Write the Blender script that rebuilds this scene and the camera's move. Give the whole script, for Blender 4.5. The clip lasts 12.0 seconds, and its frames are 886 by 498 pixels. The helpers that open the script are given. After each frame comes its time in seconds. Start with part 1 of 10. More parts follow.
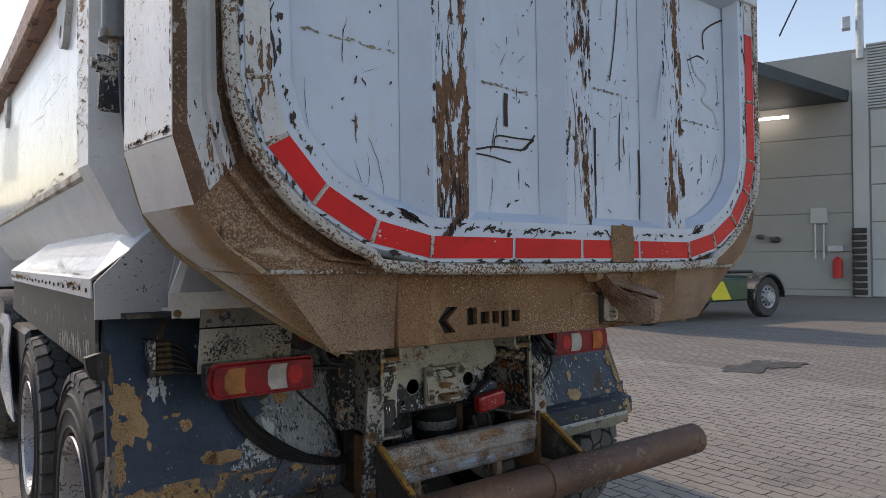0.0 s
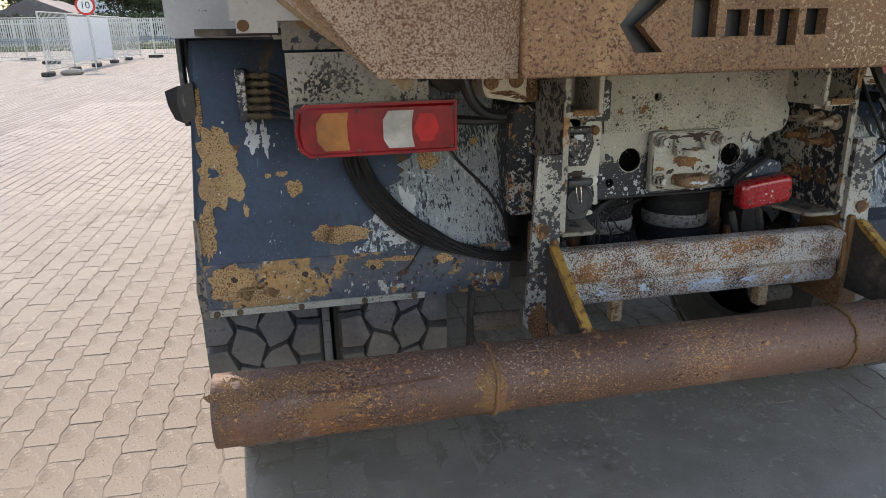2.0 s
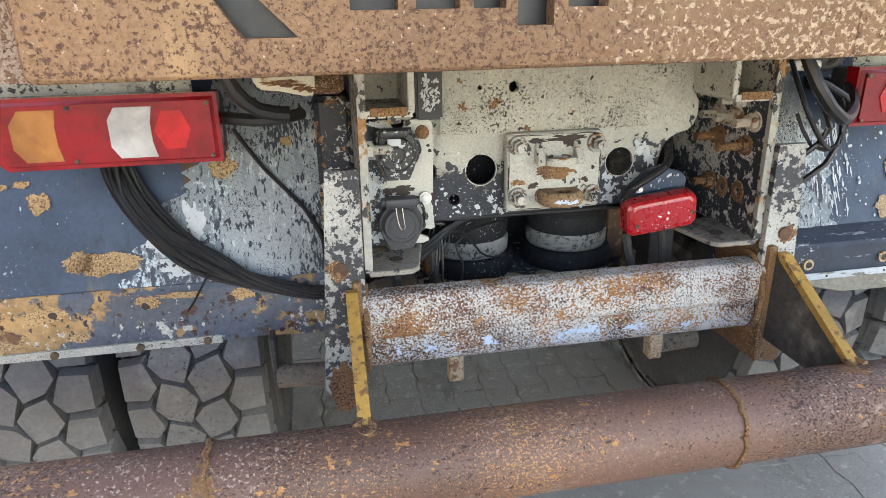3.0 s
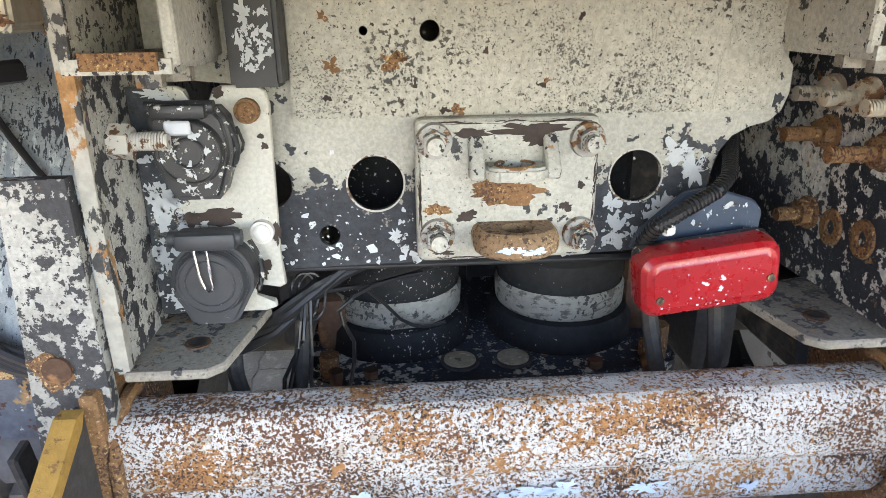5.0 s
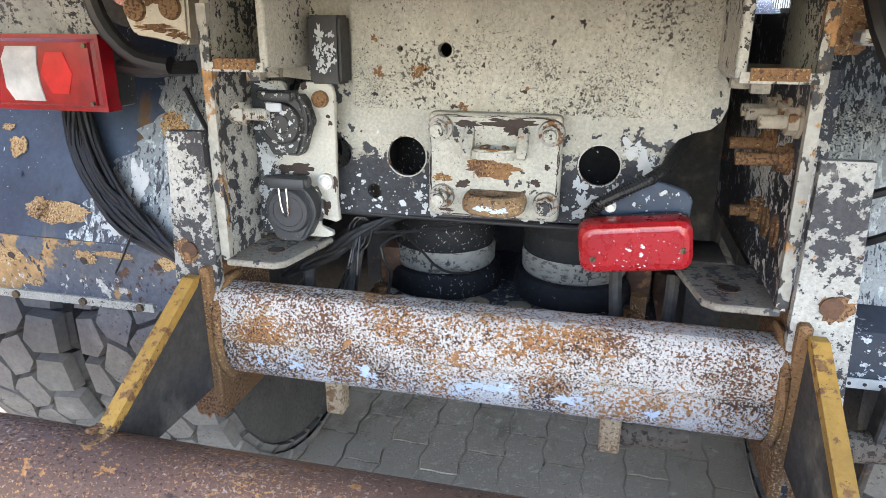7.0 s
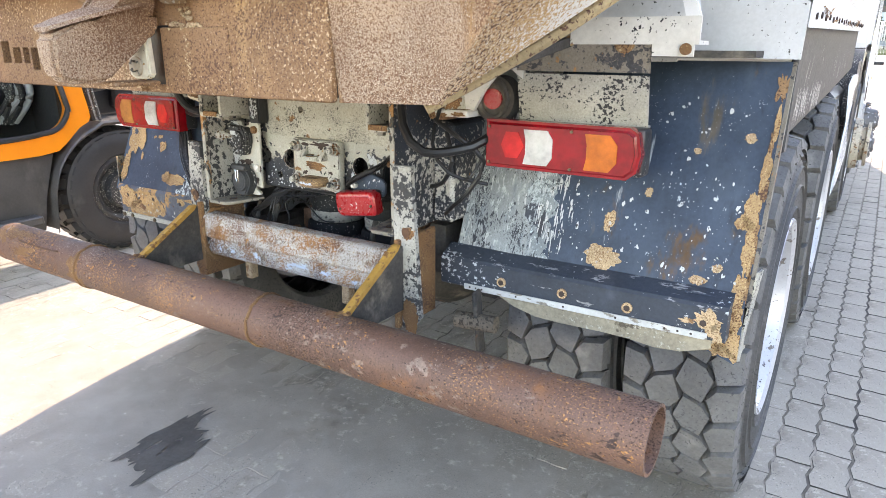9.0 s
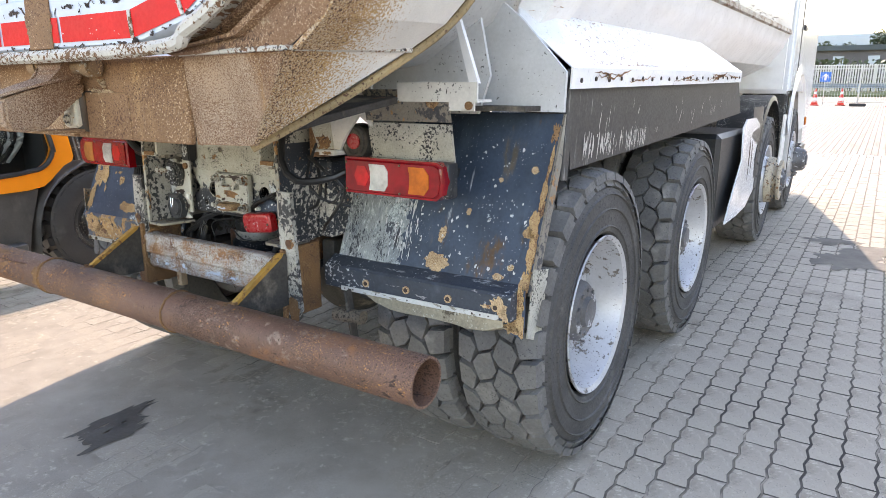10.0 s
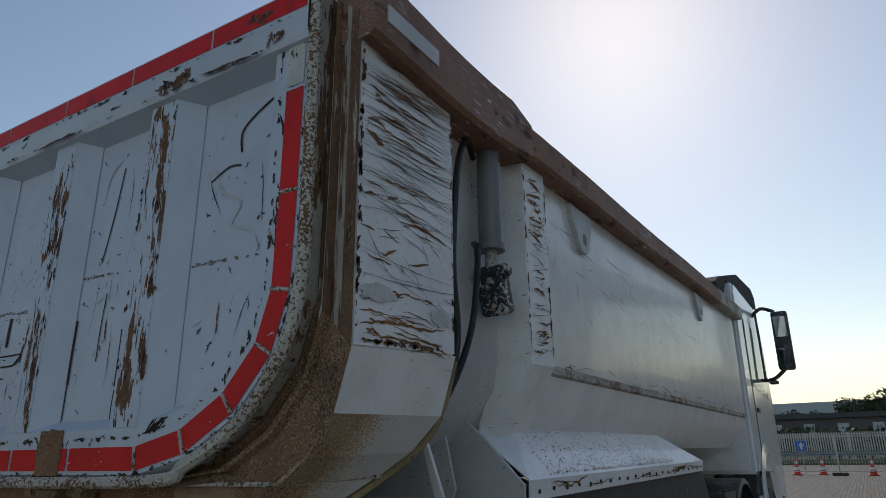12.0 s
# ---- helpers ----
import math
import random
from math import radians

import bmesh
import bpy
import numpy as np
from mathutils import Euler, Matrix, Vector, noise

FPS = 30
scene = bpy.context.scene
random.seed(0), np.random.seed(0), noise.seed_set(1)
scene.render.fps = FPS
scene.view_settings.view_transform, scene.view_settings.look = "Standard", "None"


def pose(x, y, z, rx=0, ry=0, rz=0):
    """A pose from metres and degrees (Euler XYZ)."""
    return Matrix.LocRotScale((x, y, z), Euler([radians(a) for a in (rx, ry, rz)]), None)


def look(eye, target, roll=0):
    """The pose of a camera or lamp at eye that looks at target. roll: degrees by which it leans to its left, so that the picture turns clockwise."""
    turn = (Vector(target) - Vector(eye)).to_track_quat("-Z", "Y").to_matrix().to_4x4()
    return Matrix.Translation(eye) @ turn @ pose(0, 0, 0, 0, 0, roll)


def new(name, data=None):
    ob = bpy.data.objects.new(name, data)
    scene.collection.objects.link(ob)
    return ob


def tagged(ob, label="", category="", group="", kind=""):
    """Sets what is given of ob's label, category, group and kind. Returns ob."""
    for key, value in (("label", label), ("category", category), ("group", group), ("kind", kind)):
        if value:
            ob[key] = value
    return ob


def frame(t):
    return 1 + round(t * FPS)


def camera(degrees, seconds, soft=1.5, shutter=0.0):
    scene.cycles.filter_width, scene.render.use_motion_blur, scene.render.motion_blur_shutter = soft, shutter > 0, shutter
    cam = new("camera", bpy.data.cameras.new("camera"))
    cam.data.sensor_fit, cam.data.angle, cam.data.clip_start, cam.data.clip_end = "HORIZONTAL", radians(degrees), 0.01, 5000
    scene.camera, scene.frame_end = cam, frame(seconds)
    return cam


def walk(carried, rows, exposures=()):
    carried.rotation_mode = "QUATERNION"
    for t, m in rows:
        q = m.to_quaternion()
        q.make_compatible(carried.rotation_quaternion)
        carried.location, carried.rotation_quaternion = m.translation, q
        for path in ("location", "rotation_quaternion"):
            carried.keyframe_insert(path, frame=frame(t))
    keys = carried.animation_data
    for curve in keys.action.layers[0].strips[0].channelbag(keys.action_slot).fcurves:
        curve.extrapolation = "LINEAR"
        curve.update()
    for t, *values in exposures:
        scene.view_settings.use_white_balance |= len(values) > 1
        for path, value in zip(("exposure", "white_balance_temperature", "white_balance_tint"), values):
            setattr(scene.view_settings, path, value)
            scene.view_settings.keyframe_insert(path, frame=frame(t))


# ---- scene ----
cam = camera(67.5, 12.0, soft=0.6)
PATH = [
    (0, (-1.659, -2.119, 1.495), (-0.441, -0.534, 1.53), -0.2),
    (0.3, (-1.616, -2.079, 1.418), (-0.449, -0.473, 1.171), -0.1),
    (0.5, (-1.563, -2.003, 1.398), (-0.503, -0.35, 1.02), -0.4),
    (1, (-1.417, -1.806, 1.385), (-0.686, -0.011, 0.892), -0.6),
    (1.5, (-1.175, -1.622, 1.345), (-0.625, 0.218, 0.785), -0.8),
    (2, (-0.947, -1.487, 1.325), (-0.567, 0.37, 0.688), -1.0),
    (2.5, (-0.675, -1.327, 1.33), (-0.337, 0.514, 0.626), -1.0),
    (3, (-0.44, -1.163, 1.318), (-0.105, 0.67, 0.592), -0.8),
    (3.5, (-0.22, -0.947, 1.262), (0.029, 0.902, 0.542), -0.3),
    (3.7, (-0.174, -0.866, 1.233), (0.009, 0.989, 0.506), -0.6),
    (5.3, (-0.11, -0.626, 1.184), (0.012, 1.237, 0.467), -0.7),
    (5.5, (-0.106, -0.621, 1.184), (0.023, 1.243, 0.471), -0.6),
    (6, (-0.086, -0.62, 1.186), (0.064, 1.243, 0.475), -0.4),
    (6.5, (-0.007, -0.733, 1.183), (-0.013, 1.137, 0.475), 0.2),
    (6.7, (0.043, -0.797, 1.187), (-0.15, 1.07, 0.495), 0.1),
    (8.3, (0.902, -1.295, 1.325), (-0.018, 0.313, 0.597), -0.7),
    (8.5, (1.044, -1.334, 1.324), (0.075, 0.275, 0.638), -0.4),
    (9, (1.412, -1.439, 1.358), (0.371, 0.157, 0.75), -0.3),
    (9.5, (1.752, -1.538, 1.402), (0.697, 0.061, 0.828), -0.3),
    (10, (2.05, -1.627, 1.404), (0.985, -0.007, 0.91), -0.4),
    (10.3, (2.141, -1.745, 1.441), (1.067, -0.091, 1.107), -0.5),
    (10.5, (2.172, -1.825, 1.475), (1.099, -0.146, 1.307), -0.5),
    (10.7, (2.22, -1.904, 1.505), (1.15, -0.214, 1.521), -0.9),
    (11, (2.24, -1.95, 1.546), (1.2, -0.264, 1.821), -0.8),
    (11.5, (2.246, -1.944, 1.593), (1.261, -0.295, 2.149), -1.0),
    (12, (2.212, -1.8, 1.536), (1.218, -0.165, 2.118), -1.1),
]
TIP = pose(0, 0, 0, -0.968, 0, 0)
walk(cam, [(t, look(eye, target, roll)) for t, eye, target, roll in PATH], exposures=[(0, 0.52, 7600, 20), (0.3, 1.17, 7900, 19), (0.6, 1.72, 8100, 19), (1.0, 1.8, 7900, 18), (1.5, 1.75, 7900, 19), (2.0, 1.57, 7900, 20), (2.5, 2.3, 8000, 22), (3.0, 2.9, 7950, 22), (3.5, 3.25, 7900, 22), (6.5, 3.2, 7450, 24), (8.5, 3.0, 8000, 22), (9.5, 2.82, 8100, 21), (10.2, 2.2, 8100, 21), (10.5, 1.82, 7900, 20), (11, 0.85, 7450, 18), (11.5, -0.22, 6900, 14), (12, -0.48, 7150, 12)])

# ---- world, sun ----
SUN_DIR = Vector((-0.197, 0.788, 0.584)).normalized()
world = bpy.data.worlds.new("sky")
scene.world = world
world.use_nodes = True
wn = world.node_tree.nodes
sky = wn.new("ShaderNodeTexSky")
sky.sky_type = "NISHITA"
sky.sun_disc = False
sky.sun_elevation = math.asin(SUN_DIR.z)
sky.sun_rotation = math.atan2(SUN_DIR.x, SUN_DIR.y)
sky.altitude = 0
sky.air_density, sky.dust_density, sky.ozone_density = 1.2, 0.35, 1.6
world.node_tree.links.new(sky.outputs[0], wn["Background"].inputs[0])
wn["Background"].inputs[1].default_value = 0.15
sun = new("sun", bpy.data.lights.new("sun", "SUN"))
sun.data.energy = 1.4
sun.data.angle = radians(0.6)
sun.data.color = (1.0, 0.93, 0.82)
sun.matrix_world = look(SUN_DIR * 60, (0, 0, 0))


# ---- materials ----
def mat(name, base, layers=(), rough=0.6, metal=0.0, var=0.18, vs=5.0, fine=0.12, fs=90.0, bump=0.12, bs=140.0,
        coat=0.0, spec=0.5, per_piece=0.0, lump=0.0, spread=None):
    """Painted or raw surface: base colour with cloudy and fine variation, then layers of chips, rust or dirt over it.
    layer: (colour, scale, threshold, softness, (sx, sy, sz), clustering scale, clustering amount, roughness)."""
    m = bpy.data.materials.new(name)
    m.use_nodes = True
    t = m.node_tree
    n, l = t.nodes, t.links
    bsdf = n["Principled BSDF"]
    co = n.new("ShaderNodeTexCoord")

    def noise_node(scale, detail=4.0, rg=0.6, stretch=None, seed=0.0):
        src = co.outputs["Object"]
        mp = n.new("ShaderNodeMapping")
        mp.inputs["Location"].default_value = (seed * 1.7, seed * 2.3, seed * 0.9)
        if stretch:
            mp.inputs["Scale"].default_value = stretch
        l.new(src, mp.inputs[0])
        nz = n.new("ShaderNodeTexNoise")
        nz.inputs["Scale"].default_value, nz.inputs["Detail"].default_value, nz.inputs["Roughness"].default_value = scale, detail, rg
        l.new(mp.outputs[0], nz.inputs["Vector"])
        return nz.outputs["Fac"]

    def math_node(op, a, b, clamp=False):
        k = n.new("ShaderNodeMath")
        k.operation, k.use_clamp = op, clamp
        for i, v in enumerate((a, b)):
            if isinstance(v, (int, float)):
                k.inputs[i].default_value = v
            else:
                l.new(v, k.inputs[i])
        return k.outputs[0]

    def mix(fac, a, b):
        k = n.new("ShaderNodeMix")
        k.data_type = "RGBA"
        for i, v in ((0, fac), (6, a), (7, b)):
            if isinstance(v, (int, float)):
                k.inputs[i].default_value = v
            elif isinstance(v, tuple):
                k.inputs[i].default_value = (*v[:3], 1)
            else:
                l.new(v, k.inputs[i])
        return k.outputs[2]

    def span(value, lo, hi):
        k = n.new("ShaderNodeMapRange")
        k.interpolation_type = "SMOOTHSTEP"
        l.new(value, k.inputs[0])
        k.inputs[1].default_value, k.inputs[2].default_value = lo, hi
        return k.outputs[0]

    cloudy = span(noise_node(vs, 5, 0.6), 0.3, 0.7)
    col = mix(cloudy, tuple(c * (1 - var) for c in base), tuple(min(1, c * (1 + var)) for c in base))
    grain = span(noise_node(fs, 3, 0.7), 0.3, 0.7)
    col = mix(math_node("MULTIPLY", grain, min(0.6, fine * 1.3)), col, tuple(c * 0.35 for c in base))
    if per_piece:
        info = n.new("ShaderNodeObjectInfo")
        geo = n.new("ShaderNodeNewGeometry")
        rnd = math_node("FRACT", math_node("ADD", info.outputs["Random"], geo.outputs["Random Per Island"]), 0)
        col = mix(math_node("MULTIPLY", rnd, per_piece), col, tuple(c * 0.45 for c in base))
    rough_v = math_node("ADD", math_node("MULTIPLY", grain, 0.12), rough - 0.06)
    height = math_node("MULTIPLY", noise_node(bs, 4, 0.6), bump)
    if lump:
        height = math_node("ADD", height, math_node("MULTIPLY", noise_node(7.0, 3, 0.5), lump))
    near = None
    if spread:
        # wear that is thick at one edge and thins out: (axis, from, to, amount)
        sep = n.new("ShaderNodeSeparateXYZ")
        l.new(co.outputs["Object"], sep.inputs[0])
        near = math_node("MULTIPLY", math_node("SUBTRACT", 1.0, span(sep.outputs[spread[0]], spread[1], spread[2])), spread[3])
    for i, (c, s, th, soft, stretch, cs, ca, r) in enumerate(layers):
        v = noise_node(s, 6, 0.62, stretch, seed=3.1 * (i + 1))
        if ca:
            big = noise_node(cs, 3, 0.5, stretch if cs > 20 else None, seed=7.7 * (i + 1))
            v = math_node("ADD", v, math_node("MULTIPLY", math_node("SUBTRACT", big, 0.5), ca))
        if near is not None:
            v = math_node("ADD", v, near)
        mask = span(v, th, th + soft)
        shade = mix(span(noise_node(s * 2.2, 3, 0.7, None, seed=i + 9), 0.3, 0.7), tuple(k * 0.7 for k in c), tuple(min(1, k * 1.2) for k in c))
        col = mix(mask, col, shade)
        rough_v = math_node("ADD", rough_v, math_node("MULTIPLY", mask, r - rough))
        height = math_node("SUBTRACT", height, math_node("MULTIPLY", mask, 0.25))
    bp = n.new("ShaderNodeBump")
    bp.inputs["Strength"].default_value, bp.inputs["Distance"].default_value = 0.55, 0.004
    l.new(height, bp.inputs["Height"])
    l.new(bp.outputs[0], bsdf.inputs["Normal"])
    l.new(col, bsdf.inputs["Base Color"])
    l.new(rough_v, bsdf.inputs["Roughness"])
    bsdf.inputs["Metallic"].default_value = metal
    bsdf.inputs["Specular IOR Level"].default_value = spec
    bsdf.inputs["Coat Weight"].default_value = coat
    return m


ISO = (1, 1, 1)
RUST, RUSTD, RUSTO = (0.21, 0.105, 0.05), (0.09, 0.045, 0.03), (0.42, 0.2, 0.07)
TAN, GREYP, BLACKP = (0.51, 0.365, 0.22), (0.5, 0.5, 0.46), (0.03, 0.032, 0.036)
gate_paint = mat("gate_paint", (0.50, 0.57, 0.665), [
    (RUST, 30, 0.725, 0.02, (1.4, 1, 0.5), 2.4, 0.35, 0.85), (BLACKP, 70, 0.75, 0.02, (2.4, 1, 0.5), 3.0, 0.3, 0.8),
    ((0.5, 0.5, 0.47), 3.0, 0.6, 0.3, (3, 1, 0.6), 1, 0, 0.6)], rough=0.38, var=0.05, fine=0.04, bump=0.04, lump=0.6)
white_side = mat("white_side", (0.76, 0.775, 0.79), [
    ((0.3, 0.3, 0.3), 30, 0.735, 0.03, (1, 1, 1), 3.0, 0.25, 0.7), ((0.5, 0.48, 0.44), 2.2, 0.58, 0.3, (1, 0.5, 2), 1, 0, 0.5)],
    rough=0.32, var=0.07, fine=0.05, bump=0.03, coat=0.2, lump=0.35)
white_post = mat("white_post", (0.80, 0.805, 0.80), [
    ((0.32, 0.17, 0.07), 40, 0.70, 0.025, (0.5, 0.35, 3.2), 3.0, 0.4, 0.8), (BLACKP, 60, 0.71, 0.02, (0.5, 0.35, 3.0), 3.0, 0.3, 0.8)],
    rough=0.45, var=0.08, fine=0.08, bump=0.05)
speckled = mat("speckled", (0.52, 0.54, 0.55), [((0.06, 0.06, 0.06), 95, 0.645, 0.03, ISO, 5, 0.45, 0.8), (RUST, 60, 0.74, 0.03, ISO, 3, 0.3, 0.8), ((0.36, 0.36, 0.36), 3, 0.55, 0.3, (1, 1, .5), 1, 0, .6)],
    rough=0.5, var=0.1, fine=0.1)
rust_plate = mat("rust_plate", (0.27, 0.145, 0.07), [
    ((0.17, 0.085, 0.045), 4, 0.55, 0.2, (1.6, 1, 0.5), 1, 0, 0.85), ((0.37, 0.215, 0.10), 5, 0.56, 0.2, (2, 1, 0.4), 1, 0, 0.8),
    ((0.52, 0.36, 0.225), 170, 0.55, 0.05, ISO, 2.6, 0.4, 0.85), ((0.13, 0.065, 0.038), 190, 0.57, 0.05, ISO, 3, 0.4, 0.9), ((0.10, 0.05, 0.03), 360, 0.595, 0.05, ISO, 3, 0.45, 0.9), ((0.55, 0.42, 0.3), 9, 0.70, 0.08, (3, 1, 0.5), 2, 0.2, 0.8)],
    rough=0.75, var=0.2, vs=2.2, fine=0.3, fs=260, bump=0.35, bs=280)
rust_pitted = mat("rust_pitted", (0.43, 0.295, 0.20), [
    ((0.33, 0.19, 0.10), 5, 0.55, 0.2, (1.6, 1, 0.5), 1, 0, 0.85), ((0.17, 0.085, 0.045), 260, 0.515, 0.06, ISO, 6, 0.35, 0.9), ((0.19, 0.10, 0.055), 430, 0.53, 0.06, ISO, 6, 0.35, 0.9), ((0.36, 0.2, 0.09), 9, 0.59, 0.15, (2, 1, 0.5), 2, 0.2, 0.85), (RUSTD, 380, 0.585, 0.05, ISO, 4, 0.4, 0.9), ((0.56, 0.44, 0.33), 420, 0.62, 0.05, ISO, 4, 0.4, 0.8)],
    rough=0.7, var=0.15, fine=0.3, fs=360, bump=0.4, bs=320)
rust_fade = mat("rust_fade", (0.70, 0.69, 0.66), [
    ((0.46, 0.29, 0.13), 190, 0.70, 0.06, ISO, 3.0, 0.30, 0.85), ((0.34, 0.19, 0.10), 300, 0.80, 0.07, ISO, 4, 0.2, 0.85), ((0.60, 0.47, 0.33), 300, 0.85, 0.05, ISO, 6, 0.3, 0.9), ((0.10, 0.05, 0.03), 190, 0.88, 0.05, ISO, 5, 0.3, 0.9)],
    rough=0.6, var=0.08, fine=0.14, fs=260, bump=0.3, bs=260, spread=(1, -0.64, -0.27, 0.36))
rust_corner = mat("rust_corner", (0.23, 0.125, 0.068), [
    ((0.43, 0.29, 0.19), 200, 0.53, 0.05, ISO, 5, 0.3, 0.9), ((0.085, 0.045, 0.028), 170, 0.585, 0.04, (1.3, 1, 0.7), 4, 0.45, 0.9), ((0.48, 0.38, 0.26), 12, 0.63, 0.10, (0.8, 1, 1.6), 3, 0.4, 0.85), ((0.07, 0.04, 0.028), 9, 0.66, 0.06, (2.2, 1, 0.6), 3, 0.3, 0.9)],
    rough=0.75, var=0.2, fine=0.3, fs=240, bump=0.45, bs=220, lump=0.5)
rim_rust = mat("rim_rust", (0.13, 0.07, 0.038), [
    ((0.42, 0.40, 0.35), 40, 0.635, 0.03, (1, 1, 0.5), 3.2, 0.5, 0.6), (RUSTD, 55, 0.57, 0.08, (1.5, 1, 0.3), 3, 0.3, 0.9), ((0.36, 0.24, 0.14), 150, 0.6, 0.06, ISO, 3, 0.4, 0.9)],
    rough=0.75, var=0.3, fine=0.2, bump=0.3)
rail_scrape = mat("rail_scrape", (0.36, 0.345, 0.30), [((0.05, 0.05, 0.05), 60, 0.525, 0.03, (1, 1, 0.6), 9, 0.5, 0.8), ((0.36, 0.19, 0.08), 45, 0.565, 0.05, (1, 1, 0.7), 6, 0.5, 0.9)], rough=0.6, var=0.2, fine=0.25, bump=0.35)
rail_rust = mat("rail_rust", (0.25, 0.12, 0.072), [((0.6, 0.58, 0.55), 60, 0.66, 0.015, (1, 0.2, 3.0), 1.8, 0.6, 0.5), ((0.45, 0.40, 0.35), 120, 0.68, 0.02, (1, 0.15, 2.6), 3.0, 0.5, 0.5), (RUSTD, 12, 0.56, 0.1, (1, .4, 1), 1, 0, 0.9)],
    rough=0.6, var=0.2, fine=0.15)
pipe_rust = mat("pipe_rust", (0.150, 0.078, 0.052), [
    ((0.43, 0.215, 0.085), 300, 0.60, 0.05, (0.7, 1, 1), 3.0, 0.6, 0.85), ((0.065, 0.035, 0.025), 280, 0.575, 0.06, (0.7, 1, 1), 2.4, 0.5, 0.9), ((0.36, 0.27, 0.21), 170, 0.67, 0.05, ISO, 3.4, 0.5, 0.7), ((0.28, 0.115, 0.04), 4, 0.56, 0.15, ISO, 1, 0, 0.8), ((0.24, 0.165, 0.125), 30, 0.62, 0.08, (0.7, 1, 1), 4, 0.4, 0.6), ((0.42, 0.20, 0.07), 70, 0.66, 0.04, (0.8, 1, 1), 3, 0.5, 0.8), ((0.055, 0.032, 0.025), 44, 0.65, 0.05, (0.6, 1, 1), 3, 0.4, 0.8), ((0.06, 0.036, 0.026), 140, 0.625, 0.05, ISO, 4, 0.4, 0.9)],
    rough=0.55, var=0.25, vs=3, fine=0.3, fs=240, bump=0.3, bs=220)
beam_paint = mat("beam_paint", (0.53, 0.515, 0.49), [
    ((0.42, 0.37, 0.31), 30, 0.57, 0.05, ISO, 7, 0.5, 0.8), ((0.34, 0.155, 0.057), 240, 0.55, 0.025, (0.8, 1, 1), 12, 0.7, 0.85), ((0.14, 0.062, 0.032), 280, 0.555, 0.025, ISO, 9, 0.5, 0.9), ((0.06, 0.034, 0.025), 330, 0.575, 0.025, ISO, 12, 0.45, 0.9), ((0.36, 0.17, 0.065), 60, 0.655, 0.02, ISO, 9, 0.45, 0.9), ((0.43, 0.50, 0.58), 40, 0.68, 0.03, ISO, 6, 0.4, 0.6)],
    rough=0.72, var=0.14, fine=0.3, fs=260, bump=0.5, bs=260)
blue_panel = mat("blue_panel", (0.041, 0.063, 0.098), [
    ((0.058, 0.084, 0.118), 4, 0.5, 0.25, (2, 1, 0.4), 1, 0, 0.5), ((0.4, 0.47, 0.52), 75, 0.685, 0.03, (1, 1, 0.55), 5, 0.45, 0.7), ((0.02, 0.022, 0.028), 7, 0.6, 0.15, (1.6, 1, 0.5), 1, 0, 0.6), (TAN, 60, 0.745, 0.02, ISO, 4, 0.3, 0.9), ((0.12, 0.105, 0.085), 5, 0.6, 0.12, (2.2, 1, 0.35), 1, 0, 0.8), ((0.13, 0.08, 0.045), 6, 0.625, 0.1, (1.4, 1, 0.5), 2, 0.3, 0.9), ((0.38, 0.42, 0.45), 11, 0.685, 0.1, (4, 1, 0.25), 2, 0.3, 0.7), ((0.5, 0.56, 0.6), 230, 0.70, 0.03, ISO, 5, 0.3, 0.7)],
    rough=0.45, var=0.28, fine=0.22, bump=0.1, lump=0.2, spec=0.32)
scuffed_blue = mat("scuffed_blue", (0.22, 0.26, 0.28), [
    ((0.44, 0.51, 0.54), 110, 0.55, 0.03, (1.2, 1, 0.8), 6, 0.6, 0.7), ((0.045, 0.055, 0.075), 85, 0.53, 0.02, (1.3, 1, 0.7), 7, 0.65, 0.55), ((0.03, 0.036, 0.05), 16, 0.58, 0.05, (2.4, 1, 0.35), 4, 0.5, 0.5), ((0.40, 0.25, 0.11), 26, 0.70, 0.03, ISO, 4, 0.3, 0.9)],
    rough=0.65, var=0.2, fine=0.25, fs=200, bump=0.25)
peeled = mat("peeled", (0.45, 0.44, 0.385), [(BLACKP, 120, 0.565, 0.025, ISO, 9, 0.6, 0.7), (BLACKP, 24, 0.66, 0.03, ISO, 4, 0.3, 0.7), ((0.32, 0.32, 0.29), 6, 0.55, 0.2, (1, 1, 0.6), 1, 0, 0.6), ((0.36, 0.2, 0.09), 40, 0.72, 0.03, ISO, 4, 0.3, 0.9)],
    rough=0.65, var=0.2, fine=0.32, fs=220, bump=0.3)
peeled_half = mat("peeled_half", (0.40, 0.395, 0.36), [((0.035, 0.037, 0.042), 66, 0.525, 0.025, ISO, 8, 0.7, 0.6), ((0.04, 0.04, 0.042), 190, 0.60, 0.02, ISO, 8, 0.4, 0.6), ((0.33, 0.17, 0.075), 50, 0.66, 0.06, ISO, 5, 0.5, 0.9), ((0.30, 0.28, 0.24), 7, 0.56, 0.2, ISO, 1, 0, 0.7)],
    rough=0.6, var=0.2, fine=0.34, fs=220, bump=0.35)
ledge_blue = mat("ledge_blue", (0.04, 0.05, 0.066), [((0.5, 0.54, 0.56), 90, 0.64, 0.025, (0.8, 1, 1), 6, 0.5, 0.7), ((0.30, 0.31, 0.32), 26, 0.64, 0.04, (0.4, 1, 1.6), 4, 0.3, 0.7), ((0.09, 0.11, 0.14), 6, 0.55, 0.2, ISO, 1, 0, 0.6)], rough=0.5, var=0.2, fine=0.15, spec=0.3)
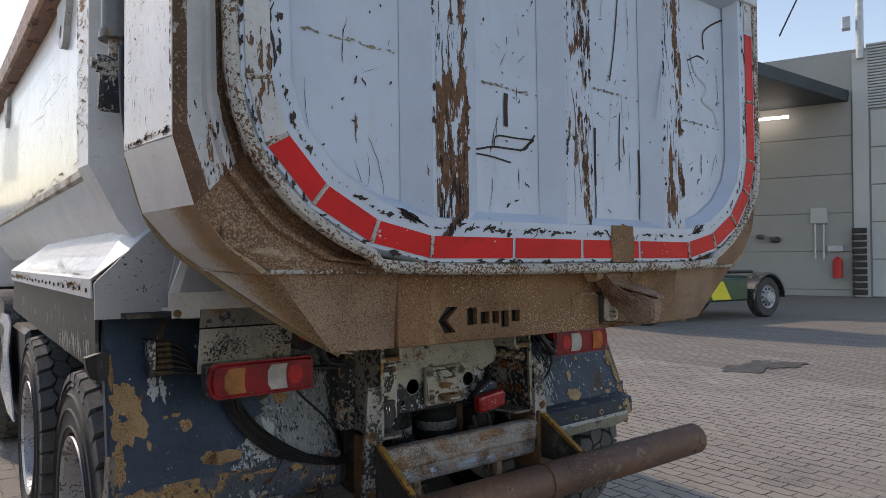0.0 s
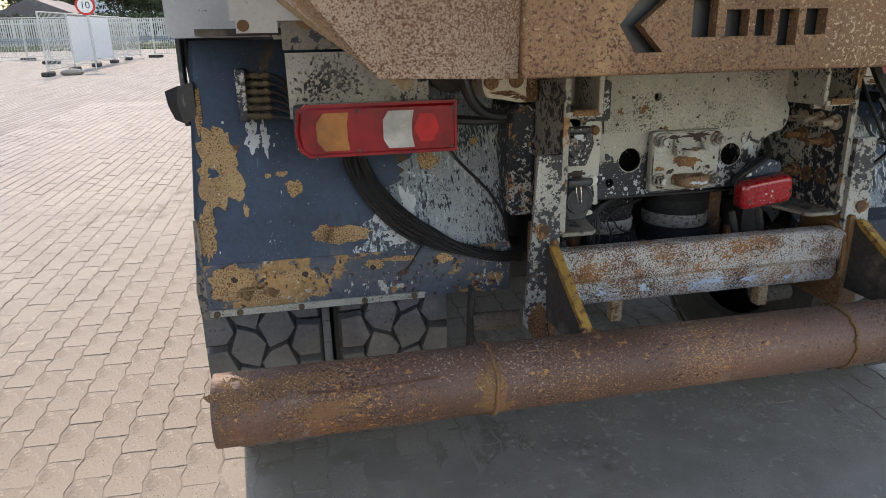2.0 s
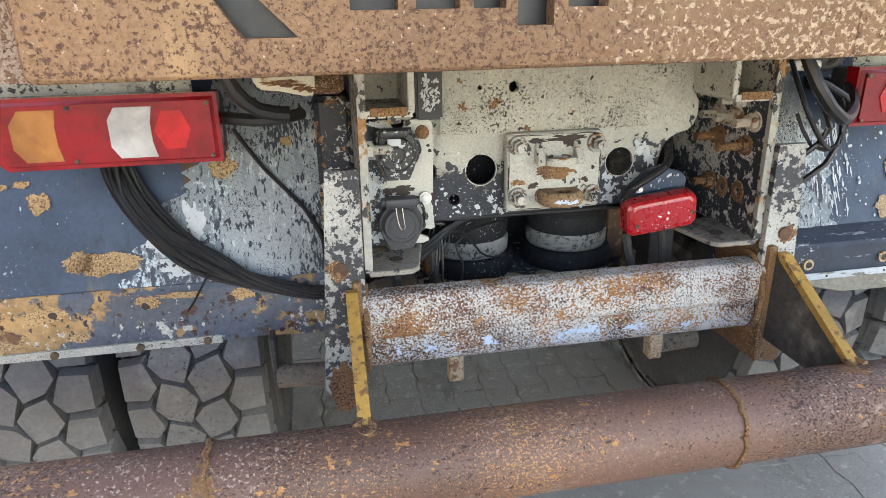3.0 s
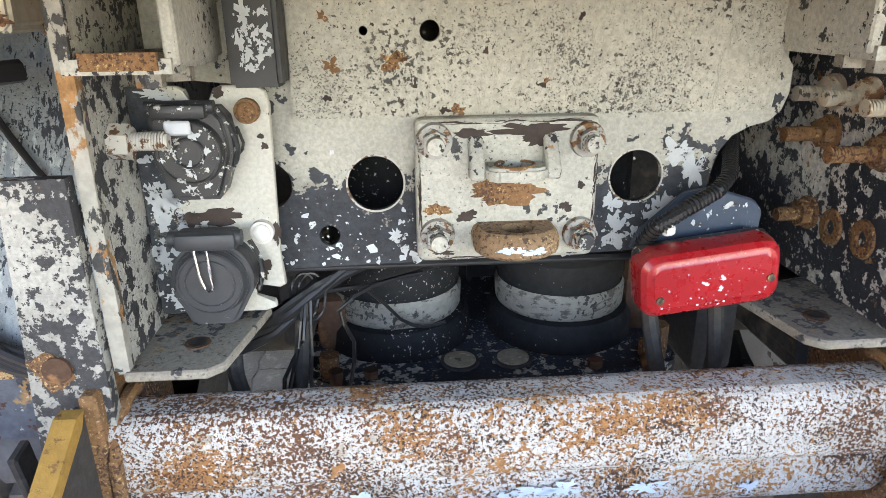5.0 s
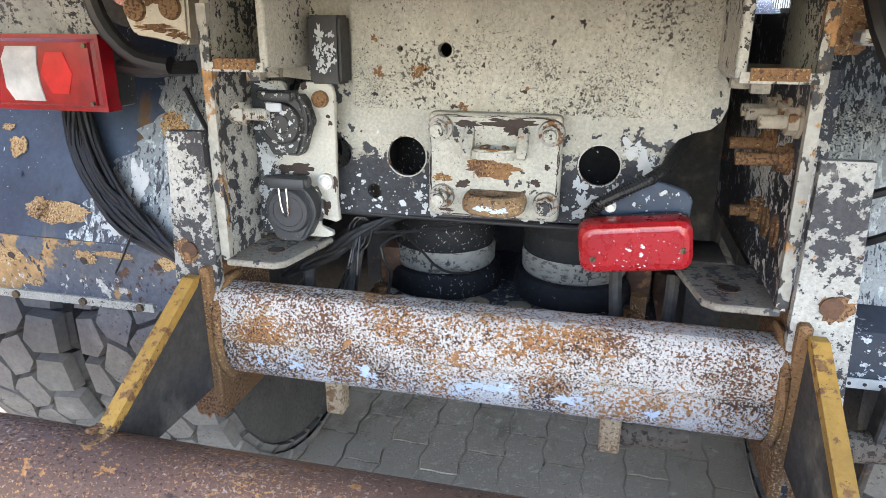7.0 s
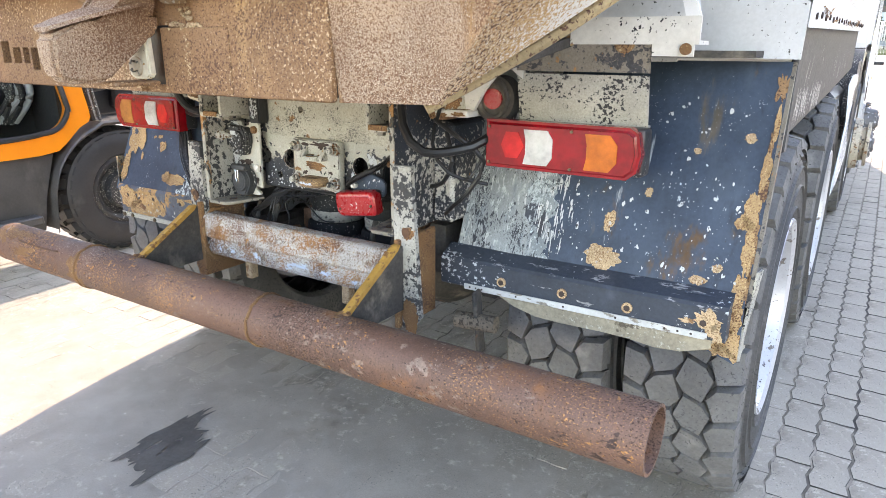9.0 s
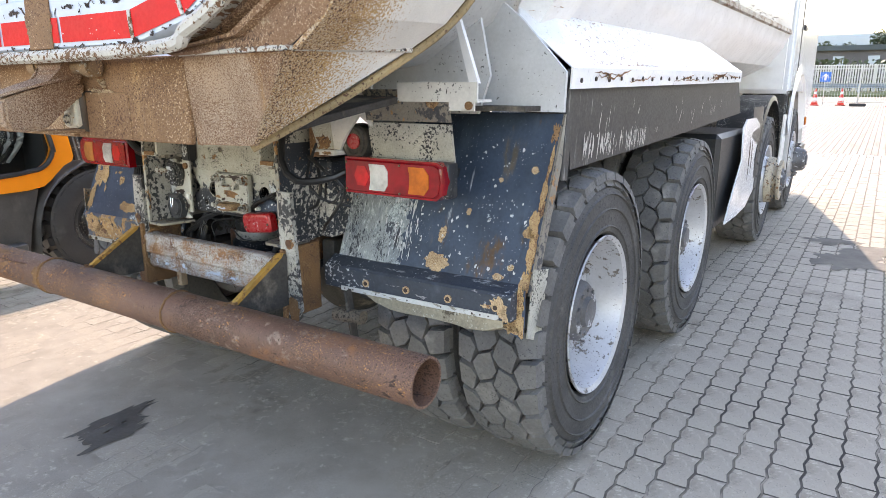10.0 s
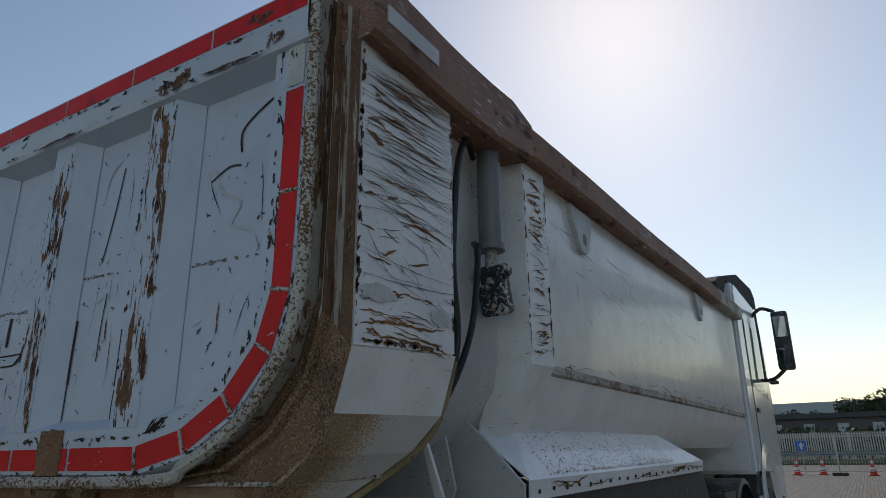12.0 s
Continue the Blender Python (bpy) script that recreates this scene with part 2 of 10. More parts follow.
peeled_more = mat("peeled_more", (0.026, 0.032, 0.043), [((0.50, 0.49, 0.45), 60, 0.555, 0.025, ISO, 6, 0.75, 0.75), ((0.55, 0.55, 0.52), 190, 0.65, 0.02, ISO, 7, 0.3, 0.75), (BLACKP, 200, 0.61, 0.02, ISO, 8, 0.3, 0.6), ((0.32, 0.16, 0.07), 45, 0.65, 0.05, ISO, 5, 0.5, 0.85)],
    rough=0.55, var=0.3, fine=0.3, fs=220, bump=0.3)
cream = mat("cream", (0.46, 0.445, 0.375), [((0.06, 0.058, 0.05), 190, 0.63, 0.02, ISO, 9, 0.5, 0.7), ((0.12, 0.115, 0.10), 420, 0.60, 0.04, ISO, 12, 0.4, 0.6), ((0.34, 0.325, 0.27), 5, 0.54, 0.3, (1.5, 1, 0.6), 1, 0, 0.7), ((0.45, 0.23, 0.09), 40, 0.745, 0.02, ISO, 4, 0.25, 0.9), ((0.4, 0.38, 0.32), 60, 0.56, 0.1, (2, 1, .5), 3, 0.2, 0.7)],
    rough=0.7, var=0.14, fine=0.32, fs=200, bump=0.35)
tan_rust = mat("tan_rust", TAN, [((0.22, 0.125, 0.06), 250, 0.525, 0.06, ISO, 9, 0.3, 0.9), ((0.66, 0.5, 0.32), 260, 0.58, 0.06, ISO, 4, 0.1, 0.9), ((0.25, 0.13, 0.06), 30, 0.64, 0.06, ISO, 5, 0.3, 0.9)], rough=0.85, var=0.25, fine=0.35, fs=300, bump=0.6, bs=260)
rust_left = mat("rust_left", (0.47, 0.305, 0.15), [((0.17, 0.085, 0.04), 250, 0.525, 0.06, ISO, 9, 0.3, 0.9), ((0.58, 0.41, 0.23), 260, 0.575, 0.06, ISO, 4, 0.1, 0.9), ((0.15, 0.075, 0.04), 14, 0.62, 0.08, ISO, 3, 0.3, 0.9)], rough=0.85, var=0.25, fine=0.35, fs=300, bump=0.6, bs=260)
orange_rust = mat("orange_rust", (0.235, 0.12, 0.05), [(RUSTD, 230, 0.53, 0.07, ISO, 12, 0.5, 0.9), ((0.5, 0.33, 0.16), 300, 0.58, 0.08, ISO, 6, 0.3, 0.9)], rough=0.8, var=0.25, fine=0.3, fs=260, bump=0.5, bs=260)
band_rust = mat("band_rust", (0.085, 0.10, 0.125), [((0.36, 0.215, 0.095), 15, 0.53, 0.05, (1, 1, 1.2), 3, 0.5, 0.9), ((0.46, 0.45, 0.4), 60, 0.60, 0.04, (1, 1, 0.8), 6, 0.5, 0.7), (RUSTD, 44, 0.60, 0.05, ISO, 5, 0.4, 0.9), ((0.03, 0.035, 0.05), 60, 0.62, 0.03, (1, 1, 0.5), 5, 0.3, 0.6)],
    rough=0.65, var=0.2, fine=0.25, bump=0.35)
rib_rust = mat("rib_rust", (0.155, 0.075, 0.038), [((0.55, 0.57, 0.58), 60, 0.60, 0.02, (1.4, 1, 0.5), 8, 0.4, 0.5), ((0.035, 0.025, 0.022), 34, 0.56, 0.05, (1.5, 1, 0.5), 5, 0.3, 0.9)],
    rough=0.8, var=0.3, fine=0.3, bump=0.4)
rib_worn = mat("rib_worn", (0.50, 0.57, 0.665), [
    ((0.16, 0.08, 0.04), 17, 0.528, 0.015, (1.7, 1, 0.42), 2.6, 0.62, 0.85), ((0.035, 0.026, 0.023), 34, 0.625, 0.02, (2, 1, 0.4), 3.0, 0.55, 0.9), ((0.2, 0.11, 0.05), 60, 0.74, 0.02, (2, 1, 0.5), 4, 0.3, 0.9)],
    rough=0.45, var=0.05, fine=0.06, bump=0.1)
flaked = mat("flaked", (0.60, 0.60, 0.60), [
    ((0.20, 0.115, 0.06), 26, 0.655, 0.02, (1.6, 1, 0.45), 5, 0.45, 0.85), ((0.05, 0.04, 0.035), 60, 0.735, 0.02, (1.8, 1, 0.45), 4, 0.4, 0.8), ((0.42, 0.41, 0.39), 5, 0.62, 0.2, (2, 1, 0.3), 1, 0, 0.6)],
    rough=0.55, var=0.1, fine=0.12, bump=0.3, spread=(2, 1.5, 2.05, 0.2))
flaked_more = mat("flaked_more", (0.40, 0.375, 0.32), [
    ((0.30, 0.24, 0.17), 16, 0.52, 0.10, (2.6, 1, 0.14), 3, 0.3, 0.7), ((0.155, 0.078, 0.038), 26, 0.535, 0.03, (2.4, 1, 0.16), 5, 0.5, 0.85), ((0.05, 0.034, 0.027), 40, 0.615, 0.03, (2.6, 1, 0.16), 4, 0.45, 0.8), ((0.52, 0.50, 0.46), 70, 0.655, 0.03, (1.8, 1, 0.3), 5, 0.4, 0.6)],
    rough=0.65, var=0.15, fine=0.2, bump=0.5)
rim_streaked = mat("rim_streaked", (0.15, 0.08, 0.043), [
    ((0.40, 0.37, 0.31), 30, 0.60, 0.04, (2.4, 1, 0.16), 4, 0.5, 0.6), ((0.055, 0.035, 0.028), 34, 0.56, 0.05, (2.8, 1, 0.14), 4, 0.4, 0.9), ((0.30, 0.17, 0.085), 120, 0.58, 0.05, (1.4, 1, 0.5), 4, 0.4, 0.9)],
    rough=0.75, var=0.3, fine=0.25, bump=0.5)
tape_torn = mat("tape_torn", (0.56, 0.56, 0.55), [
    ((0.68, 0.012, 0.012), 10, 0.60, 0.015, ISO, 3, 0.4, 0.5), ((0.16, 0.09, 0.05), 40, 0.60, 0.02, (1.6, 1, 0.5), 5, 0.5, 0.85), ((0.04, 0.032, 0.03), 60, 0.66, 0.02, (1.6, 1, 0.5), 4, 0.4, 0.8)],
    rough=0.55, var=0.12, fine=0.12, bump=0.3)
canvas = mat("canvas", (0.34, 0.29, 0.205), [((0.12, 0.095, 0.065), 30, 0.58, 0.08, ISO, 5, 0.4, 0.9), ((0.5, 0.46, 0.36), 90, 0.6, 0.08, ISO, 5, 0.3, 0.9)], rough=0.9, var=0.2, fine=0.3, bump=0.3)
yellow_edge = mat("yellow_edge", (0.40, 0.22, 0.045), [((0.20, 0.10, 0.04), 60, 0.56, 0.08, ISO, 8, 0.5, 0.9), (RUSTD, 180, 0.63, 0.04, ISO, 8, 0.3, 0.9)], rough=0.7, var=0.2, fine=0.2, bump=0.4)
edge_tan = mat("edge_tan", (0.32, 0.24, 0.135), [(RUSTD, 120, 0.6, 0.05, ISO, 6, 0.3, 0.9)], rough=0.8, var=0.2, fine=0.25)
inner_coat = mat("inner_coat", (0.30, 0.335, 0.345), [((0.20, 0.24, 0.27), 12, 0.53, 0.12, (2.6, 1, 0.35), 1, 0, 0.7), ((0.43, 0.47, 0.47), 60, 0.56, 0.04, (1.8, 1, 0.4), 5, 0.4, 0.7), ((0.035, 0.042, 0.055), 110, 0.575, 0.02, (1.5, 1, 0.45), 8, 0.6, 0.7), ((0.03, 0.036, 0.046), 300, 0.60, 0.03, ISO, 9, 0.5, 0.7), (BLACKP, 30, 0.66, 0.03, (1.8, 1, 0.4), 4, 0.4, 0.7), ((0.40, 0.25, 0.11), 20, 0.71, 0.03, ISO, 4, 0.3, 0.9)], rough=0.65, var=0.2, fine=0.3, fs=220, bump=0.3)
bracket_cream = mat("bracket_cream", (0.60, 0.55, 0.44), [((0.42, 0.24, 0.10), 26, 0.60, 0.05, (1, 1, 1.6), 5, 0.4, 0.9), ((0.10, 0.08, 0.06), 120, 0.64, 0.03, ISO, 8, 0.4, 0.8)], rough=0.6, var=0.12, fine=0.2, bump=0.3)
hub_pale = mat("hub_pale", (0.46, 0.40, 0.31), [(RUST, 26, 0.56, 0.06, ISO, 5, 0.3, 0.9), ((0.1, 0.09, 0.08), 60, 0.6, 0.05, ISO, 5, 0.3, 0.9)], rough=0.75, var=0.2, fine=0.2)
grey_mark = mat("grey_mark", (0.52, 0.55, 0.58), rough=0.6, var=0.15)
brown_disc = mat("brown_disc", (0.20, 0.16, 0.115), [((0.07, 0.055, 0.04), 120, 0.55, 0.06, ISO, 6, 0.3, 0.9)], rough=0.85, var=0.25, fine=0.3)
dark_rust = mat("dark_rust", (0.11, 0.055, 0.032), [((0.22, 0.11, 0.05), 30, 0.55, 0.1, ISO, 5, 0.3, 0.9)], rough=0.85, var=0.3, fine=0.3, bump=0.4)
scratch_dark = mat("scratch_dark", (0.045, 0.03, 0.025), rough=0.8, var=0.4, fine=0.2)
scratch_brown = mat("scratch_brown", (0.25, 0.115, 0.04), [(RUSTD, 40, 0.55, 0.1, ISO, 5, 0.2, 0.9)], rough=0.85, var=0.3, fine=0.3)
scuff_white = mat("scuff_white", (0.52, 0.55, 0.56), [(BLACKP, 110, 0.58, 0.03, ISO, 8, 0.3, 0.7)], rough=0.7, var=0.15)
tape_red = mat("tape_red", (0.68, 0.012, 0.012), [((0.6, 0.58, 0.54), 60, 0.70, 0.02, (0.6, 1, 1.2), 4, 0.4, 0.6), ((0.4, 0.015, 0.012), 7, 0.55, 0.2, ISO, 1, 0, 0.5)], rough=0.5, var=0.1, fine=0.08, spec=0.25)
tape_silver = mat("tape_silver", (0.55, 0.55, 0.53), rough=0.35, var=0.1)
edge_white = mat("edge_white", (0.52, 0.50, 0.45), [((0.17, 0.09, 0.045), 110, 0.52, 0.04, ISO, 6, 0.5, 0.85), (BLACKP, 90, 0.64, 0.03, ISO, 5, 0.3, 0.8)], rough=0.55, var=0.12, fine=0.12)
black_part = mat("black_part", (0.02, 0.021, 0.023), [((0.12, 0.12, 0.115), 9, 0.58, 0.25, ISO, 1, 0, 0.8)], rough=0.5, var=0.3, fine=0.1)
loader_dark = mat("loader_dark", (0.055, 0.053, 0.051), [((0.12, 0.112, 0.10), 4, 0.54, 0.25, (1, 1, 0.6), 2, 0.2, 0.7)], rough=0.5, var=0.2, fine=0.1)
black_plastic = mat("black_plastic", (0.026, 0.027, 0.029), [(GREYP, 120, 0.605, 0.02, ISO, 7, 0.4, 0.8), ((0.16, 0.15, 0.135), 8, 0.6, 0.15, ISO, 2, 0.2, 0.8)], rough=0.42, var=0.2, fine=0.1)
# black of cables and hoses, also painted in for shaded gaps and holes
cable_gap_black = mat("cable_gap_black", (0.012, 0.012, 0.013), [((0.05, 0.05, 0.05), 16, 0.6, 0.2, ISO, 1, 0, 0.7)], rough=0.4, var=0.2)
grime = mat("grime", (0.05, 0.046, 0.042), [((0.17, 0.15, 0.12), 7, 0.54, 0.15, ISO, 2, 0.2, 0.9), ((0.2, 0.1, 0.05), 12, 0.66, 0.06, ISO, 3, 0.2, 0.9)], rough=0.8, var=0.35, fine=0.25, bump=0.4)
tread_rubber = mat("tread_rubber", (0.125, 0.123, 0.12), [((0.23, 0.22, 0.205), 7, 0.54, 0.25, ISO, 2, 0.2, 0.9), ((0.06, 0.06, 0.06), 120, 0.60, 0.08, ISO, 4, 0.3, 0.9)], rough=0.8, var=0.2, fine=0.2, bump=0.25)
tyre_rubber = mat("tyre_rubber", (0.060, 0.059, 0.058), [((0.17, 0.163, 0.15), 5, 0.55, 0.25, ISO, 2, 0.2, 0.9), ((0.04, 0.04, 0.041), 110, 0.57, 0.08, ISO, 4, 0.3, 0.9)], rough=0.75, var=0.25, fine=0.2, bump=0.2)
loader_rubber = mat("loader_rubber", (0.028, 0.028, 0.03), [((0.075, 0.073, 0.07), 6, 0.52, 0.25, ISO, 2, 0.2, 0.8)], rough=0.5, var=0.15, fine=0.1, bump=0.1)
worn_strip = mat("worn_strip", (0.54, 0.54, 0.52), [((0.25, 0.22, 0.18), 60, 0.6, 0.05, (0.4, 1, 1), 6, 0.4, 0.7)], rough=0.5, var=0.1, fine=0.15)
rubber_skirt = mat("rubber_skirt", (0.032, 0.033, 0.035), [((0.22, 0.22, 0.22), 20, 0.64, 0.1, (1, 2, 0.3), 2, 0.35, 0.8)], rough=0.55, var=0.2, fine=0.15)
rim_silver = mat("rim_silver", (0.50, 0.51, 0.53), [((0.20, 0.175, 0.155), 30, 0.575, 0.05, ISO, 5, 0.5, 0.7), ((0.10, 0.09, 0.085), 90, 0.62, 0.04, ISO, 6, 0.5, 0.8), ((0.36, 0.36, 0.36), 4, 0.55, 0.2, ISO, 1, 0, 0.6)], rough=0.42, metal=0.35, var=0.1, fine=0.08)
hub_grime = mat("hub_grime", (0.12, 0.12, 0.125), [((0.42, 0.43, 0.45), 26, 0.58, 0.05, ISO, 5, 0.3, 0.6), ((0.25, 0.13, 0.06), 20, 0.64, 0.05, ISO, 4, 0.2, 0.9)], rough=0.6, var=0.3, fine=0.2)
steel_bare = mat("steel_bare", (0.36, 0.35, 0.32), [(RUST, 110, 0.56, 0.05, ISO, 9, 0.5, 0.85), ((0.06, 0.055, 0.05), 150, 0.6, 0.04, ISO, 9, 0.4, 0.8)], rough=0.5, metal=0.25, var=0.2, fine=0.2)
brass = mat("brass", (0.10, 0.068, 0.036), [(BLACKP, 90, 0.56, 0.05, ISO, 9, 0.3, 0.8), ((0.28, 0.19, 0.09), 120, 0.6, 0.05, ISO, 9, 0.3, 0.7)], rough=0.6, metal=0.15, var=0.3)
cab_white = mat("cab_white", (0.74, 0.76, 0.79), rough=0.25, var=0.04, fine=0.03, bump=0.02, coat=0.4)
cyl_grey = mat("cyl_grey", (0.17, 0.175, 0.185), [(RUST, 20, 0.62, 0.04, (1, 1, 0.5), 3, 0.3, 0.8)], rough=0.4, var=0.15)
orange_paint = mat("orange_paint", (0.85, 0.25, 0.012), rough=0.35, var=0.05, fine=0.03, bump=0.02, coat=0.2)
paver_concrete = mat("paver_concrete", (0.37, 0.325, 0.268), [((0.27, 0.235, 0.19), 2.6, 0.56, 0.12, (3, 1.2, 1), 0.5, 0.5, 0.9), ((0.43, 0.38, 0.31), 24, 0.56, 0.1, ISO, 2, 0.3, 0.9), ((0.25, 0.22, 0.185), 1.1, 0.54, 0.3, ISO, 0.4, 0.3, 0.85), ((0.48, 0.43, 0.365), 130, 0.575, 0.08, ISO, 3, 0.2, 0.9), ((0.13, 0.12, 0.105), 190, 0.625, 0.04, ISO, 6, 0.2, 0.9)],
    rough=0.85, var=0.14, vs=0.7, fine=0.2, fs=260, bump=0.35, bs=240, per_piece=0.09)
sand_film = mat("sand_film", (0.345, 0.305, 0.255), [((0.27, 0.235, 0.19), 2.6, 0.56, 0.14, ISO, 0.5, 0.5, 0.9), ((0.42, 0.37, 0.305), 24, 0.57, 0.1, ISO, 2, 0.3, 0.9), ((0.26, 0.23, 0.195), 1.1, 0.54, 0.3, ISO, 0.4, 0.3, 0.85), ((0.13, 0.12, 0.105), 150, 0.665, 0.03, ISO, 6, 0.3, 0.9)], rough=0.88, var=0.12, fine=0.2, fs=220, bump=0.25)
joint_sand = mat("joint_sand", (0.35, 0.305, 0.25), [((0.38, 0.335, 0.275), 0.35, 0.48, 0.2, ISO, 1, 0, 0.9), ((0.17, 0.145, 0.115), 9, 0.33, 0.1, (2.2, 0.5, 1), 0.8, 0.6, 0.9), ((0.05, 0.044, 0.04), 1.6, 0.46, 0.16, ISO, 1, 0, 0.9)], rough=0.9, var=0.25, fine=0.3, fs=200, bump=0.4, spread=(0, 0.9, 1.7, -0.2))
old_blue = mat("old_blue", (0.47, 0.55, 0.64), [(RUST, 150, 0.56, 0.05, ISO, 8, 0.3, 0.9)], rough=0.6)
member_coat = mat("member_coat", (0.44, 0.43, 0.37), [((0.30, 0.285, 0.24), 9, 0.62, 0.2, ISO, 1, 0, 0.7), ((0.06, 0.06, 0.055), 240, 0.69, 0.03, ISO, 9, 0.4, 0.7), ((0.032, 0.036, 0.044), 46, 0.645, 0.012, ISO, 9, 0.5, 0.6)],
    rough=0.65, var=0.14, fine=0.3, fs=220, bump=0.4, bs=180, spread=(2, 0.94, 1.055, 0.30))
socket_coat = mat("socket_coat", (0.50, 0.49, 0.43), [((0.40, 0.38, 0.32), 10, 0.60, 0.2, ISO, 1, 0, 0.7), ((0.10, 0.10, 0.09), 260, 0.68, 0.03, ISO, 9, 0.4, 0.7), ((0.045, 0.05, 0.058), 42, 0.66, 0.012, ISO, 8, 0.35, 0.55)],
    rough=0.55, var=0.1, fine=0.2, fs=220, bump=0.3, spread=(0, -0.356, -0.312, 0.26))
tow_coat = mat("tow_coat", (0.46, 0.455, 0.395), [((0.27, 0.25, 0.20), 14, 0.57, 0.12, ISO, 4, 0.2, 0.7), ((0.10, 0.09, 0.08), 230, 0.645, 0.04, ISO, 9, 0.5, 0.7), ((0.04, 0.042, 0.045), 44, 0.68, 0.015, ISO, 9, 0.5, 0.6)],
    rough=0.6, var=0.14, fine=0.3, fs=220, bump=0.5, bs=160)
jaw_rust = mat("jaw_rust", (0.28, 0.17, 0.09), [((0.09, 0.06, 0.045), 190, 0.53, 0.06, ISO, 12, 0.4, 0.9), ((0.50, 0.34, 0.18), 260, 0.57, 0.06, ISO, 8, 0.4, 0.9), ((0.40, 0.38, 0.33), 40, 0.62, 0.04, ISO, 8, 0.4, 0.7)], rough=0.75, var=0.25, fine=0.3, fs=260, bump=0.5, bs=260)
dusty_plastic = mat("dusty_plastic", (0.040, 0.043, 0.048), [((0.075, 0.078, 0.082), 9, 0.55, 0.2, ISO, 2, 0.2, 0.7), (GREYP, 150, 0.70, 0.02, ISO, 7, 0.4, 0.8)], rough=0.5, var=0.15, fine=0.08)
spring_rubber = mat("spring_rubber", (0.016, 0.017, 0.019), [((0.05, 0.05, 0.05), 12, 0.55, 0.2, ISO, 2, 0.2, 0.8), ((0.30, 0.31, 0.32), 170, 0.71, 0.02, ISO, 14, 0.3, 0.8)], rough=0.7, var=0.25, fine=0.2, bump=0.3, spec=0.2)
speckled_black = mat("speckled_black", (0.014, 0.015, 0.017), [((0.45, 0.46, 0.47), 170, 0.64, 0.02, ISO, 14, 0.3, 0.7)], rough=0.7, var=0.2, spec=0.2)
dusty_band = mat("dusty_band", (0.25, 0.235, 0.205), [((0.04, 0.038, 0.036), 110, 0.58, 0.04, (1, 1, 0.6), 8, 0.5, 0.8), ((0.10, 0.09, 0.08), 60, 0.55, 0.08, (1, 1, 2.5), 6, 0.3, 0.8)], rough=0.75, var=0.2, fine=0.2)
flange_dirt = mat("flange_dirt", (0.26, 0.235, 0.195), [((0.05, 0.052, 0.058), 50, 0.55, 0.02, ISO, 9, 0.5, 0.6), ((0.33, 0.18, 0.08), 40, 0.635, 0.05, ISO, 6, 0.5, 0.9), ((0.12, 0.11, 0.10), 200, 0.6, 0.05, ISO, 9, 0.4, 0.8)], rough=0.7, var=0.2, fine=0.3, fs=220, bump=0.4)
bracket_white = mat("bracket_white", (0.64, 0.63, 0.59), [(BLACKP, 90, 0.655, 0.02, ISO, 6, 0.4, 0.8), (RUST, 30, 0.70, 0.04, ISO, 4, 0.4, 0.9)], rough=0.5, var=0.1, fine=0.12)
edge_rust = mat("edge_rust", (0.30, 0.175, 0.085), [(RUSTD, 230, 0.53, 0.07, ISO, 12, 0.4, 0.9), ((0.5, 0.36, 0.2), 60, 0.57, 0.08, ISO, 6, 0.4, 0.9), ((0.13, 0.07, 0.04), 16, 0.57, 0.1, ISO, 3, 0.3, 0.9)], rough=0.85, var=0.25, fine=0.3, fs=260, bump=0.5, bs=260)
joint_dirt = mat("joint_dirt", (0.075, 0.066, 0.056), [((0.17, 0.15, 0.12), 30, 0.56, 0.1, ISO, 4, 0.3, 0.9)], rough=0.9, var=0.25, fine=0.3, fs=200, bump=0.4)
oil_stain = mat("oil_stain", (0.10, 0.091, 0.08), rough=0.8, var=0.3, fine=0.2)
wall_panel = mat("wall_panel", (0.36, 0.36, 0.34), [((0.3, 0.3, 0.28), 0.5, 0.55, 0.3, (1, 1, 0.3), 1, 0, 0.6)], rough=0.6, var=0.05, vs=0.6, fine=0.04)
wall_clad = mat("wall_clad", (0.5, 0.51, 0.5), rough=0.5, var=0.05, vs=0.5, fine=0.04)
canopy_dark = mat("canopy_dark", (0.05, 0.065, 0.07), rough=0.6, var=0.15, vs=0.6)
green_paint = mat("green_paint", (0.012, 0.07, 0.042), rough=0.35, var=0.12)
yellow_paint = mat("yellow_paint", (0.75, 0.68, 0.03), rough=0.4, var=0.05)
fence_white = mat("fence_white", (0.58, 0.575, 0.54), rough=0.5, var=0.05)
galv = mat("galv", (0.5, 0.52, 0.53), rough=0.4, metal=0.4, var=0.1)
guard_rail = mat("guard_rail", (0.33, 0.37, 0.4), rough=0.4, metal=0.5, var=0.1)
foot_block = mat("foot_block", (0.05, 0.048, 0.046), rough=0.9, var=0.2)
cone_red = mat("cone_red", (0.75, 0.05, 0.025), rough=0.5, var=0.05)
plain_white = mat("plain_white", (0.78, 0.78, 0.77), rough=0.5, var=0.04)
sign_blue = mat("sign_blue", (0.012, 0.16, 0.6), rough=0.4, var=0.05)
sign_red = mat("sign_red", (0.6, 0.02, 0.02), rough=0.4, var=0.05)
far_brick = mat("far_brick", (0.12, 0.11, 0.115), [((0.2, 0.2, 0.2), 0.4, 0.55, 0.2, (1, 1, 3), 1, 0, 0.7)], rough=0.8, var=0.15, vs=0.2)
far_roof = mat("far_roof", (0.45, 0.5, 0.55), rough=0.6, var=0.08, vs=0.1)
leaf = mat("leaf", (0.062, 0.085, 0.035), rough=0.7, var=0.4, vs=0.8, fine=0.2, fs=6, per_piece=0.7)
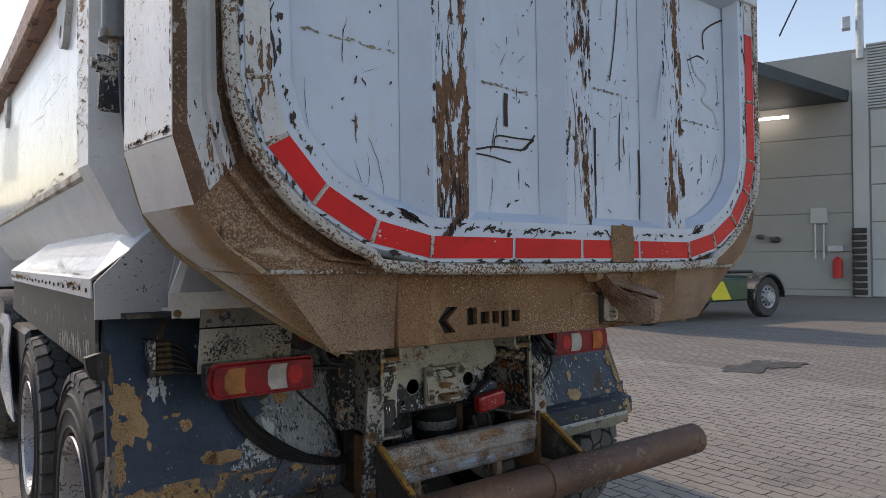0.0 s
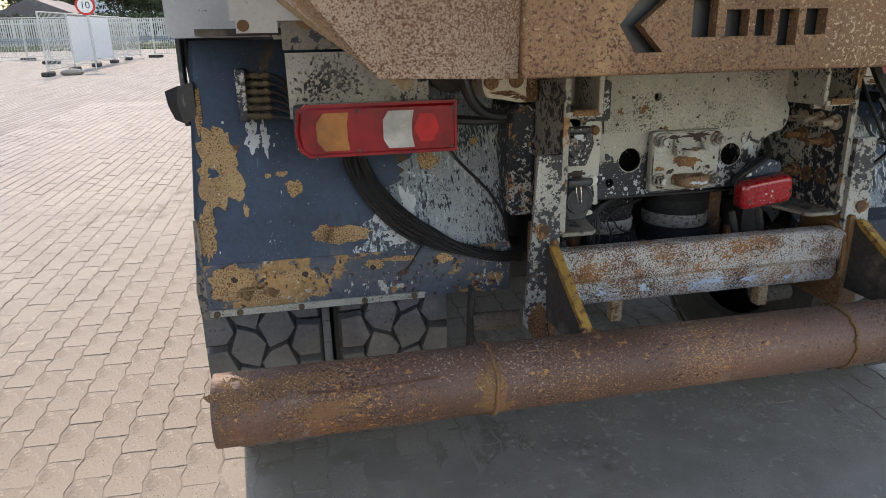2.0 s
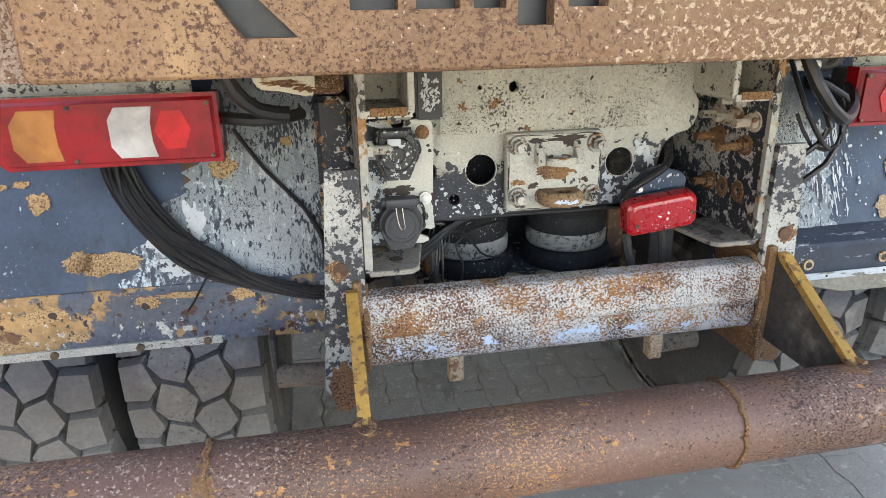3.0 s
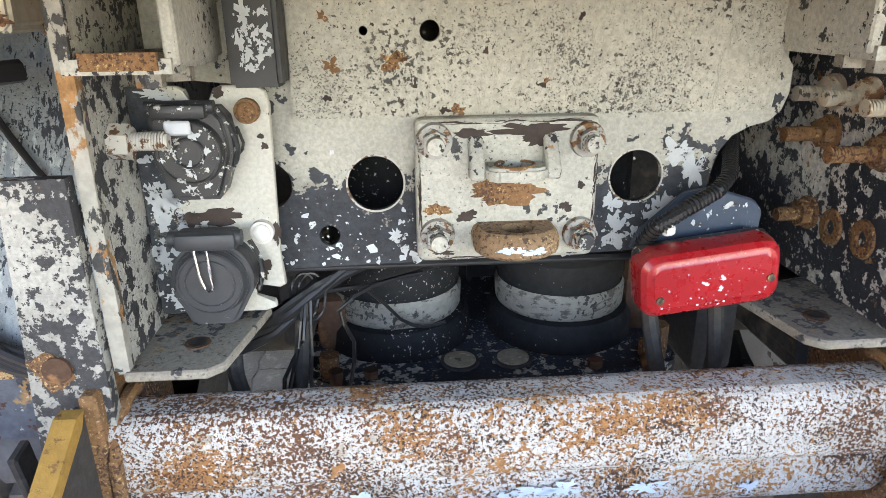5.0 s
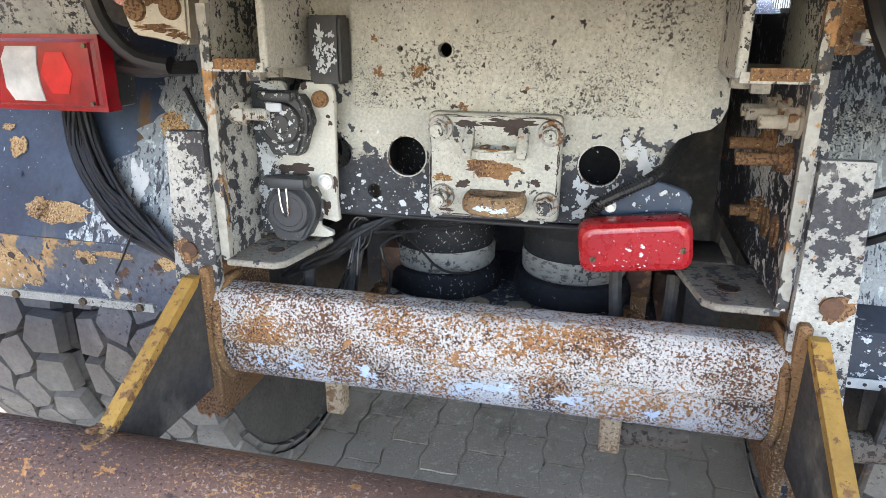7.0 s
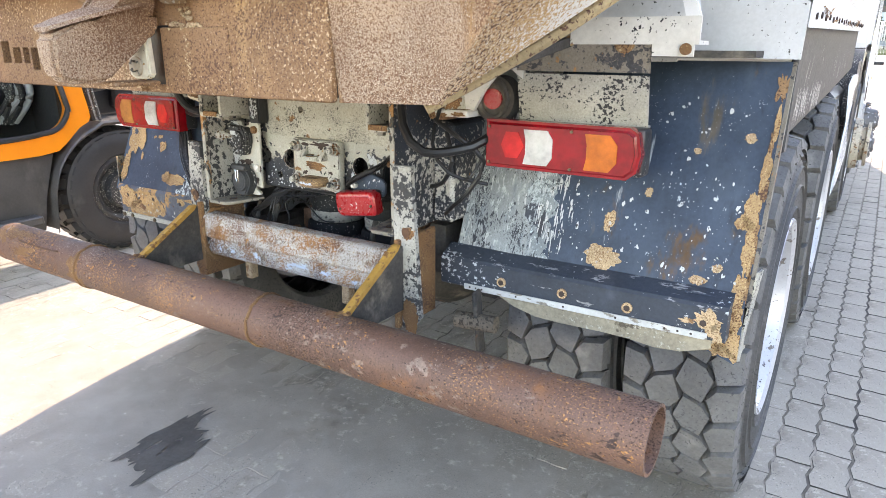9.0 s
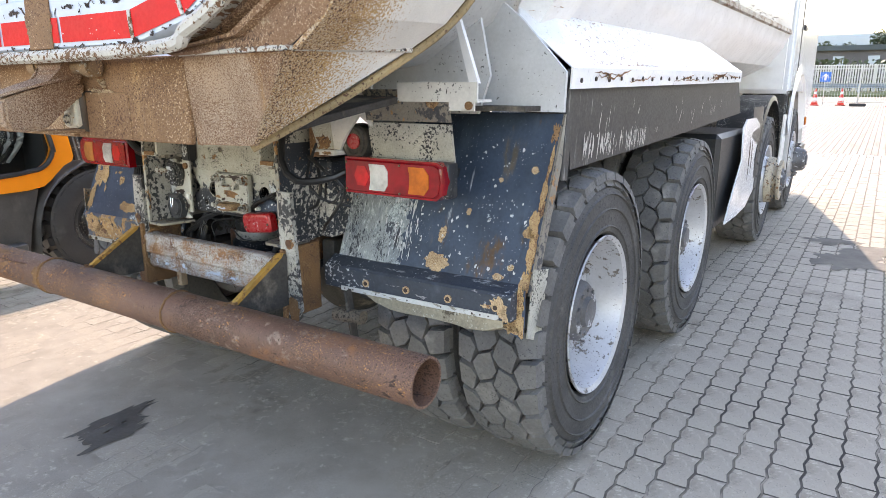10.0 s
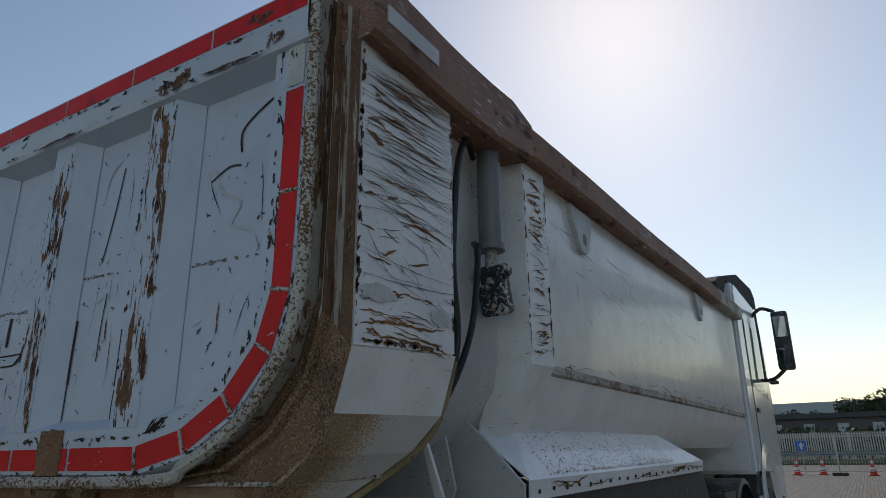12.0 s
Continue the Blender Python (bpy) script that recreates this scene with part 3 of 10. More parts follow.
bark = mat("bark", (0.09, 0.07, 0.05), rough=0.9, var=0.3, vs=2)
verge = mat("verge", (0.10, 0.12, 0.045), rough=0.9, var=0.4, vs=0.6, fine=0.3, fs=8)
teal_plastic = mat("teal_plastic", (0.25, 0.42, 0.38), rough=0.4, var=0.08)
chrome = mat("chrome", (0.7, 0.7, 0.7), rough=0.12, metal=1.0, var=0.03)
dirt_line = mat("dirt_line", (0.26, 0.22, 0.16), rough=0.85, var=0.3)


def clear_mat(name, colour, rough=0.05, trans=1.0, emit=0.0):
    m = bpy.data.materials.new(name)
    m.use_nodes = True
    b = m.node_tree.nodes["Principled BSDF"]
    b.inputs["Base Color"].default_value = (*colour, 1)
    b.inputs["Roughness"].default_value = rough
    b.inputs["Transmission Weight"].default_value = trans
    b.inputs["IOR"].default_value = 1.2
    if emit:
        b.inputs["Emission Color"].default_value = (*colour, 1)
        b.inputs["Emission Strength"].default_value = emit
    return m


glass_dark = clear_mat("glass_dark", (0.55, 0.62, 0.62))
mirror_glass = clear_mat("mirror_glass", (0.85, 0.86, 0.88), 0.03, 0.0)
mirror_glass.node_tree.nodes["Principled BSDF"].inputs["Metallic"].default_value = 1.0
tube_glow = clear_mat("tube_glow", (1, 0.98, 0.94), 0.4, 0.0, 6.0)


def lens_mat(name, colour, ribs=260.0):
    """Moulded lamp lens: glossy plastic with fine vertical ribs under the surface."""
    m = mat(name, colour, rough=0.16, var=0.3, vs=16, fine=0.08, bump=0.0, coat=0.4, spec=0.4)
    n, l = m.node_tree.nodes, m.node_tree.links
    wv = n.new("ShaderNodeTexWave")
    wv.inputs["Scale"].default_value = ribs
    wv.bands_direction = "X"
    co = n.new("ShaderNodeTexCoord")
    l.new(co.outputs["Object"], wv.inputs["Vector"])
    bp = n.new("ShaderNodeBump")
    bp.inputs["Strength"].default_value, bp.inputs["Distance"].default_value = 0.25, 0.002
    l.new(wv.outputs["Fac"], bp.inputs["Height"])
    l.new(bp.outputs[0], n["Principled BSDF"].inputs["Normal"])
    return m


lens_red = lens_mat("lens_red", (0.27, 0.004, 0.009))
lens_bright = lens_mat("lens_bright", (0.55, 0.010, 0.013))
lens_white = lens_mat("lens_white", (0.50, 0.50, 0.485), 420)
lens_amber = lens_mat("lens_amber", (0.56, 0.135, 0.012))
lens_marker = mat("lens_marker", (0.36, 0.012, 0.016), [((0.55, 0.25, 0.22), 210, 0.66, 0.04, ISO, 9, 0.3, 0.6)], rough=0.3, var=0.12, vs=20, fine=0.1, coat=0.3)
lens_faded = lens_mat("lens_faded", (0.38, 0.15, 0.04))


# ---- mesh helpers ----
def face(bm, pts):
    return bm.faces.new([bm.verts.new(p) for p in pts])


def box(bm, x0, x1, y0, y1, z0, z1, bev=0.0, seg=1):
    m = Matrix.LocRotScale(((x0 + x1) / 2, (y0 + y1) / 2, (z0 + z1) / 2), None, (x1 - x0, y1 - y0, z1 - z0))
    vs = bmesh.ops.create_cube(bm, size=1, matrix=m)["verts"]
    if bev:
        es = list({e for v in vs for e in v.link_edges})
        bmesh.ops.bevel(bm, geom=es, offset=bev, segments=seg, affect="EDGES", profile=0.5)
    return bm


def turned_box(bm, centre, size, rot=(0, 0, 0), bev=0.0, seg=1):
    m = Matrix.LocRotScale(centre, Euler([radians(a) for a in rot]), size)
    vs = bmesh.ops.create_cube(bm, size=1, matrix=m)["verts"]
    if bev:
        es = list({e for v in vs for e in v.link_edges})
        bmesh.ops.bevel(bm, geom=es, offset=bev, segments=seg, affect="EDGES", profile=0.5)
    return bm


def cyl(bm, p0, p1, r, seg=20, r2=None, caps=True):
    p0, p1 = Vector(p0), Vector(p1)
    d = p1 - p0
    m = Matrix.Translation((p0 + p1) / 2) @ d.to_track_quat("Z", "Y").to_matrix().to_4x4()
    bmesh.ops.create_cone(bm, cap_ends=caps, segments=seg, radius1=r, radius2=r if r2 is None else r2, depth=d.length, matrix=m)
    return bm


def prism(bm, pts, axis, a, b):
    """A flat outline (pairs in the two other axes, in x, y, z order) drawn out along an axis from a to b."""
    def at(p, v):
        q = list(p)
        q.insert("xyz".index(axis), v)
        return q
    lo, hi = [bm.verts.new(at(p, a)) for p in pts], [bm.verts.new(at(p, b)) for p in pts]
    bm.faces.new(lo), bm.faces.new(hi[::-1])
    for i in range(len(pts)):
        bm.faces.new((lo[i], hi[i], hi[i - 1], lo[i - 1]))
    return bm


def sweep(bm, pts, r, seg=8, closed_ends=True):
    """A round tube along a smooth line through the points."""
    pts = [Vector(p) for p in pts]
    fine = []
    for i in range(len(pts) - 1):
        p0, p1, p2, p3 = pts[max(i - 1, 0)], pts[i], pts[i + 1], pts[min(i + 2, len(pts) - 1)]
        steps = max(2, min(8, int((p2 - p1).length / 0.03)))
        for k in range(steps):
            t = k / steps
            fine.append(0.5 * (2 * p1 + (p2 - p0) * t + (2 * p0 - 5 * p1 + 4 * p2 - p3) * t * t + (3 * p1 - p0 - 3 * p2 + p3) * t ** 3))
    fine.append(pts[-1])
    rings = []
    up = Vector((0.3, 0.2, 0.93))
    for i, p in enumerate(fine):
        d = (fine[min(i + 1, len(fine) - 1)] - fine[max(i - 1, 0)]).normalized()
        a = d.cross(up)
        if a.length < 0.05:
            a = d.cross(Vector((1, 0, 0)))
        a.normalize()
        b = d.cross(a)
        rings.append([bm.verts.new(p + r * (a * math.cos(k * math.tau / seg) + b * math.sin(k * math.tau / seg))) for k in range(seg)])
    for q, w in zip(rings, rings[1:]):
        for k in range(seg):
            bm.faces.new((q[k - 1], q[k], w[k], w[k - 1]))
    if closed_ends:
        bm.faces.new(rings[0]), bm.faces.new(rings[-1][::-1])
    return bm


def lathe(bm, profile, seg=64):
    """Profile of (x along the axle, radius) turned about the x axis."""
    rings = [[bm.verts.new((x, r * math.cos(k * math.tau / seg), r * math.sin(k * math.tau / seg))) for k in range(seg)] for x, r in profile]
    for q, w in zip(rings, rings[1:]):
        for k in range(seg):
            bm.faces.new((q[k - 1], q[k], w[k], w[k - 1]))
    return bm


def strip(bm, lines, close=False):
    """Faces between successive lines of equally many points."""
    rows = [[bm.verts.new(p) for p in ln] for ln in lines]
    for q, w in zip(rows, rows[1:]):
        for i in range(len(q) - 1):
            bm.faces.new((q[i], q[i + 1], w[i + 1], w[i]))
    return bm


def finish(bm, name, material, angle=26):
    bmesh.ops.remove_doubles(bm, verts=bm.verts, dist=0.00005)
    bmesh.ops.recalc_face_normals(bm, faces=bm.faces)
    for f in bm.faces:
        f.smooth = True
    for e in bm.edges:
        e.smooth = len(e.link_faces) == 2 and e.calc_face_angle(3.0) < radians(angle)
    me = bpy.data.meshes.new(name)
    bm.to_mesh(me)
    bm.free()
    me.materials.append(material)
    return me


def part(name, bm, material, parent, label="", m=None):
    """Links a bmesh (or a mesh already made) as one object under a thing or a part."""
    me = bm if isinstance(bm, bpy.types.Mesh) else finish(bm, name, material)
    ob = new(name, me)
    ob.parent = parent
    if m is not None:
        ob.matrix_basis = m
    if label:
        ob["label"] = label
    return ob


def thing(name, label, category, at=(0, 0, 0), group="", kind="", turn=0):
    ob = new(name)
    ob.matrix_basis = pose(*at, 0, 0, turn)
    ob.empty_display_size = 0.2
    return tagged(ob, label, category, group, kind)


def solid(bm, depth, direction=(0, 1, 0)):
    """Gives an open sheet a thickness along a direction."""
    geo = bmesh.ops.extrude_face_region(bm, geom=bm.faces[:])["geom"]
    bmesh.ops.translate(bm, vec=Vector(direction) * depth, verts=[g for g in geo if isinstance(g, bmesh.types.BMVert)])
    return bm


def cut(ob, bm):
    """Cuts the shape out of the mesh, for good."""
    bmesh.ops.recalc_face_normals(bm, faces=bm.faces)
    me = bpy.data.meshes.new("cutter")
    bm.to_mesh(me)
    bm.free()
    tool = new("cutter", me)
    bpy.context.view_layer.update()
    tool.matrix_basis = ob.matrix_world
    md = ob.modifiers.new("cut", "BOOLEAN")
    md.object, md.operation, md.solver = tool, "DIFFERENCE", "EXACT"
    bpy.context.view_layer.update()
    dg = bpy.context.evaluated_depsgraph_get()
    done = bpy.data.meshes.new_from_object(ob.evaluated_get(dg))
    ob.modifiers.clear()
    old = ob.data
    ob.data = done
    bpy.data.objects.remove(tool)
    bpy.data.meshes.remove(me)
    bpy.data.meshes.remove(old)


def offset_line(pts, d):
    """A line of (x, z) points moved sideways to its right by d."""
    out = []
    for i, p in enumerate(pts):
        ns = []
        for a, b in ((i - 1, i), (i, i + 1)):
            if a >= 0 and b < len(pts):
                dx, dz = pts[b][0] - pts[a][0], pts[b][1] - pts[a][1]
                k = math.hypot(dx, dz)
                ns.append((dz / k, -dx / k))
        nx, nz = sum(q[0] for q in ns), sum(q[1] for q in ns)
        k = nx * nx + nz * nz
        s = len(ns) * d / k
        out.append((p[0] + nx * s, p[1] + nz * s))
    return out


def scratches(bm, surf, a0, a1, b0, b1, n, length, width, angle, spread, rng, lift=(0, 0, 0)):
    """Thin ragged marks on a surface; surf(a, b) is the place just above it; angle in degrees from the first direction."""
    for turn in range(n):
        up = [v * turn for v in lift]
        ang = radians(angle + rng.gauss(0, spread))
        ln, wd = length * rng.uniform(0.25, 1.0) ** 1.5, width * rng.uniform(0.3, 1.1)
        ma, mb = min(abs(math.cos(ang)) * ln * 0.55 + wd, (a1 - a0) * 0.49), min(abs(math.sin(ang)) * ln * 0.55 + wd, (b1 - b0) * 0.49)
        a, b = rng.uniform(a0 + ma, a1 - ma), rng.uniform(b0 + mb, b1 - mb)
        bend, k = rng.uniform(-0.25, 0.25), max(4, int(ln / 0.02))
        top, bot = [], []
        for i in range(k + 1):
            t = i / k
            th = ang + bend * (t - 0.5)
            aa, bb = a + math.cos(th) * ln * (t - 0.5) + rng.gauss(0, width * 0.25), b + math.sin(th) * ln * (t - 0.5) + rng.gauss(0, width * 0.25)
            w = wd * (0.25 + math.sin(math.pi * min(max(t, 0.03), 0.97))) * rng.uniform(0.35, 1.0) * 0.5
            ua, ub = -math.sin(th), math.cos(th)
            q = [(aa + ua * w, bb + ub * w), (aa - ua * w, bb - ub * w)]
            q = [(min(max(x, a0), a1), min(max(y, b0), b1)) for x, y in q]
            for side, w2 in ((top, q[0]), (bot, q[1])):
                side.append(tuple(v + d for v, d in zip(surf(*w2), up)))
        strip(bm, [top, bot])
    return bm


def blob(bm, surf, a, b, ra, rb, rng, ragged=0.35, n=56):
    """A patch with a ragged edge on a surface."""
    ph = [rng.uniform(0, math.tau) for _ in range(14)]
    am = [ragged * rng.uniform(0.3, 1) / (k + 1) ** 0.55 for k in range(14)]
    def rad(th):
        return max(0.25, 1 + sum(am[k] * math.sin((k + 2) * th + ph[k]) for k in range(14)) * 0.55 + rng.uniform(-0.08, 0.08))
    rr = [rad(i * math.tau / n) for i in range(n)]
    rings = [[surf(a + ra * f * r * math.cos(i * math.tau / n), b + rb * f * r * math.sin(i * math.tau / n)) for i, r in enumerate(rr)] for f in (1, 0.5)]
    rings = [r + [r[0]] for r in rings]
    strip(bm, rings)
    face(bm, rings[1][:-1])
    return bm


def chips(bm, surf, a0, b0, a1, b1, n, size, rng):
    """Small chipped spots strung along an edge from (a0, b0) to (a1, b1)."""
    for _ in range(n):
        t, d = rng.random(), size * (0.25 + rng.random() ** 3)
        along_a = abs(a1 - a0) > abs(b1 - b0)
        ra, rb = (d * 2.2, d) if along_a else (d, d * 2.2)
        blob(bm, surf, a0 + (a1 - a0) * t + rng.gauss(0, size * 0.3), b0 + (b1 - b0) * t + rng.gauss(0, size * 0.3), ra, rb, rng, 0.8, 14)
    return bm


def patches(name, surf, spots, rng, material, parent, label="", ragged=0.5, n=56):
    """One part for each ragged patch; spots: (a, b, half width, half height)."""
    for a, b, ra, rb in spots:
        bm = bmesh.new()
        blob(bm, surf, a, b, ra, rb, rng, ragged, n)
        part(name, bm, material, parent, label)


def stuff(ob):
    ob["kind"] = "stuff"
    return ob


# ---- the truck ----
rng = random.Random(7)
truck = thing("dump_truck", "worn white tipper truck with rusty tail on block paving", "dump truck")
truck.matrix_basis = TIP


def both(fn):
    """Runs a builder for the right (+1) and the left (-1) side."""
    for s in (1, -1):
        fn(s)


def mx(s, pts):
    return [(s * x, y, z) for x, y, z in pts]


# --- tipping body: hull in half-pipe shape ---
TILT_Z = 0.014


def rise(y):
    return TILT_Z * max(0.0, y)


RAIL_RISE = 0.054
HULL = [(1.215, 2.62), (1.215, 1.83), (1.175, 1.70), (1.05, 1.53), (0.85, 1.43), (0.45, 1.385), (0.0, 1.38)]


def hull_line(y, s, pts=HULL):
    return [(s * x, y, z + (rise(y) if z < 2.5 else RAIL_RISE * max(0, y))) for x, z in pts]


def hull(s):
    bm = bmesh.new()
    # fine steps round the lower bend
    fine = [HULL[0], HULL[1]]
    for i in range(1, 5):
        p0, p1, p2, p3 = HULL[i - 1], HULL[i], HULL[i + 1], HULL[i + 2]
        for k in range(1, 5):
            t = k / 4
            fine.append(tuple(p1[j] + (p2[j] - p1[j]) * t for j in (0, 1)))
    fine.append(HULL[6])
    ys = [0.46, 1.2, 2.2, 3.2, 4.2, 5.1, 5.55]
    strip(bm, [[(x, y, z) for x, y, z in hull_line(y, s, fine)] for y in ys])
    solid(bm, 0.02, (-s, 0, 0))
    part("hull_side", bm, white_side, truck, "dented white steel side of the tipping body")
    bm = bmesh.new()
    seam = [hull_line(y, s, [(1.225, 1.845), (1.225, 1.815), (1.205, 1.805)]) for y in ys[:]]
    strip(bm, seam)
    part("seam_strip", bm, edge_white, truck, "rust-streaked weld seam")
    bm = bmesh.new()
    rr = random.Random(31 + s)
    def surf(a, b):
        return (s * 1.2165, a, b + rise(a))
    scratches(bm, surf, 0.6, 5.3, 1.9, 2.45, 90, 0.12, 0.004, 15, 40, rr)
    scratches(bm, surf, 0.6, 4.5, 2.2, 2.55, 30, 0.7, 0.003, -4, 5, rr)
    scratches(bm, surf, 0.6, 5.0, 1.84, 1.9, 40, 0.3, 0.006, 0, 6, rr)
    stuff(part("scratch_wear", bm, scratch_dark, truck))


both(hull)
bm = bmesh.new()
box(bm, -1.2, 1.2, 5.5, 5.55, 1.39, 2.9)
part("front_wall", bm, white_side, truck)
bm = bmesh.new()
prism(bm, [(5.3, 2.92), (5.08, 3.2), (5.3, 3.3), (6.7, 3.64), (8.0, 3.73), (8.25, 3.66), (8.3, 3.5), (7.1, 3.37), (5.75, 3.36), (5.56, 3.2), (5.56, 2.92)], "x", -1.18, 1.18)
part("cab_protector", bm, foot_block, truck, "black cab guard of the body")

# --- top rails ---


def rail(s):
    bm = bmesh.new()
    prof = [(1.17, 2.585), (1.285, 2.585), (1.30, 2.60), (1.30, 2.715), (1.285, 2.735), (1.19, 2.75), (1.17, 2.735)]
    for y0, y1, mtl in ((-0.66, 0.34, rail_rust), (0.34, 4.4, rail_rust), (4.4, 5.72, edge_white)):
        b = bmesh.new()
        up = 0.05 if y0 < 0 else 0.0
        lo = 0.04 if y0 < 0 else 0.0
        lines = []
        for y in ([y0, y0 + 0.02] + [y0 + (y1 - y0) * k / 6 for k in range(1, 7)]):
            z = RAIL_RISE * max(0, y)
            f = 0.0 if (y == y0) else 1.0
            lines.append([(s * (x - 0.006 * (1 - f)), y, zz + z + (up if zz > 2.65 else -lo + 0.02) * (1 if y < 0.25 else 0.2) + 0.006 * math.sin(y * 7)) for x, zz in prof + prof[:1]])
        strip(b, lines)
        face(b, lines[0][:-1]), face(b, lines[-1][:-1])
        part("top_rail", b, mtl, truck, "rust-brown top rail" if mtl is rail_rust else "white end of the top rail")


both(rail)


def lifting_eyes(s):
    for y in (1.03, 3.75):
        bm = bmesh.new()
        z = 2.475 + RAIL_RISE * y
        pts = [(y - 0.15, z + 0.09), (y - 0.14, z + 0.02)] + [(y + 0.08 * math.cos(a), z - 0.04 + 0.075 * math.sin(a)) for a in [math.pi + k * math.pi / 8 for k in range(9)]] + [(y + 0.10, z - 0.01), (y + 0.12, z + 0.09)]
        prism(bm, pts, "x", s * 1.213, s * 1.24)
        ob = part("lifting_eye", bm, speckled, truck)
        c = bmesh.new()
        cyl(c, (s * 1.2, y + 0.01, z - 0.045), (s * 1.3, y + 0.01, z - 0.045), 0.030, 20)
        cut(ob, c)


both(lifting_eyes)

# --- rear frame of the body round the tailgate ---
GATE = [(0.0, 1.465), (0.61, 1.467), (0.80, 1.508), (0.965, 1.60), (1.085, 1.735), (1.135, 1.89), (1.14, 2.15), (1.14, 2.74)]
OUTER = [(0.0, 1.452), (0.65, 1.452), (1.02, 1.456), (1.125, 1.515), (1.205, 1.61), (1.25, 1.755), (1.25, 2.15), (1.25, 2.66)]


def blend_line(f):
    return [(a[0] + (b[0] - a[0]) * f, a[1] + (b[1] - a[1]) * f) for a, b in zip(GATE, OUTER)]


def rear_frame(s):
    bm = bmesh.new()
    steps = [(0.02, -0.60), (0.02, -0.655), (0.14, -0.665), (0.18, -0.645), (0.27, -0.648), (0.31, -0.672), (0.40, -0.672), (0.44, -0.655), (0.5, -0.658), (0.75, -0.664), (0.95, -0.66), (1.0, -0.656)]
    worn, rim = (flaked, rim_rust) if s < 0 else (flaked_more, rim_streaked)
    fr = None
    for i0, i1, mtl in ((0, 4, rim), (3, 6, worn), (5, 8, rim if s > 0 else worn), (7, 10, worn), (9, 12, rim)):
        bm = bmesh.new()
        strip(bm, [[(s * x, y, z) for x, z in blend_line(f)[(4 if s < 0 else 5):]] for f, y in steps[i0:i1]])
        ob = part("rear_frame" if fr is None else "frame_fold", bm, mtl, fr or truck, "rusted steel frame round the tailgate with flaking paint" if fr is None else "")
        fr = fr or ob
    bm = bmesh.new()
    strip(bm, [[(s * x, y, z) for x, z in blend_line(f)[1:(5 if s < 0 else 6)]] for f, y in steps])
    part("frame_corner", bm, rust_corner, fr, "pitted brown lower corner of the frame")
    bm = bmesh.new()
    low = [(1.25, 1.755), (1.205, 1.61), (1.13, 1.515), (1.05, 1.455)]
    fronts = [(1.25, -0.19, 1.79), (1.205, -0.20, 1.625), (1.14, -0.25, 1.53), (1.072, -0.31, 1.467)]
    backs = [(x, -0.655, z) for x, z in low]
    mids = [tuple((p[i] + q[i]) / 2 for i in range(3)) for p, q in zip(backs, fronts)]
    strip(bm, [mx(s, backs[:2]), mx(s, mids[:2]), mx(s, fronts[:2])])
    solid(bm, 0.02, (-s, 0, 0))
    part("fold_plate", finish(bm, "fold_plate", white_post, 12), None, truck, "white folded plate under the corner post")
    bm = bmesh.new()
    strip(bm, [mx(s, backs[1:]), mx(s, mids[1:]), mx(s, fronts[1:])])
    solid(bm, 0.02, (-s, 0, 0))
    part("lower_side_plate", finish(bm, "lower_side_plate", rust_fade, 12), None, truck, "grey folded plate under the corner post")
    bm = bmesh.new()
    face(bm, mx(s, [(1.25, -0.655, 1.755), (1.25, -0.19, 1.79), (1.25, -0.19, 2.62), (1.25, -0.655, 2.62)]))
    solid(bm, 0.11, (-s, 0, 0))
    bmesh.ops.bevel(bm, geom=bm.edges[:], offset=0.006, segments=2, affect="EDGES")
    part("corner_post", bm, white_post, truck, "white corner post scored by many scratches")
    rr = random.Random(11 + s)
    def surf(a, b):
        return (s * 1.2515, a, b)
    bm = bmesh.new()
    up = 3 if s > 0 else 86
    ln = 1.0 if s > 0 else 0.5
    if s > 0:
        scratches(bm, surf, -0.65, -0.195, 2.16, 2.60, 34, 0.50, 0.0045, up, 3, rr, (s * 0.000033, 0, 0))
        scratches(bm, surf, -0.65, -0.195, 2.30, 2.60, 46, 0.28, 0.004, up, 4, rr, (s * 0.000036, 0, 0))
        scratches(bm, surf, -0.65, -0.40, 2.28, 2.52, 9, 0.13, 0.013, up, 8, rr, (s * 0.000033, 0, 0))
        scratches(bm, surf, -0.65, -0.45, 1.80, 2.3, 9, 0.12, 0.008, 5, 8, rr, (s * 0.000039, 0, 0))
        scratches(bm, surf, -0.65, -0.195, 1.80, 2.2, 14, 0.30, 0.007, -3, 8, rr, (s * 0.000042, 0, 0))
        scratches(bm, surf, -0.65, -0.195, 1.77, 1.86, 16, 0.30, 0.008, -2, 4, rr, (s * 0.000045, 0, 0))
    else:
        scratches(bm, surf, -0.65, -0.195, 1.80, 2.6, 60, 0.05, 0.0035, 86, 8, rr, (s * 0.000039, 0, 0))
        scratches(bm, surf, -0.65, -0.195, 1.77, 1.81, 24, 0.05, 0.005, 2, 8, rr, (s * 0.000045, 0, 0))
    stuff(part("rust_wear", bm, scratch_brown, truck))
    bm = bmesh.new()
    g = lambda a, b: (s * 1.2538, a, b)
    scratches(bm, g, -0.65, -0.195, 2.1, 2.6, 46, 1.0 * ln, 0.0018, up, 3, rr, (s * 0.000024, 0, 0))
    if s > 0:
        scratches(bm, g, -0.65, -0.195, 1.80, 2.3, 16, 0.7, 0.0026, -8, 7, rr, (s * 0.000027, 0, 0))
        scratches(bm, g, -0.65, -0.195, 1.86, 2.25, 10, 0.14, 0.005, -30, 25, rr, (s * 0.000027, 0, 0))
    else:
        scratches(bm, g, -0.65, -0.195, 1.80, 2.6, 110, 0.05, 0.0016, 86, 8, rr, (s * 0.000027, 0, 0))
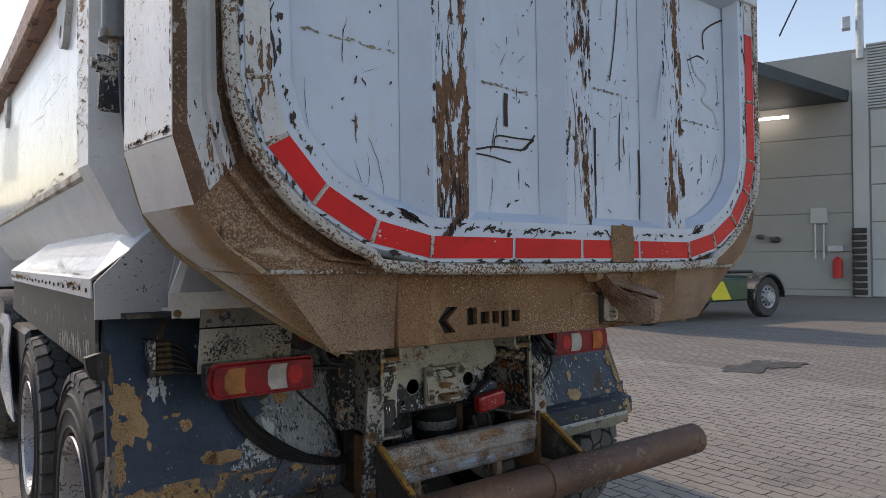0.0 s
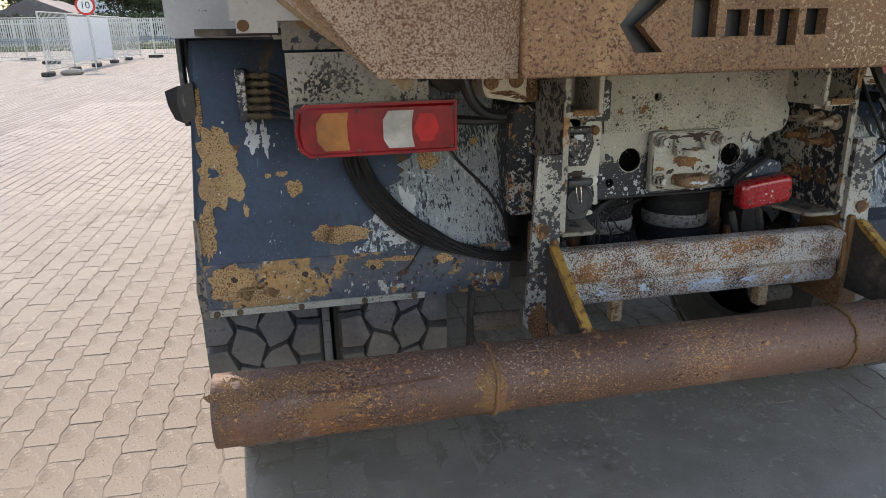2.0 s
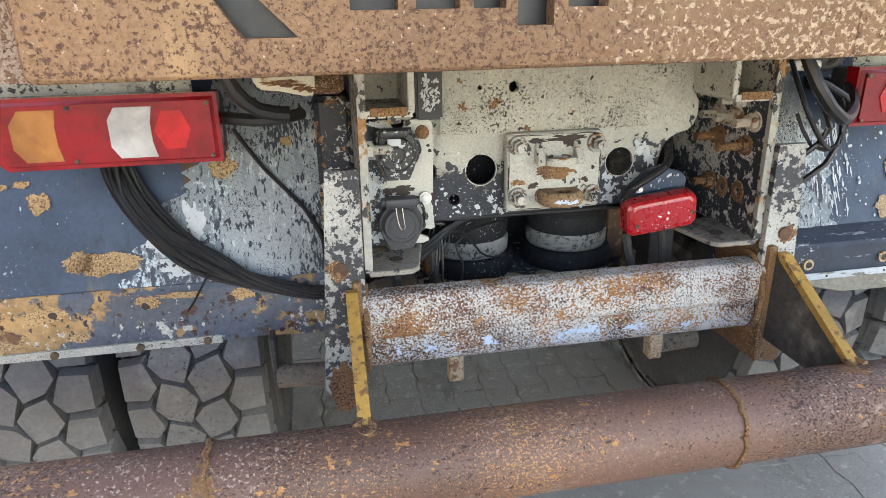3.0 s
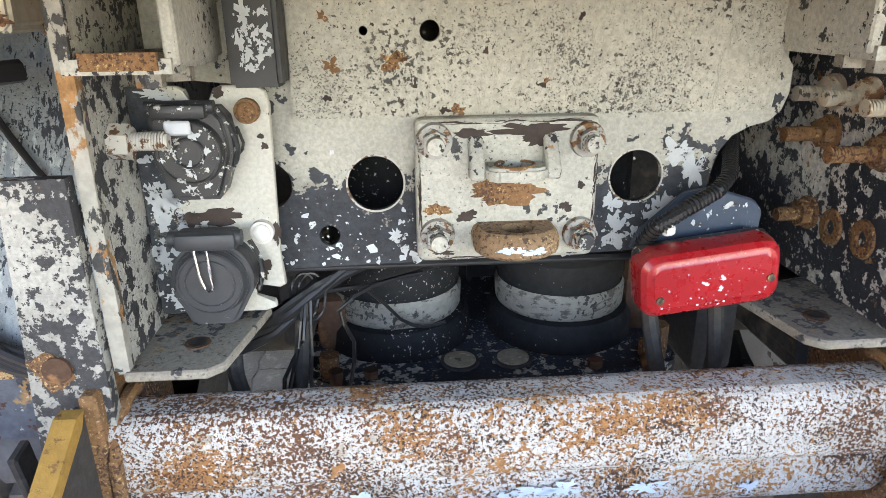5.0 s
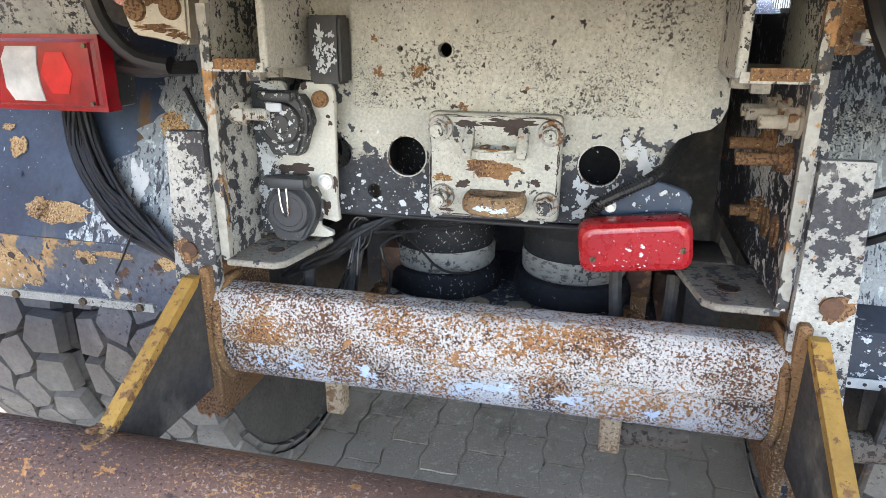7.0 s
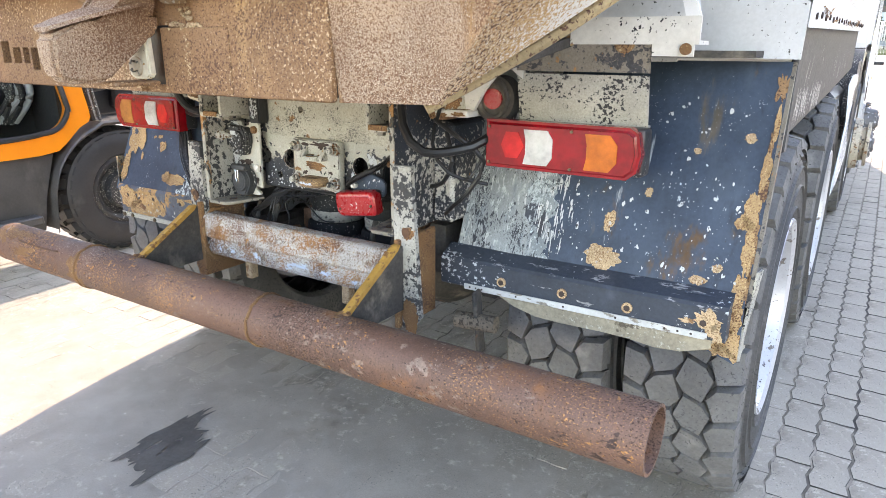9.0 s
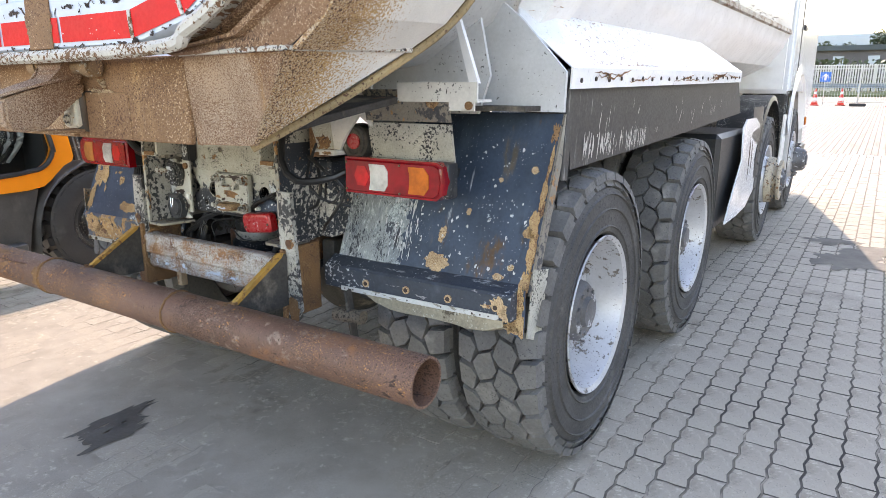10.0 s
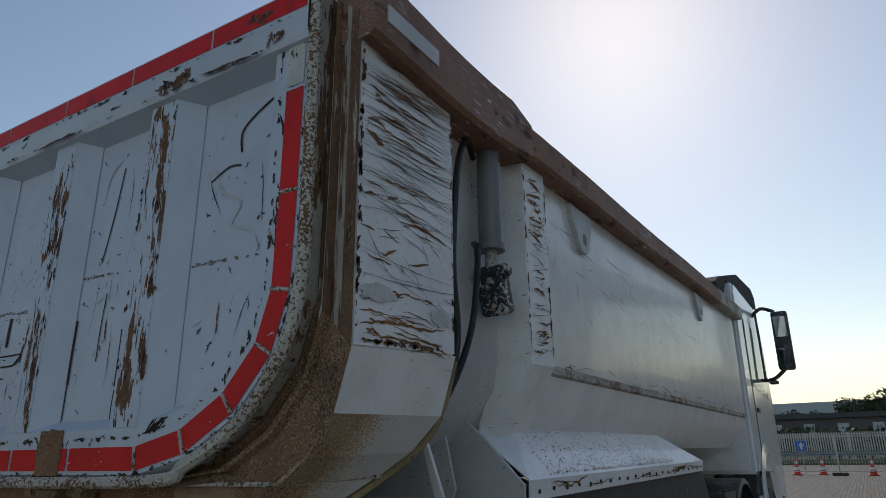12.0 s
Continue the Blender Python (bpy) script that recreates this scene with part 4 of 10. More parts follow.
    scratches(bm, g, -0.65, -0.195, 1.80, 2.6, 26, 0.035, 0.005, 60, 30, rr, (s * 0.000030, 0, 0))
    stuff(part("scratch_wear", bm, scratch_dark, truck))
    bm = bmesh.new()
    f = lambda a, b: (s * 1.2526, a, b)
    chips(bm, f, -0.645, 1.80, -0.645, 2.6, 70, 0.007, rr)
    chips(bm, f, -0.205, 1.82, -0.205, 2.6, 34, 0.005, rr)
    chips(bm, f, -0.64, 1.775, -0.22, 1.80, 44, 0.006, rr)
    chips(bm, f, -0.64, 2.60, -0.22, 2.60, 40, 0.007, rr)
    for y in (0.342, 0.537):
        chips(bm, f, y, 1.86, y, 2.6, 50, 0.006, rr)
    stuff(part("edge_wear", bm, dark_rust, truck, "chipped rusty edges"))
    # crumpled paint near the foot of the post
    if s > 0:
        patches("crumpled_tape", lambda p, q: (s * (1.254 + 0.002 * math.sin(p * 90) * math.sin(q * 70)), p, q), ((-0.56, 1.90, 0.075, 0.022), (-0.27, 1.885, 0.06, 0.022)), rr, tape_silver, truck, "", 0.2)
    bm = bmesh.new()
    box(bm, *sorted((s * 1.298, s * 1.303)), -0.61, -0.35, 2.635, 2.69)
    part("reflective_strip", bm, tape_silver, truck)
    # recess behind the post
    bm = bmesh.new()
    sec = [(1.13, 2.62), (1.13, 1.86), (1.105, 1.74), (1.0, 1.58), (0.8, 1.455), (0.45, 1.40), (0, 1.39)]
    strip(bm, [[(s * x, y, z + (0.0 if z > 2.5 else rise(y))) for x, z in sec] for y in (-0.6, -0.2, 0.1, 0.48)])
    solid(bm, 0.02, (-s, 0, 0))
    part("recess_side", bm, speckled, truck, "stained white body side between post and rib")
    # rib
    bm = bmesh.new()
    ribp = [(1.25, 2.62), (1.25, 1.83), (1.155, 1.64), (1.06, 1.52)]
    inner = [(1.12, 2.62), (1.12, 1.86), (1.06, 1.66), (1.0, 1.55)]
    a = [(s * x, 0.315, z) for x, z in inner]
    b = [(s * x, 0.335, z) for x, z in ribp]
    c = [(s * x, 0.545, z + 0.01) for x, z in ribp]
    d = [(s * x, 0.56, z) for x, z in inner]
    strip(bm, [a, b, c, d])
    face(bm, [a[-1], b[-1], c[-1], d[-1]])
    part("side_rib", bm, white_post, truck, "scored white upright rib")
    bm = bmesh.new()
    scratches(bm, surf, 0.345, 0.535, 1.85, 2.6, 26, 0.12, 0.010, 3, 8,rr, (s * 0.000057, 0, 0))
    scratches(bm, surf, 0.345, 0.535, 2.3, 2.6, 22, 0.14, 0.014, 4, 8,rr, (s * 0.000060, 0, 0))
    stuff(part("rust_wear", bm, scratch_brown, truck))
    bm = bmesh.new()
    scratches(bm, lambda a, b: (s * 1.2522, a, b), 0.345, 0.535, 1.85, 2.6, 46, 0.22, 0.0032, 4, 10,rr, (s * 0.000063, 0, 0))
    stuff(part("scratch_wear", bm, scratch_dark, truck))


both(rear_frame)


def tail_cylinder(s):
    bm = bmesh.new()
    cyl(bm, (s * 1.205, 0.14, 2.22), (s * 1.205, 0.14, 2.60), 0.042, 24)
    cyl(bm, (s * 1.205, 0.14, 2.20), (s * 1.205, 0.14, 2.225), 0.05, 24)
    c = part("tailgate_cylinder", bm, cyl_grey, truck, "grey hydraulic cylinder with rust")
    bm = bmesh.new()
    cyl(bm, (s * 1.205, 0.14, 2.08), (s * 1.205, 0.14, 2.2), 0.022, 16)
    part("rod", bm, steel_bare, c)
    bm = bmesh.new()
    turned_box(bm, (s * 1.20, 0.17, 2.06), (0.10, 0.07, 0.16), (18, 0, 0), 0.01)
    cyl(bm, (s * 1.15, 0.14, 2.12), (s * 1.262, 0.14, 2.12), 0.028, 16)
    cyl(bm, (s * 1.262, 0.14, 2.12), (s * 1.275, 0.14, 2.12), 0.018, 6)
    part("lever", bm, peeled_more, c, "worn hinge lever and pin")
    for i, (pts, r) in enumerate((([(1.2, 0.10, 2.55), (1.24, -0.02, 2.56), (1.25, -0.10, 2.42), (1.245, -0.13, 2.1), (1.245, -0.11, 1.85), (1.22, -0.16, 1.66), (1.15, -0.22, 1.55)], 0.0115),
                                  ([(1.2, 0.09, 2.22), (1.235, 0.05, 2.18), (1.245, 0.02, 2.05), (1.245, -0.03, 1.88), (1.22, -0.12, 1.7), (1.15, -0.2, 1.56)], 0.011))):
        bm = bmesh.new()
        sweep(bm, mx(s, [(x - 0.035, y, z) for x, y, z in pts]), r, 10)
        part("hose", bm, cable_gap_black, truck, "black hydraulic hose")


both(tail_cylinder)

# --- chute under the tailgate ---


def chute(s):
    bm = bmesh.new()
    A, B, C = (1.022, -0.66, 1.456), (0.845, -0.605, 1.250), (1.07, -0.312, 1.467)
    D, E = (0.655, -0.635, 1.455), (0.655, -0.612, 1.245)
    strip(bm, [mx(s, [D, A]), mx(s, [E, B])])
    solid(bm, 0.015, (0, 1, 0))
    part("chute_corner", bm, rust_pitted, truck, "pitted rusty corner of the chute")
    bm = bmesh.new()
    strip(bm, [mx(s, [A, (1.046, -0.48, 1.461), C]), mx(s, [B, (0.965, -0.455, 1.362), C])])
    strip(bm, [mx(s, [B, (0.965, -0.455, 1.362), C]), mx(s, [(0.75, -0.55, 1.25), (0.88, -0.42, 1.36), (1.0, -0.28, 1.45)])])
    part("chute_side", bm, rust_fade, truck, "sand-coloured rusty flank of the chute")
    bm = bmesh.new()
    sweep(bm, mx(s, [(0.66, -0.648, 1.456), (0.85, -0.66, 1.457), (1.022, -0.668, 1.458)]), 0.006, 6)
    sweep(bm, mx(s, [(1.027, -0.665, 1.458), (1.05, -0.48, 1.463), (1.077, -0.305, 1.469)]), 0.006, 6)
    part("weld_seam", bm, edge_white, truck, "scraped white weld seam")
    bm = bmesh.new()
    sweep(bm, mx(s, [(0.80, -0.57, 1.24), (0.94, -0.43, 1.345), (1.055, -0.29, 1.455), (1.13, -0.23, 1.525), (1.19, -0.185, 1.62), (1.235, -0.175, 1.78)]), 0.011, 8)
    part("edge_seal", bm, edge_tan, truck)


both(chute)
bm = bmesh.new()
box(bm, -0.655, 0.655, -0.632, -0.612, 1.245, 1.455, 0.007, 3)
plate = part("chute_plate", bm, rust_plate, truck, "brown rusty plate with cut-out lettering shapes")
c = bmesh.new()
# plain shapes in place of the maker's mark
prism(c, [(-0.518, 1.312), (-0.486, 1.351), (-0.443, 1.349), (-0.487, 1.312), (-0.451, 1.275), (-0.493, 1.275)], "y", -0.66, -0.6)
for x0, x1, z0, z1 in ((-0.410, -0.372, 1.294, 1.344), (-0.358, -0.322, 1.294, 1.330), (-0.311, -0.284, 1.294, 1.330), (-0.274, -0.243, 1.280, 1.330), (-0.231, -0.196, 1.294, 1.330)):
    box(c, x0, x1, -0.66, -0.6, z0, z1)
cut(plate, c)
# black sheet added so the cut-outs read as shaded hollows
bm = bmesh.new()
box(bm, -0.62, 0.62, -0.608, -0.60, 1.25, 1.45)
part("chute_backing", bm, cable_gap_black, truck)
bm = bmesh.new()
face(bm, [(-0.8, -0.58, 1.25), (0.8, -0.58, 1.25), (0.8, 0.1, 1.35), (-0.8, 0.1, 1.35)])
solid(bm, 0.02, (0, 0, 1))
part("chute_floor", bm, grime, truck)

# --- tailgate ---
right = GATE[1:]
outline = [(-x, z) for x, z in right[::-1]] + right


def gate_ring(d):
    return offset_line(outline, d)


bm = bmesh.new()
inner = gate_ring(-0.10)
face(bm, [(x, -0.665, z) for x, z in inner])
solid(bm, 0.02)
gate = part("tailgate", bm, gate_paint, truck, "pale blue-white tailgate with scratched ribs and red tape")
bm = bmesh.new()
rings = [(gate_ring(0.004), -0.655), (gate_ring(0.0), -0.70), (gate_ring(-0.012), -0.722), (gate_ring(-0.13), -0.722), (gate_ring(-0.16), -0.672)]
strip(bm, [[(x, y, z) for x, z in r] for r, y in rings])
part("border", bm, gate_paint, gate)
bm = bmesh.new()
strip(bm, [[(x, y, z) for x, z in gate_ring(d)] for d, y in ((0.0075, -0.656), (0.0040, -0.699))])
part("border_side", bm, flaked_more, gate, "rusty side of the tailgate border")
bm = bmesh.new()
sweep(bm, [(x, -0.718 + 0.004 * math.sin(i * 2.3), z) for i, (x, z) in enumerate(gate_ring(0.004))], 0.017, 8)
part("edge_bead", bm, edge_white, gate, "chipped white edge with rust")
bm = bmesh.new()
strip(bm, [[(-1.14, y, z), (1.14, y, z)] for y, z in ((-0.665, 2.545), (-0.735, 2.575), (-0.745, 2.60), (-0.745, 2.735), (-0.73, 2.755), (-0.62, 2.755))])
part("top_beam", bm, gate_paint, gate)
RIBS = (-0.53, 0.0, 0.53)
for x in RIBS:
    bm = bmesh.new()
    prof = [(x - 0.135, -0.667), (x - 0.062, -0.718), (x + 0.062, -0.718), (x + 0.135, -0.667)]
    strip(bm, [[(px, py, z) for px, py in prof] for z in (1.56, 1.8, 2.1, 2.4, 2.585)])
    part("rib", bm, gate_paint, gate)
# red tape along the border
tape_line, tape_in = gate_ring(-0.022), gate_ring(-0.082)


def along(line, t):
    """Point at length t of a line, counted along the tape's outer edge."""
    i, acc = 0, 0.0
    for i in range(len(tape_line) - 1):
        ln = math.dist(tape_line[i], tape_line[i + 1])
        if acc + ln >= t or i == len(tape_line) - 2:
            f = (t - acc) / ln
            a, b = line[i], line[i + 1]
            return (a[0] + (b[0] - a[0]) * f, a[1] + (b[1] - a[1]) * f)
        acc += ln


total = sum(math.dist(a, b) for a, b in zip(tape_line, tape_line[1:]))
breaks = []
acc = 0.0
for i in range(len(tape_line) - 1):
    breaks.append(acc)
    acc += math.dist(tape_line[i], tape_line[i + 1])
breaks.append(acc)
spans = []
for a, b in zip(breaks, breaks[1:]):
    k = max(1, round((b - a) / 0.31))
    spans += [(a + (b - a) * i / k, a + (b - a) * (i + 1) / k) for i in range(k)]
for a, b in spans:
    bm = bmesh.new()
    k = 4
    ts = [a + 0.006 + (b - a - 0.012) * i / k for i in range(k + 1)]
    strip(bm, [[(*(along(tape_line, t)[:1]), -0.7245, along(tape_line, t)[1]) for t in ts], [(*(along(tape_in, t)[:1]), -0.7245, along(tape_in, t)[1]) for t in ts]])
    mid = along(tape_line, (a + b) / 2)
    torn = (mid[0] < -1.0 and mid[1] > 1.78) or (mid[0] > 1.0 and mid[1] > 2.5)
    part("tape", bm, tape_torn if torn else tape_red, gate, "torn remains of red tape" if torn else "worn red reflective tape")
for k in range(6):
    bm = bmesh.new()
    x0 = -1.14 + 0.38 * k
    face(bm, [(x0 + 0.004, -0.7468, 2.668), (x0 + 0.376, -0.7468, 2.668), (x0 + 0.376, -0.7468, 2.732), (x0 + 0.004, -0.7468, 2.732)])
    part("tape", bm, tape_red, gate, "worn red reflective tape")
for a in breaks[1:-1]:
    p, q = along(tape_line, a), along(tape_in, a)
    bm = bmesh.new()
    sweep(bm, [(p[0], -0.724, p[1]), ((p[0] + q[0]) / 2, -0.725, (p[1] + q[1]) / 2), (q[0], -0.724, q[1])], 0.006, 5)
    part("bead", bm, edge_white, gate)
rr = random.Random(5)
bm = bmesh.new()
for x in RIBS:
    b = bmesh.new()
    strip(b, [[(x - 0.05, -0.7188, z), (x + 0.061, -0.7188, z)] for z in (1.60, 2.0, 2.4, 2.58)])
    part("worn_face", b, rib_worn, gate)
    scratches(bm, lambda a, b: (a, -0.7198, b), x - 0.06, x + 0.06, 1.62, 2.56, 26, 0.2, 0.006, 90, 5, rr)
for pts in (((-0.50, 1.85), (-0.505, 1.75), (-0.50, 1.66), (-0.505, 1.58)), ((-0.545, 1.9), (-0.535, 1.82), (-0.53, 1.72)), ((-0.51, 1.6), (-0.55, 1.55), (-0.575, 1.52)), ((-0.47, 1.92), (-0.475, 1.8), (-0.49, 1.68))):
    for k in range(len(pts) - 1):
        for q in range(6):
            t = q / 6
            blob(bm, lambda a, b: (a, -0.7196 if b > 1.6 else -0.7236, b), pts[k][0] + (pts[k + 1][0] - pts[k][0]) * t, pts[k][1] + (pts[k + 1][1] - pts[k][1]) * t, rr.uniform(0.003, 0.009), 0.016, rr, 0.7, 20)
for x in (-0.41, -0.80, 0.30, 0.80):
    blob(bm, lambda a, b: (a, -0.6672, b), x, rr.uniform(1.8, 2.2), 0.004, 0.03, rr, 0.8)
for x, z, ra, rb in ((0.60, 2.60, 0.07, 0.022), (0.64, 2.615, 0.04, 0.026), (0.86, 2.585, 0.10, 0.008), (-0.05, 2.585, 0.12, 0.007), (-0.62, 2.59, 0.09, 0.008), (-0.25, 2.62, 0.012, 0.012), (0.30, 2.615, 0.03, 0.006), (0.98, 2.70, 0.05, 0.024), (1.02, 2.61, 0.03, 0.03), (-0.98, 2.64, 0.06, 0.03)):
    for _ in range(4):
        blob(bm, lambda a, b: (a, -0.7472, b), x + rr.gauss(0, ra * 0.5), z + rr.gauss(0, rb * 0.4), ra * rr.uniform(0.2, 0.6), rb * rr.uniform(0.3, 0.7), rr, 0.9, 40)
for x, z, n, rb in ((0.584, 1.75, 12, 0.03), (0.575, 2.0, 9, 0.03), (0.56, 2.25, 10, 0.04)):
    for _ in range(n):
        blob(bm, lambda a, b: (a, -0.7196, b), x + rr.gauss(0, 0.008), z + rr.gauss(0, rb), rr.uniform(0.003, 0.010), rr.uniform(0.01, 0.03), rr, 0.8, 24)
for k in range(34):
    t = k / 33
    blob(bm, lambda a, b: (a, -0.7196, b), 0.003 + 0.048 * t + rr.gauss(0, 0.004), 1.97 - 0.37 * t, rr.uniform(0.002, 0.008), rr.uniform(0.008, 0.02), rr, 0.9, 24)
stuff(part("rust_bloom", bm, rib_rust, gate, "dark rust on the ribs"))


def ribbon(bm, pts, w, y):
    """A soft-edged hand-drawn stroke of even width on the gate."""
    out = []
    for i in range(len(pts) - 1):
        for k in range(6):
            t = k / 6
            p0, p1, p2, p3 = pts[max(i - 1, 0)], pts[i], pts[i + 1], pts[min(i + 2, len(pts) - 1)]
            out.append(tuple(0.5 * (2 * p1[c] + (p2[c] - p0[c]) * t + (2 * p0[c] - 5 * p1[c] + 4 * p2[c] - p3[c]) * t * t + (3 * p1[c] - p0[c] - 3 * p2[c] + p3[c]) * t ** 3) for c in (0, 1)))
    out.append(pts[-1])
    a, b = offset_line(out, w / 2), offset_line(out, -w / 2)
    strip(bm, [[(x, y, z) for x, z in a], [(x, y, z) for x, z in b]])


for stroke, w in (([(0.74, 2.31), (0.77, 2.24), (0.85, 2.19), (0.82, 2.13), (0.90, 2.10), (0.93, 2.04)], 0.010), ([(0.26, 2.47), (0.205, 2.42), (0.19, 2.34)], 0.008), ([(0.47, 2.2), (0.45, 2.1), (0.43, 2.0)], 0.007)):
    bm = bmesh.new()
    ribbon(bm, stroke, w, -0.6672 if abs(abs(stroke[0][0]) - 0.5) > 0.1 else -0.7193)
    part("grey_stroke", bm, grey_mark, gate)
for stroke, w in (([(0.985, 2.50), (0.89, 2.455), (0.835, 2.41), (0.838, 2.345)], 0.008), ([(0.283, 2.435), (0.26, 2.27), (0.228, 2.117)], 0.006), ([(0.282, 2.01), (0.274, 1.9), (0.274, 1.80)], 0.005), ([(0.142, 1.94), (0.140, 1.82), (0.141, 1.74)], 0.012), ([(0.140, 1.74), (0.142, 1.68), (0.138, 1.62)], 0.005), ([(0.386, 1.887), (0.388, 1.80), (0.386, 1.72)], 0.010), ([(0.387, 1.71), (0.384, 1.66), (0.386, 1.61)], 0.005), ([(0.72, 2.28), (0.79, 2.31), (0.84, 2.305)], 0.006),
                  ([(-0.455, 1.801), (-0.38, 1.815), (-0.324, 1.826), (-0.206, 1.828), (-0.175, 1.85), (-0.154, 1.864)], 0.006), ([(-0.324, 1.826), (-0.312, 1.86), (-0.23, 1.862), (-0.154, 1.864)], 0.005), ([(-0.206, 1.828), (-0.17, 1.858), (-0.15, 1.88)], 0.006), ([(-0.455, 1.80), (-0.35, 1.797), (-0.255, 1.784)], 0.005), ([(-0.272, 1.996), (-0.275, 1.95), (-0.274, 1.894)], 0.017)):
    bm = bmesh.new()
    ribbon(bm, stroke, w, -0.6675)
    part("black_stroke", bm, scratch_dark, gate)

bm = bmesh.new()
for x0, x1 in ((-0.96, -0.68), (-0.38, -0.14), (0.14, 0.38), (0.68, 0.96)):
    f = lambda a, b: (a, -0.6668, b)
    scratches(bm, f, x0, x1, 1.62, 2.5, 6, 0.2, 0.0035, 88, 9, rr)
    scratches(bm, f, x0, x1, 1.7, 2.5, 3, 0.10, 0.003, 20, 40, rr)
    scratches(bm, f, x0, x1, 1.62, 2.5, 25, 0.03, 0.007, 60, 50, rr)
scratches(bm, lambda a, b: (a, -0.7232, b), -0.58, 0.58, 1.545, 1.60, 30, 0.05, 0.012, 10, 30, rr)
for s in (-1, 1):
    scratches(bm, lambda a, b: (s * a, -0.7232, b), 1.03, 1.10, 1.9, 2.5, 26, 0.14, 0.012, 92, 12, rr)
    scratches(bm, lambda a, b: (s * a, -0.7232, b), 0.62, 0.72, 1.58, 1.62, 8, 0.12, 0.012, 30, 12, rr)
ring = gate_ring(-0.105)
for (a0, b0), (a1, b1) in zip(ring, ring[1:]):
    chips(bm, lambda a, b: (a, -0.7236, b), a0, b0, a1, b1, int(32 * math.dist((a0, b0), (a1, b1))) + 4, 0.0055, rr)
ring = gate_ring(-0.012)
for (a0, b0), (a1, b1) in zip(ring, ring[1:]):
    chips(bm, lambda a, b: (a, -0.7240, b), a0, b0, a1, b1, int(30 * math.dist((a0, b0), (a1, b1))) + 3, 0.006, rr)
for z in (2.585, 2.655):
    chips(bm, lambda a, b: (a, -0.7474, b), -1.1, z, 1.1, z, 60, 0.006, rr)
for x in RIBS:
    for e in (-0.062, 0.062):
        chips(bm, lambda a, b: (a, -0.7200, b), x + e * 0.93, 1.64, x + e * 0.93, 2.56, 26, 0.005, rr)
stuff(part("scratch_wear", bm, scratch_dark, gate, "black scratches"))
bm = bmesh.new()
for x0, x1, z in ((-0.95, -0.68, 2.05), (-0.38, -0.14, 2.012), (0.14, 0.39, 2.072), (0.67, 1.03, 2.03)):
    for _ in range(34):
        t = rr.random() ** 1.5
        blob(bm, lambda a, b: (a, -0.667, b), x0 + (x1 - x0) * t, z + 0.01 * (0.5 - t) + rr.gauss(0, 0.0025), rr.uniform(0.002, 0.008), rr.uniform(0.0015, 0.0035), rr, 0.6, 12)
stuff(part("weld_stain", bm, dirt_line, gate))
bm = bmesh.new()
blob(bm, lambda a, b: (a, -0.7262, b), 0.205, 1.545, 0.062, 0.058, rr, 0.15)
box(bm, 0.15, 0.265, -0.7275, -0.722, 1.475, 1.60, 0.002)
part("rust_patch", bm, rust_plate, gate, "bare brown repair patch")
# latch
bm = bmesh.new()
cyl(bm, (0.085, -0.686, 1.436), (0.325, -0.662, 1.433), 0.019, 24)
cyl(bm, (0.300, -0.6645, 1.4333), (0.328, -0.6617, 1.433), 0.027, 24)
cyl(bm, (0.082, -0.6863, 1.436), (0.112, -0.6833, 1.4357), 0.026, 24)
cyl(bm, (0.327, -0.6618, 1.433), (0.336, -0.661, 1.433), 0.018, 12)
latch = part("latch_pin", bm, jaw_rust, truck, "rusty hinge pin of the tailgate latch")
# arm wrapped round the pin and running down into the nose
bm = bmesh.new()
arm = [(-0.662, 1.462), (-0.690, 1.460), (-0.708, 1.442), (-0.712, 1.418), (-0.735, 1.395), (-0.775, 1.372), (-0.800, 1.352), (-0.76, 1.345), (-0.70, 1.36), (-0.652, 1.40)]
prism(bm, arm, "x", 0.13, 0.262)
for v in bm.verts:
    f = (1.45 - v.co.z) / 0.1
    v.co.x += (0.03 if v.co.x < 0.19 else -0.02) * max(0.0, f)
bmesh.ops.bevel(bm, geom=bm.edges[:], offset=0.006, segments=2, affect="EDGES")
part("latch_arm", bm, rust_pitted, latch, "rusty arm curled round the pin")
bm = bmesh.new()
prism(bm, [(-0.645, 1.395), (-0.645, 1.362), (-0.70, 1.322), (-0.752, 1.274), (-0.80, 1.268), (-0.842, 1.277), (-0.852, 1.30), (-0.852, 1.350), (-0.80, 1.372), (-0.73, 1.390)], "x", 0.184, 0.244)
for v in bm.verts:
    v.co.x = 0.214 + (v.co.x - 0.214) * (0.75 + 0.35 * (v.co.z - 1.27) / 0.12) - 0.06 * (v.co.y + 0.75) * 0.3
bmesh.ops.bevel(bm, geom=bm.edges[:], offset=0.008, segments=3, affect="EDGES")
part("latch_nose", bm, rust_pitted, latch, "pitted rusty steel nose of the latch")
# the flared lip along the top of the nose
bm = bmesh.new()
strip(bm, [[(0.150, -0.700, 1.404), (0.162, -0.755, 1.390), (0.180, -0.81, 1.374), (0.205, -0.858, 1.358)], [(0.214, -0.700, 1.398), (0.216, -0.755, 1.386), (0.219, -0.81, 1.371), (0.222, -0.862, 1.356)], [(0.272, -0.700, 1.402), (0.266, -0.755, 1.388), (0.256, -0.81, 1.372), (0.240, -0.858, 1.356)]])
solid(bm, 0.007, (0, 0, 1))
part("latch_lip", bm, rust_pitted, latch, "scraped rusty lip")
bm = bmesh.new()
prism(bm, [(0.178, 1.352), (0.206, 1.366), (0.236, 1.352), (0.240, 1.280), (0.230, 1.274), (0.184, 1.274), (0.174, 1.280)], "y", -0.676, -0.660)
